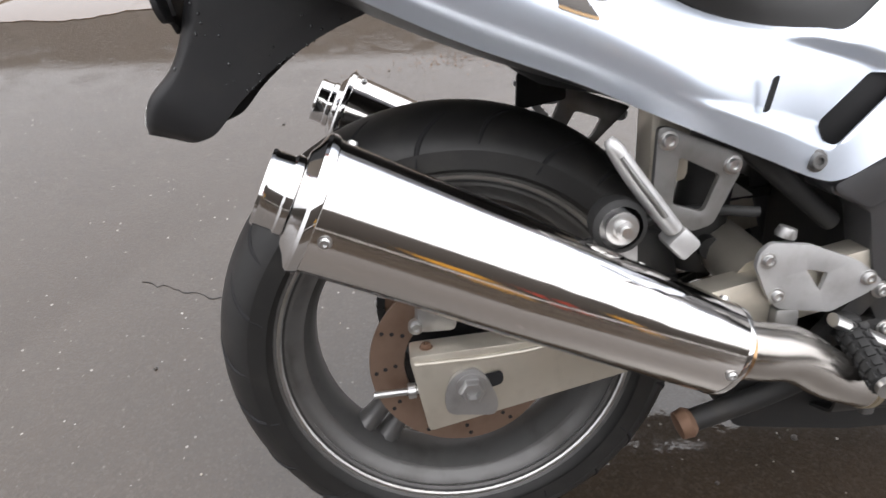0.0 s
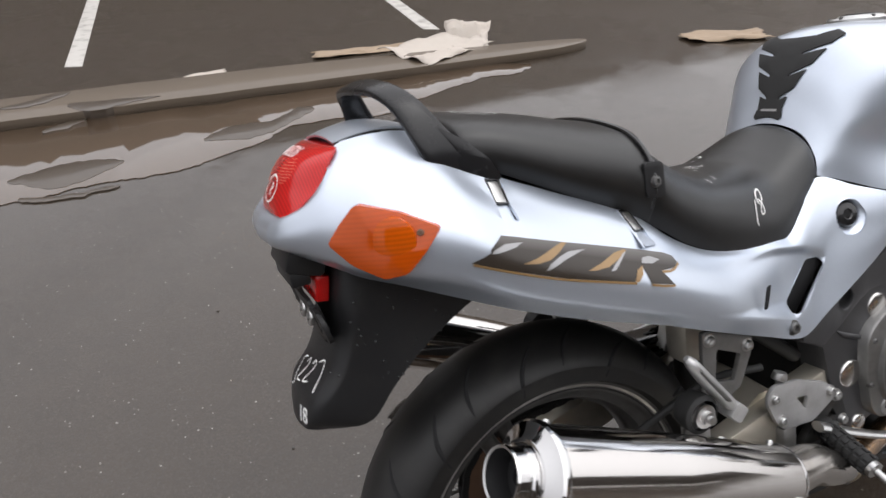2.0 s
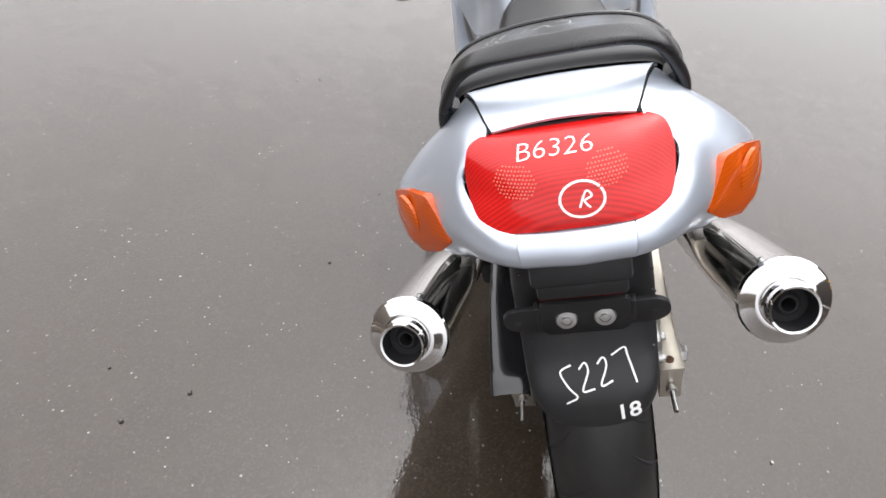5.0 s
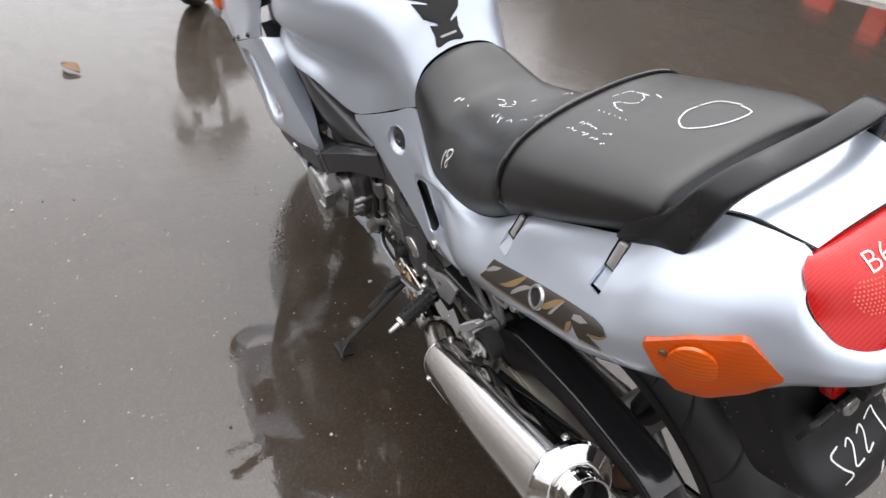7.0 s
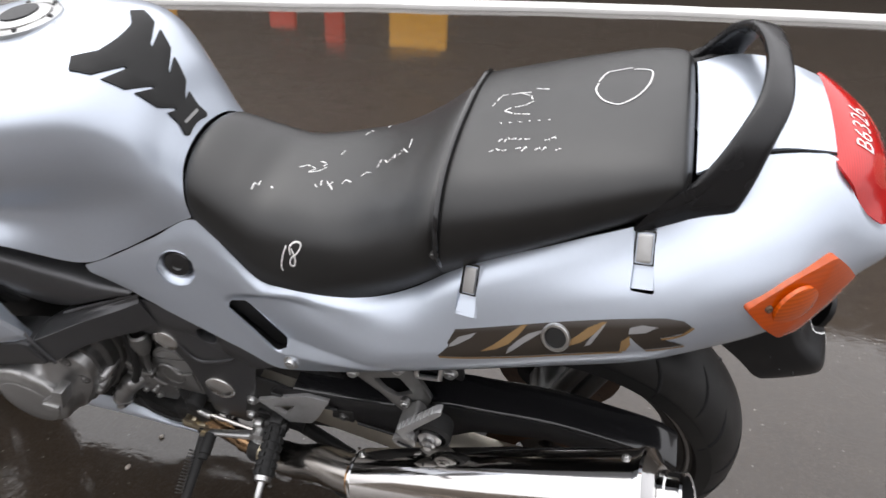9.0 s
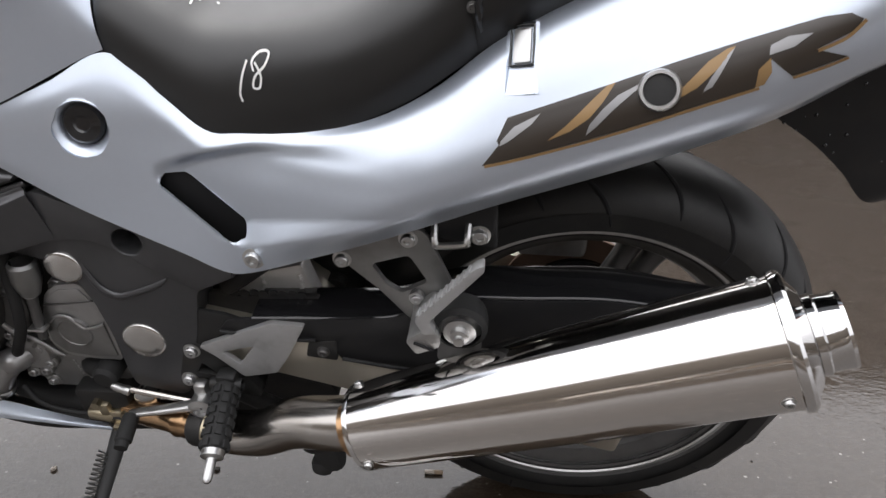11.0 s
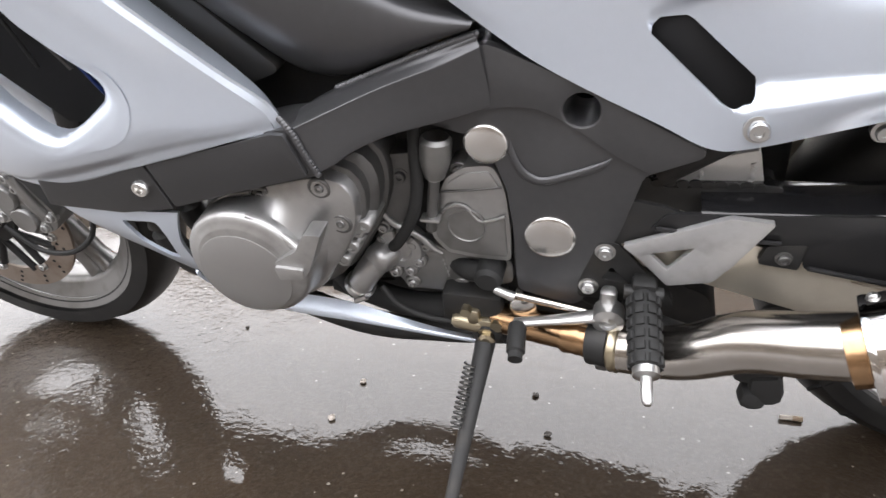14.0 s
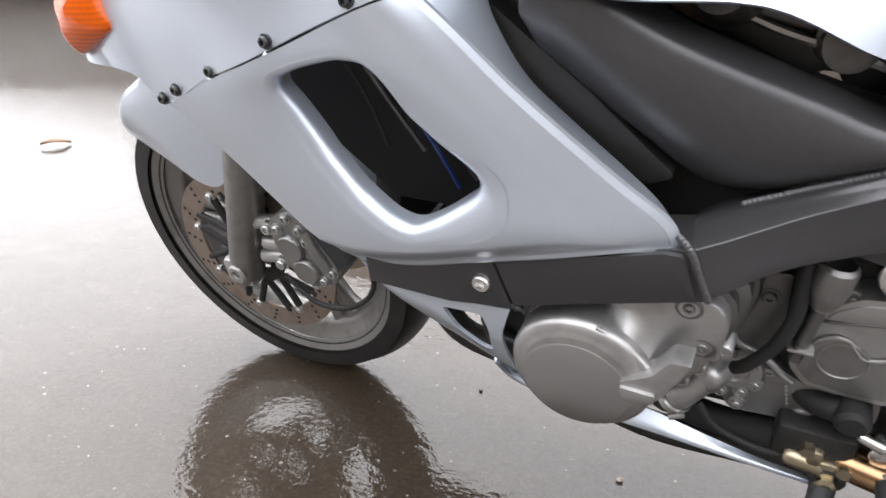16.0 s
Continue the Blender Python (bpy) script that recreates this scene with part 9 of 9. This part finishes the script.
butt = tagged(new("cigarette_butt"), "brown cigarette butt on the wet asphalt", "cigarette butt")
butt.matrix_world = pose(0.205, 0.04, 0.004)
for nm, a, b, mm in (("filter", -0.014, 0.0, CARD), ("paper_tube", 0.0, 0.016, PAPER)):
    ob = part(nm, lathe([(0, a), (0.0036, a), (0.0038, (a + b) / 2), (0.0036, b), (0, b)], along((0, 0, 0), (1, 0.05, 0)), 12), mm, butt)

# loose stones
random.seed(11)
places = [(0.84, 0.10), (0.57, 0.07), (0.54, 0.16), (0.85, 0.20), (0.03, 0.90), (-0.06, 1.01)]
for k in range(46):
    places.append((random.uniform(-0.6, 1.6), random.uniform(-0.5, 1.3)))
for k, (x, y) in enumerate(places):
    r = 0.0055 if k < 6 else random.uniform(0.0015, 0.004)
    bm = bmesh.new()
    bmesh.ops.create_icosphere(bm, subdivisions=2, radius=r)
    for v in bm.verts:
        o = noise.noise(v.co * 180 + Vector((k, 0, 0)))
        v.co *= 1 + 0.35 * o
        v.co.z *= 0.7
    tagged(link("pebble", bm, STONE if k % 3 else PAPER, pose(x, y, r * 0.55, 0, 0, k * 40)), "small loose pebble on the wet asphalt", "pebble", "pebbles by the motorcycle")


def leaf(x, y, size, turn):
    bm = bmesh.new()
    rows = []
    for i in range(9):
        u = i / 8
        w = size * 0.28 * math.sin(math.pi * min(1, u * 1.02 + 0.02)) ** 0.8
        z = 0.006 + 0.012 * math.sin(u * 2.6)
        rows.append([bm.verts.new((size * (u - 0.5), w * q, z + abs(q) * 0.008)) for q in (-1, -0.5, 0, 0.5, 1)])
    for a, b in zip(rows, rows[1:]):
        for q in range(4):
            bm.faces.new((a[q], a[q + 1], b[q + 1], b[q]))
    ob = link("dead_leaf", bm, LEAF, pose(x, y, 0, 0, 0, turn))
    sm = ob.modifiers.new("thickness", "SOLIDIFY")
    sm.thickness = 0.0015
    return tagged(ob, "curled brown dead leaf on the wet asphalt", "leaf")


leaf(2.56, 0.75, 0.11, 30)
leaf(3.5, -0.85, 0.12, 70)

# another motorcycle's front end, parked further on
other = new("parked_motorcycle")
other.matrix_world = pose(3.45, 0.02, 0, 0, 0, 150)
tagged(other, "front of another parked motorcycle with a white mudguard", "motorcycle")
fm = Matrix.Translation((0, 0, 0.29)) @ pose(0, 0, 0, -90, 0, 0)
part("tyre", lathe([(0.232, -0.045), (0.262, -0.056), (0.285, -0.035), (0.292, 0), (0.285, 0.035), (0.262, 0.056), (0.232, 0.045)], fm, 56, closed=True), TYRE, other)
part("rim", lathe([(0.20, -0.045), (0.235, -0.050), (0.235, 0.050), (0.20, 0.045)], fm, 56, closed=True), RIM, other)
part("hub", lathe([(0.0, -0.06), (0.045, -0.06), (0.045, 0.06), (0, 0.06)], fm, 24), RIM, other)
for k in range(5):
    a = 2 * math.pi * k / 5
    part("spoke", tube([(0.03 * math.cos(a), 0, 0.29 + 0.03 * math.sin(a)), (0.12 * math.cos(a), 0, 0.29 + 0.12 * math.sin(a)), (0.21 * math.cos(a), 0, 0.29 + 0.21 * math.sin(a))], [0.02, 0.014, 0.02], 3, 8), RIM, other)
WHITE_P = mat("white_paint", (0.78, 0.78, 0.77), 0.3, 0, 0.05, 30, coat=0.5)
rows = []
for a in np.linspace(radians(160), radians(35), 8):
    rows.append([(0.31 * math.cos(a) * 0.9, 0.07, 0.29 + 0.28 * math.sin(a)), (0.32 * math.cos(a), 0.05, 0.29 + 0.31 * math.sin(a)), (0.325 * math.cos(a), 0, 0.29 + 0.318 * math.sin(a))])
part("mudguard", skin(rows, 24, 8, 0.003, mirror_join=True), WHITE_P, other, "white painted mudguard")
for s in (-1, 1):
    part("fork_leg", tube([(0.0, s * 0.09, 0.28), (-0.12, s * 0.09, 0.62), (-0.20, s * 0.09, 0.90)], 0.024, 3, 14), CAST, other)
part("nose_fairing", skin([[(0.06, 0.02, 0.72), (0.02, 0.13, 0.70), (-0.12, 0.20, 0.66)], [(0.10, 0.02, 0.86), (0.04, 0.16, 0.84), (-0.14, 0.24, 0.80)], [(0.02, 0.02, 1.02), (-0.04, 0.14, 1.0), (-0.18, 0.2, 0.98)]], 16, 10, 0.004), WHITE_P, other, "white painted nose fairing")
part("nose_fairing", skin([[(0.06, 0.02, 0.72), (0.02, 0.13, 0.70), (-0.12, 0.20, 0.66)], [(0.10, 0.02, 0.86), (0.04, 0.16, 0.84), (-0.14, 0.24, 0.80)], [(0.02, 0.02, 1.02), (-0.04, 0.14, 1.0), (-0.18, 0.2, 0.98)]], 16, 10, 0.004, (), -1), WHITE_P, other, "white painted nose fairing")
part("engine_block", box((-0.55, 0, 0.40), (0.45, 0.34, 0.34), 0.05), ENGINE, other)

tagged(link("wall_near", box((2, 16.2, 2.9), (90, 0.4, 5.8), 0.02), mat("grey_brown_wall", (0.17, 0.145, 0.12), 0.85, 0, 0.25, 0.8, 0.2, 8)), "grey-brown weathered wall of the yard", "wall", kind="structure")
# far side of the yard: pale kerb, dark wall, coloured barriers seen in the wet ground
flat_on_ground("far_kerb", ragged([(-9, -9.6), (-3, -8.5), (0.8, -7.6), (5, -5.9), (8, -4.9), (8.2, -5.3), (5, -6.5), (0.8, -8.2), (-3, -9.2), (-9, -10.4)], 0.1, 6, 1), 0.05, KERB, "pale kerb strip across the yard", "kerb", "structure")
# the two lower end pieces are added to soften the wall's reflected edge
bm = merged(box((-9, -15.2, 4.0), (46, 0.4, 8.0), 0.02), box((15.75, -15.2, 3.4), (3.5, 0.4, 6.8), 0.02), box((19.3, -15.2, 2.8), (3.6, 0.4, 5.6), 0.02))
tagged(link("wall_far_low", box((36, -15.6, 2.0), (30, 0.4, 4.0), 0.02), WALL), "low dark weathered wall of the yard", "wall", kind="structure")
tagged(link("wall_far", bm, WALL), "dark weathered wall of the yard", "wall", kind="structure")


def barrier(x, y, w, h, material, label):
    b = new("yard_barrier")
    b.matrix_world = pose(x, y, 0)
    tagged(b, label, "barrier", "barriers by the wall")
    part("panel", box((0, 0, h * 0.62), (w, 0.12, h * 0.7), 0.03), material, b)
    for s in (-1, 1):
        part("leg", box((s * w * 0.4, 0, h * 0.15), (0.08, 0.3, h * 0.3), 0.01), ENGINE, b)


barrier(3.4, -10.2, 1.0, 1.1, YELLOW, "yellow painted steel barrier by the wall")
barrier(5.0, -10.4, 0.35, 1.2, RED, "red painted steel post barrier by the wall")
barrier(6.1, -10.6, 0.5, 1.0, RED, "red painted steel barrier by the wall")
barrier(8.6, -10.2, 1.1, 1.1, YELLOW, "yellow painted steel barrier by the wall")
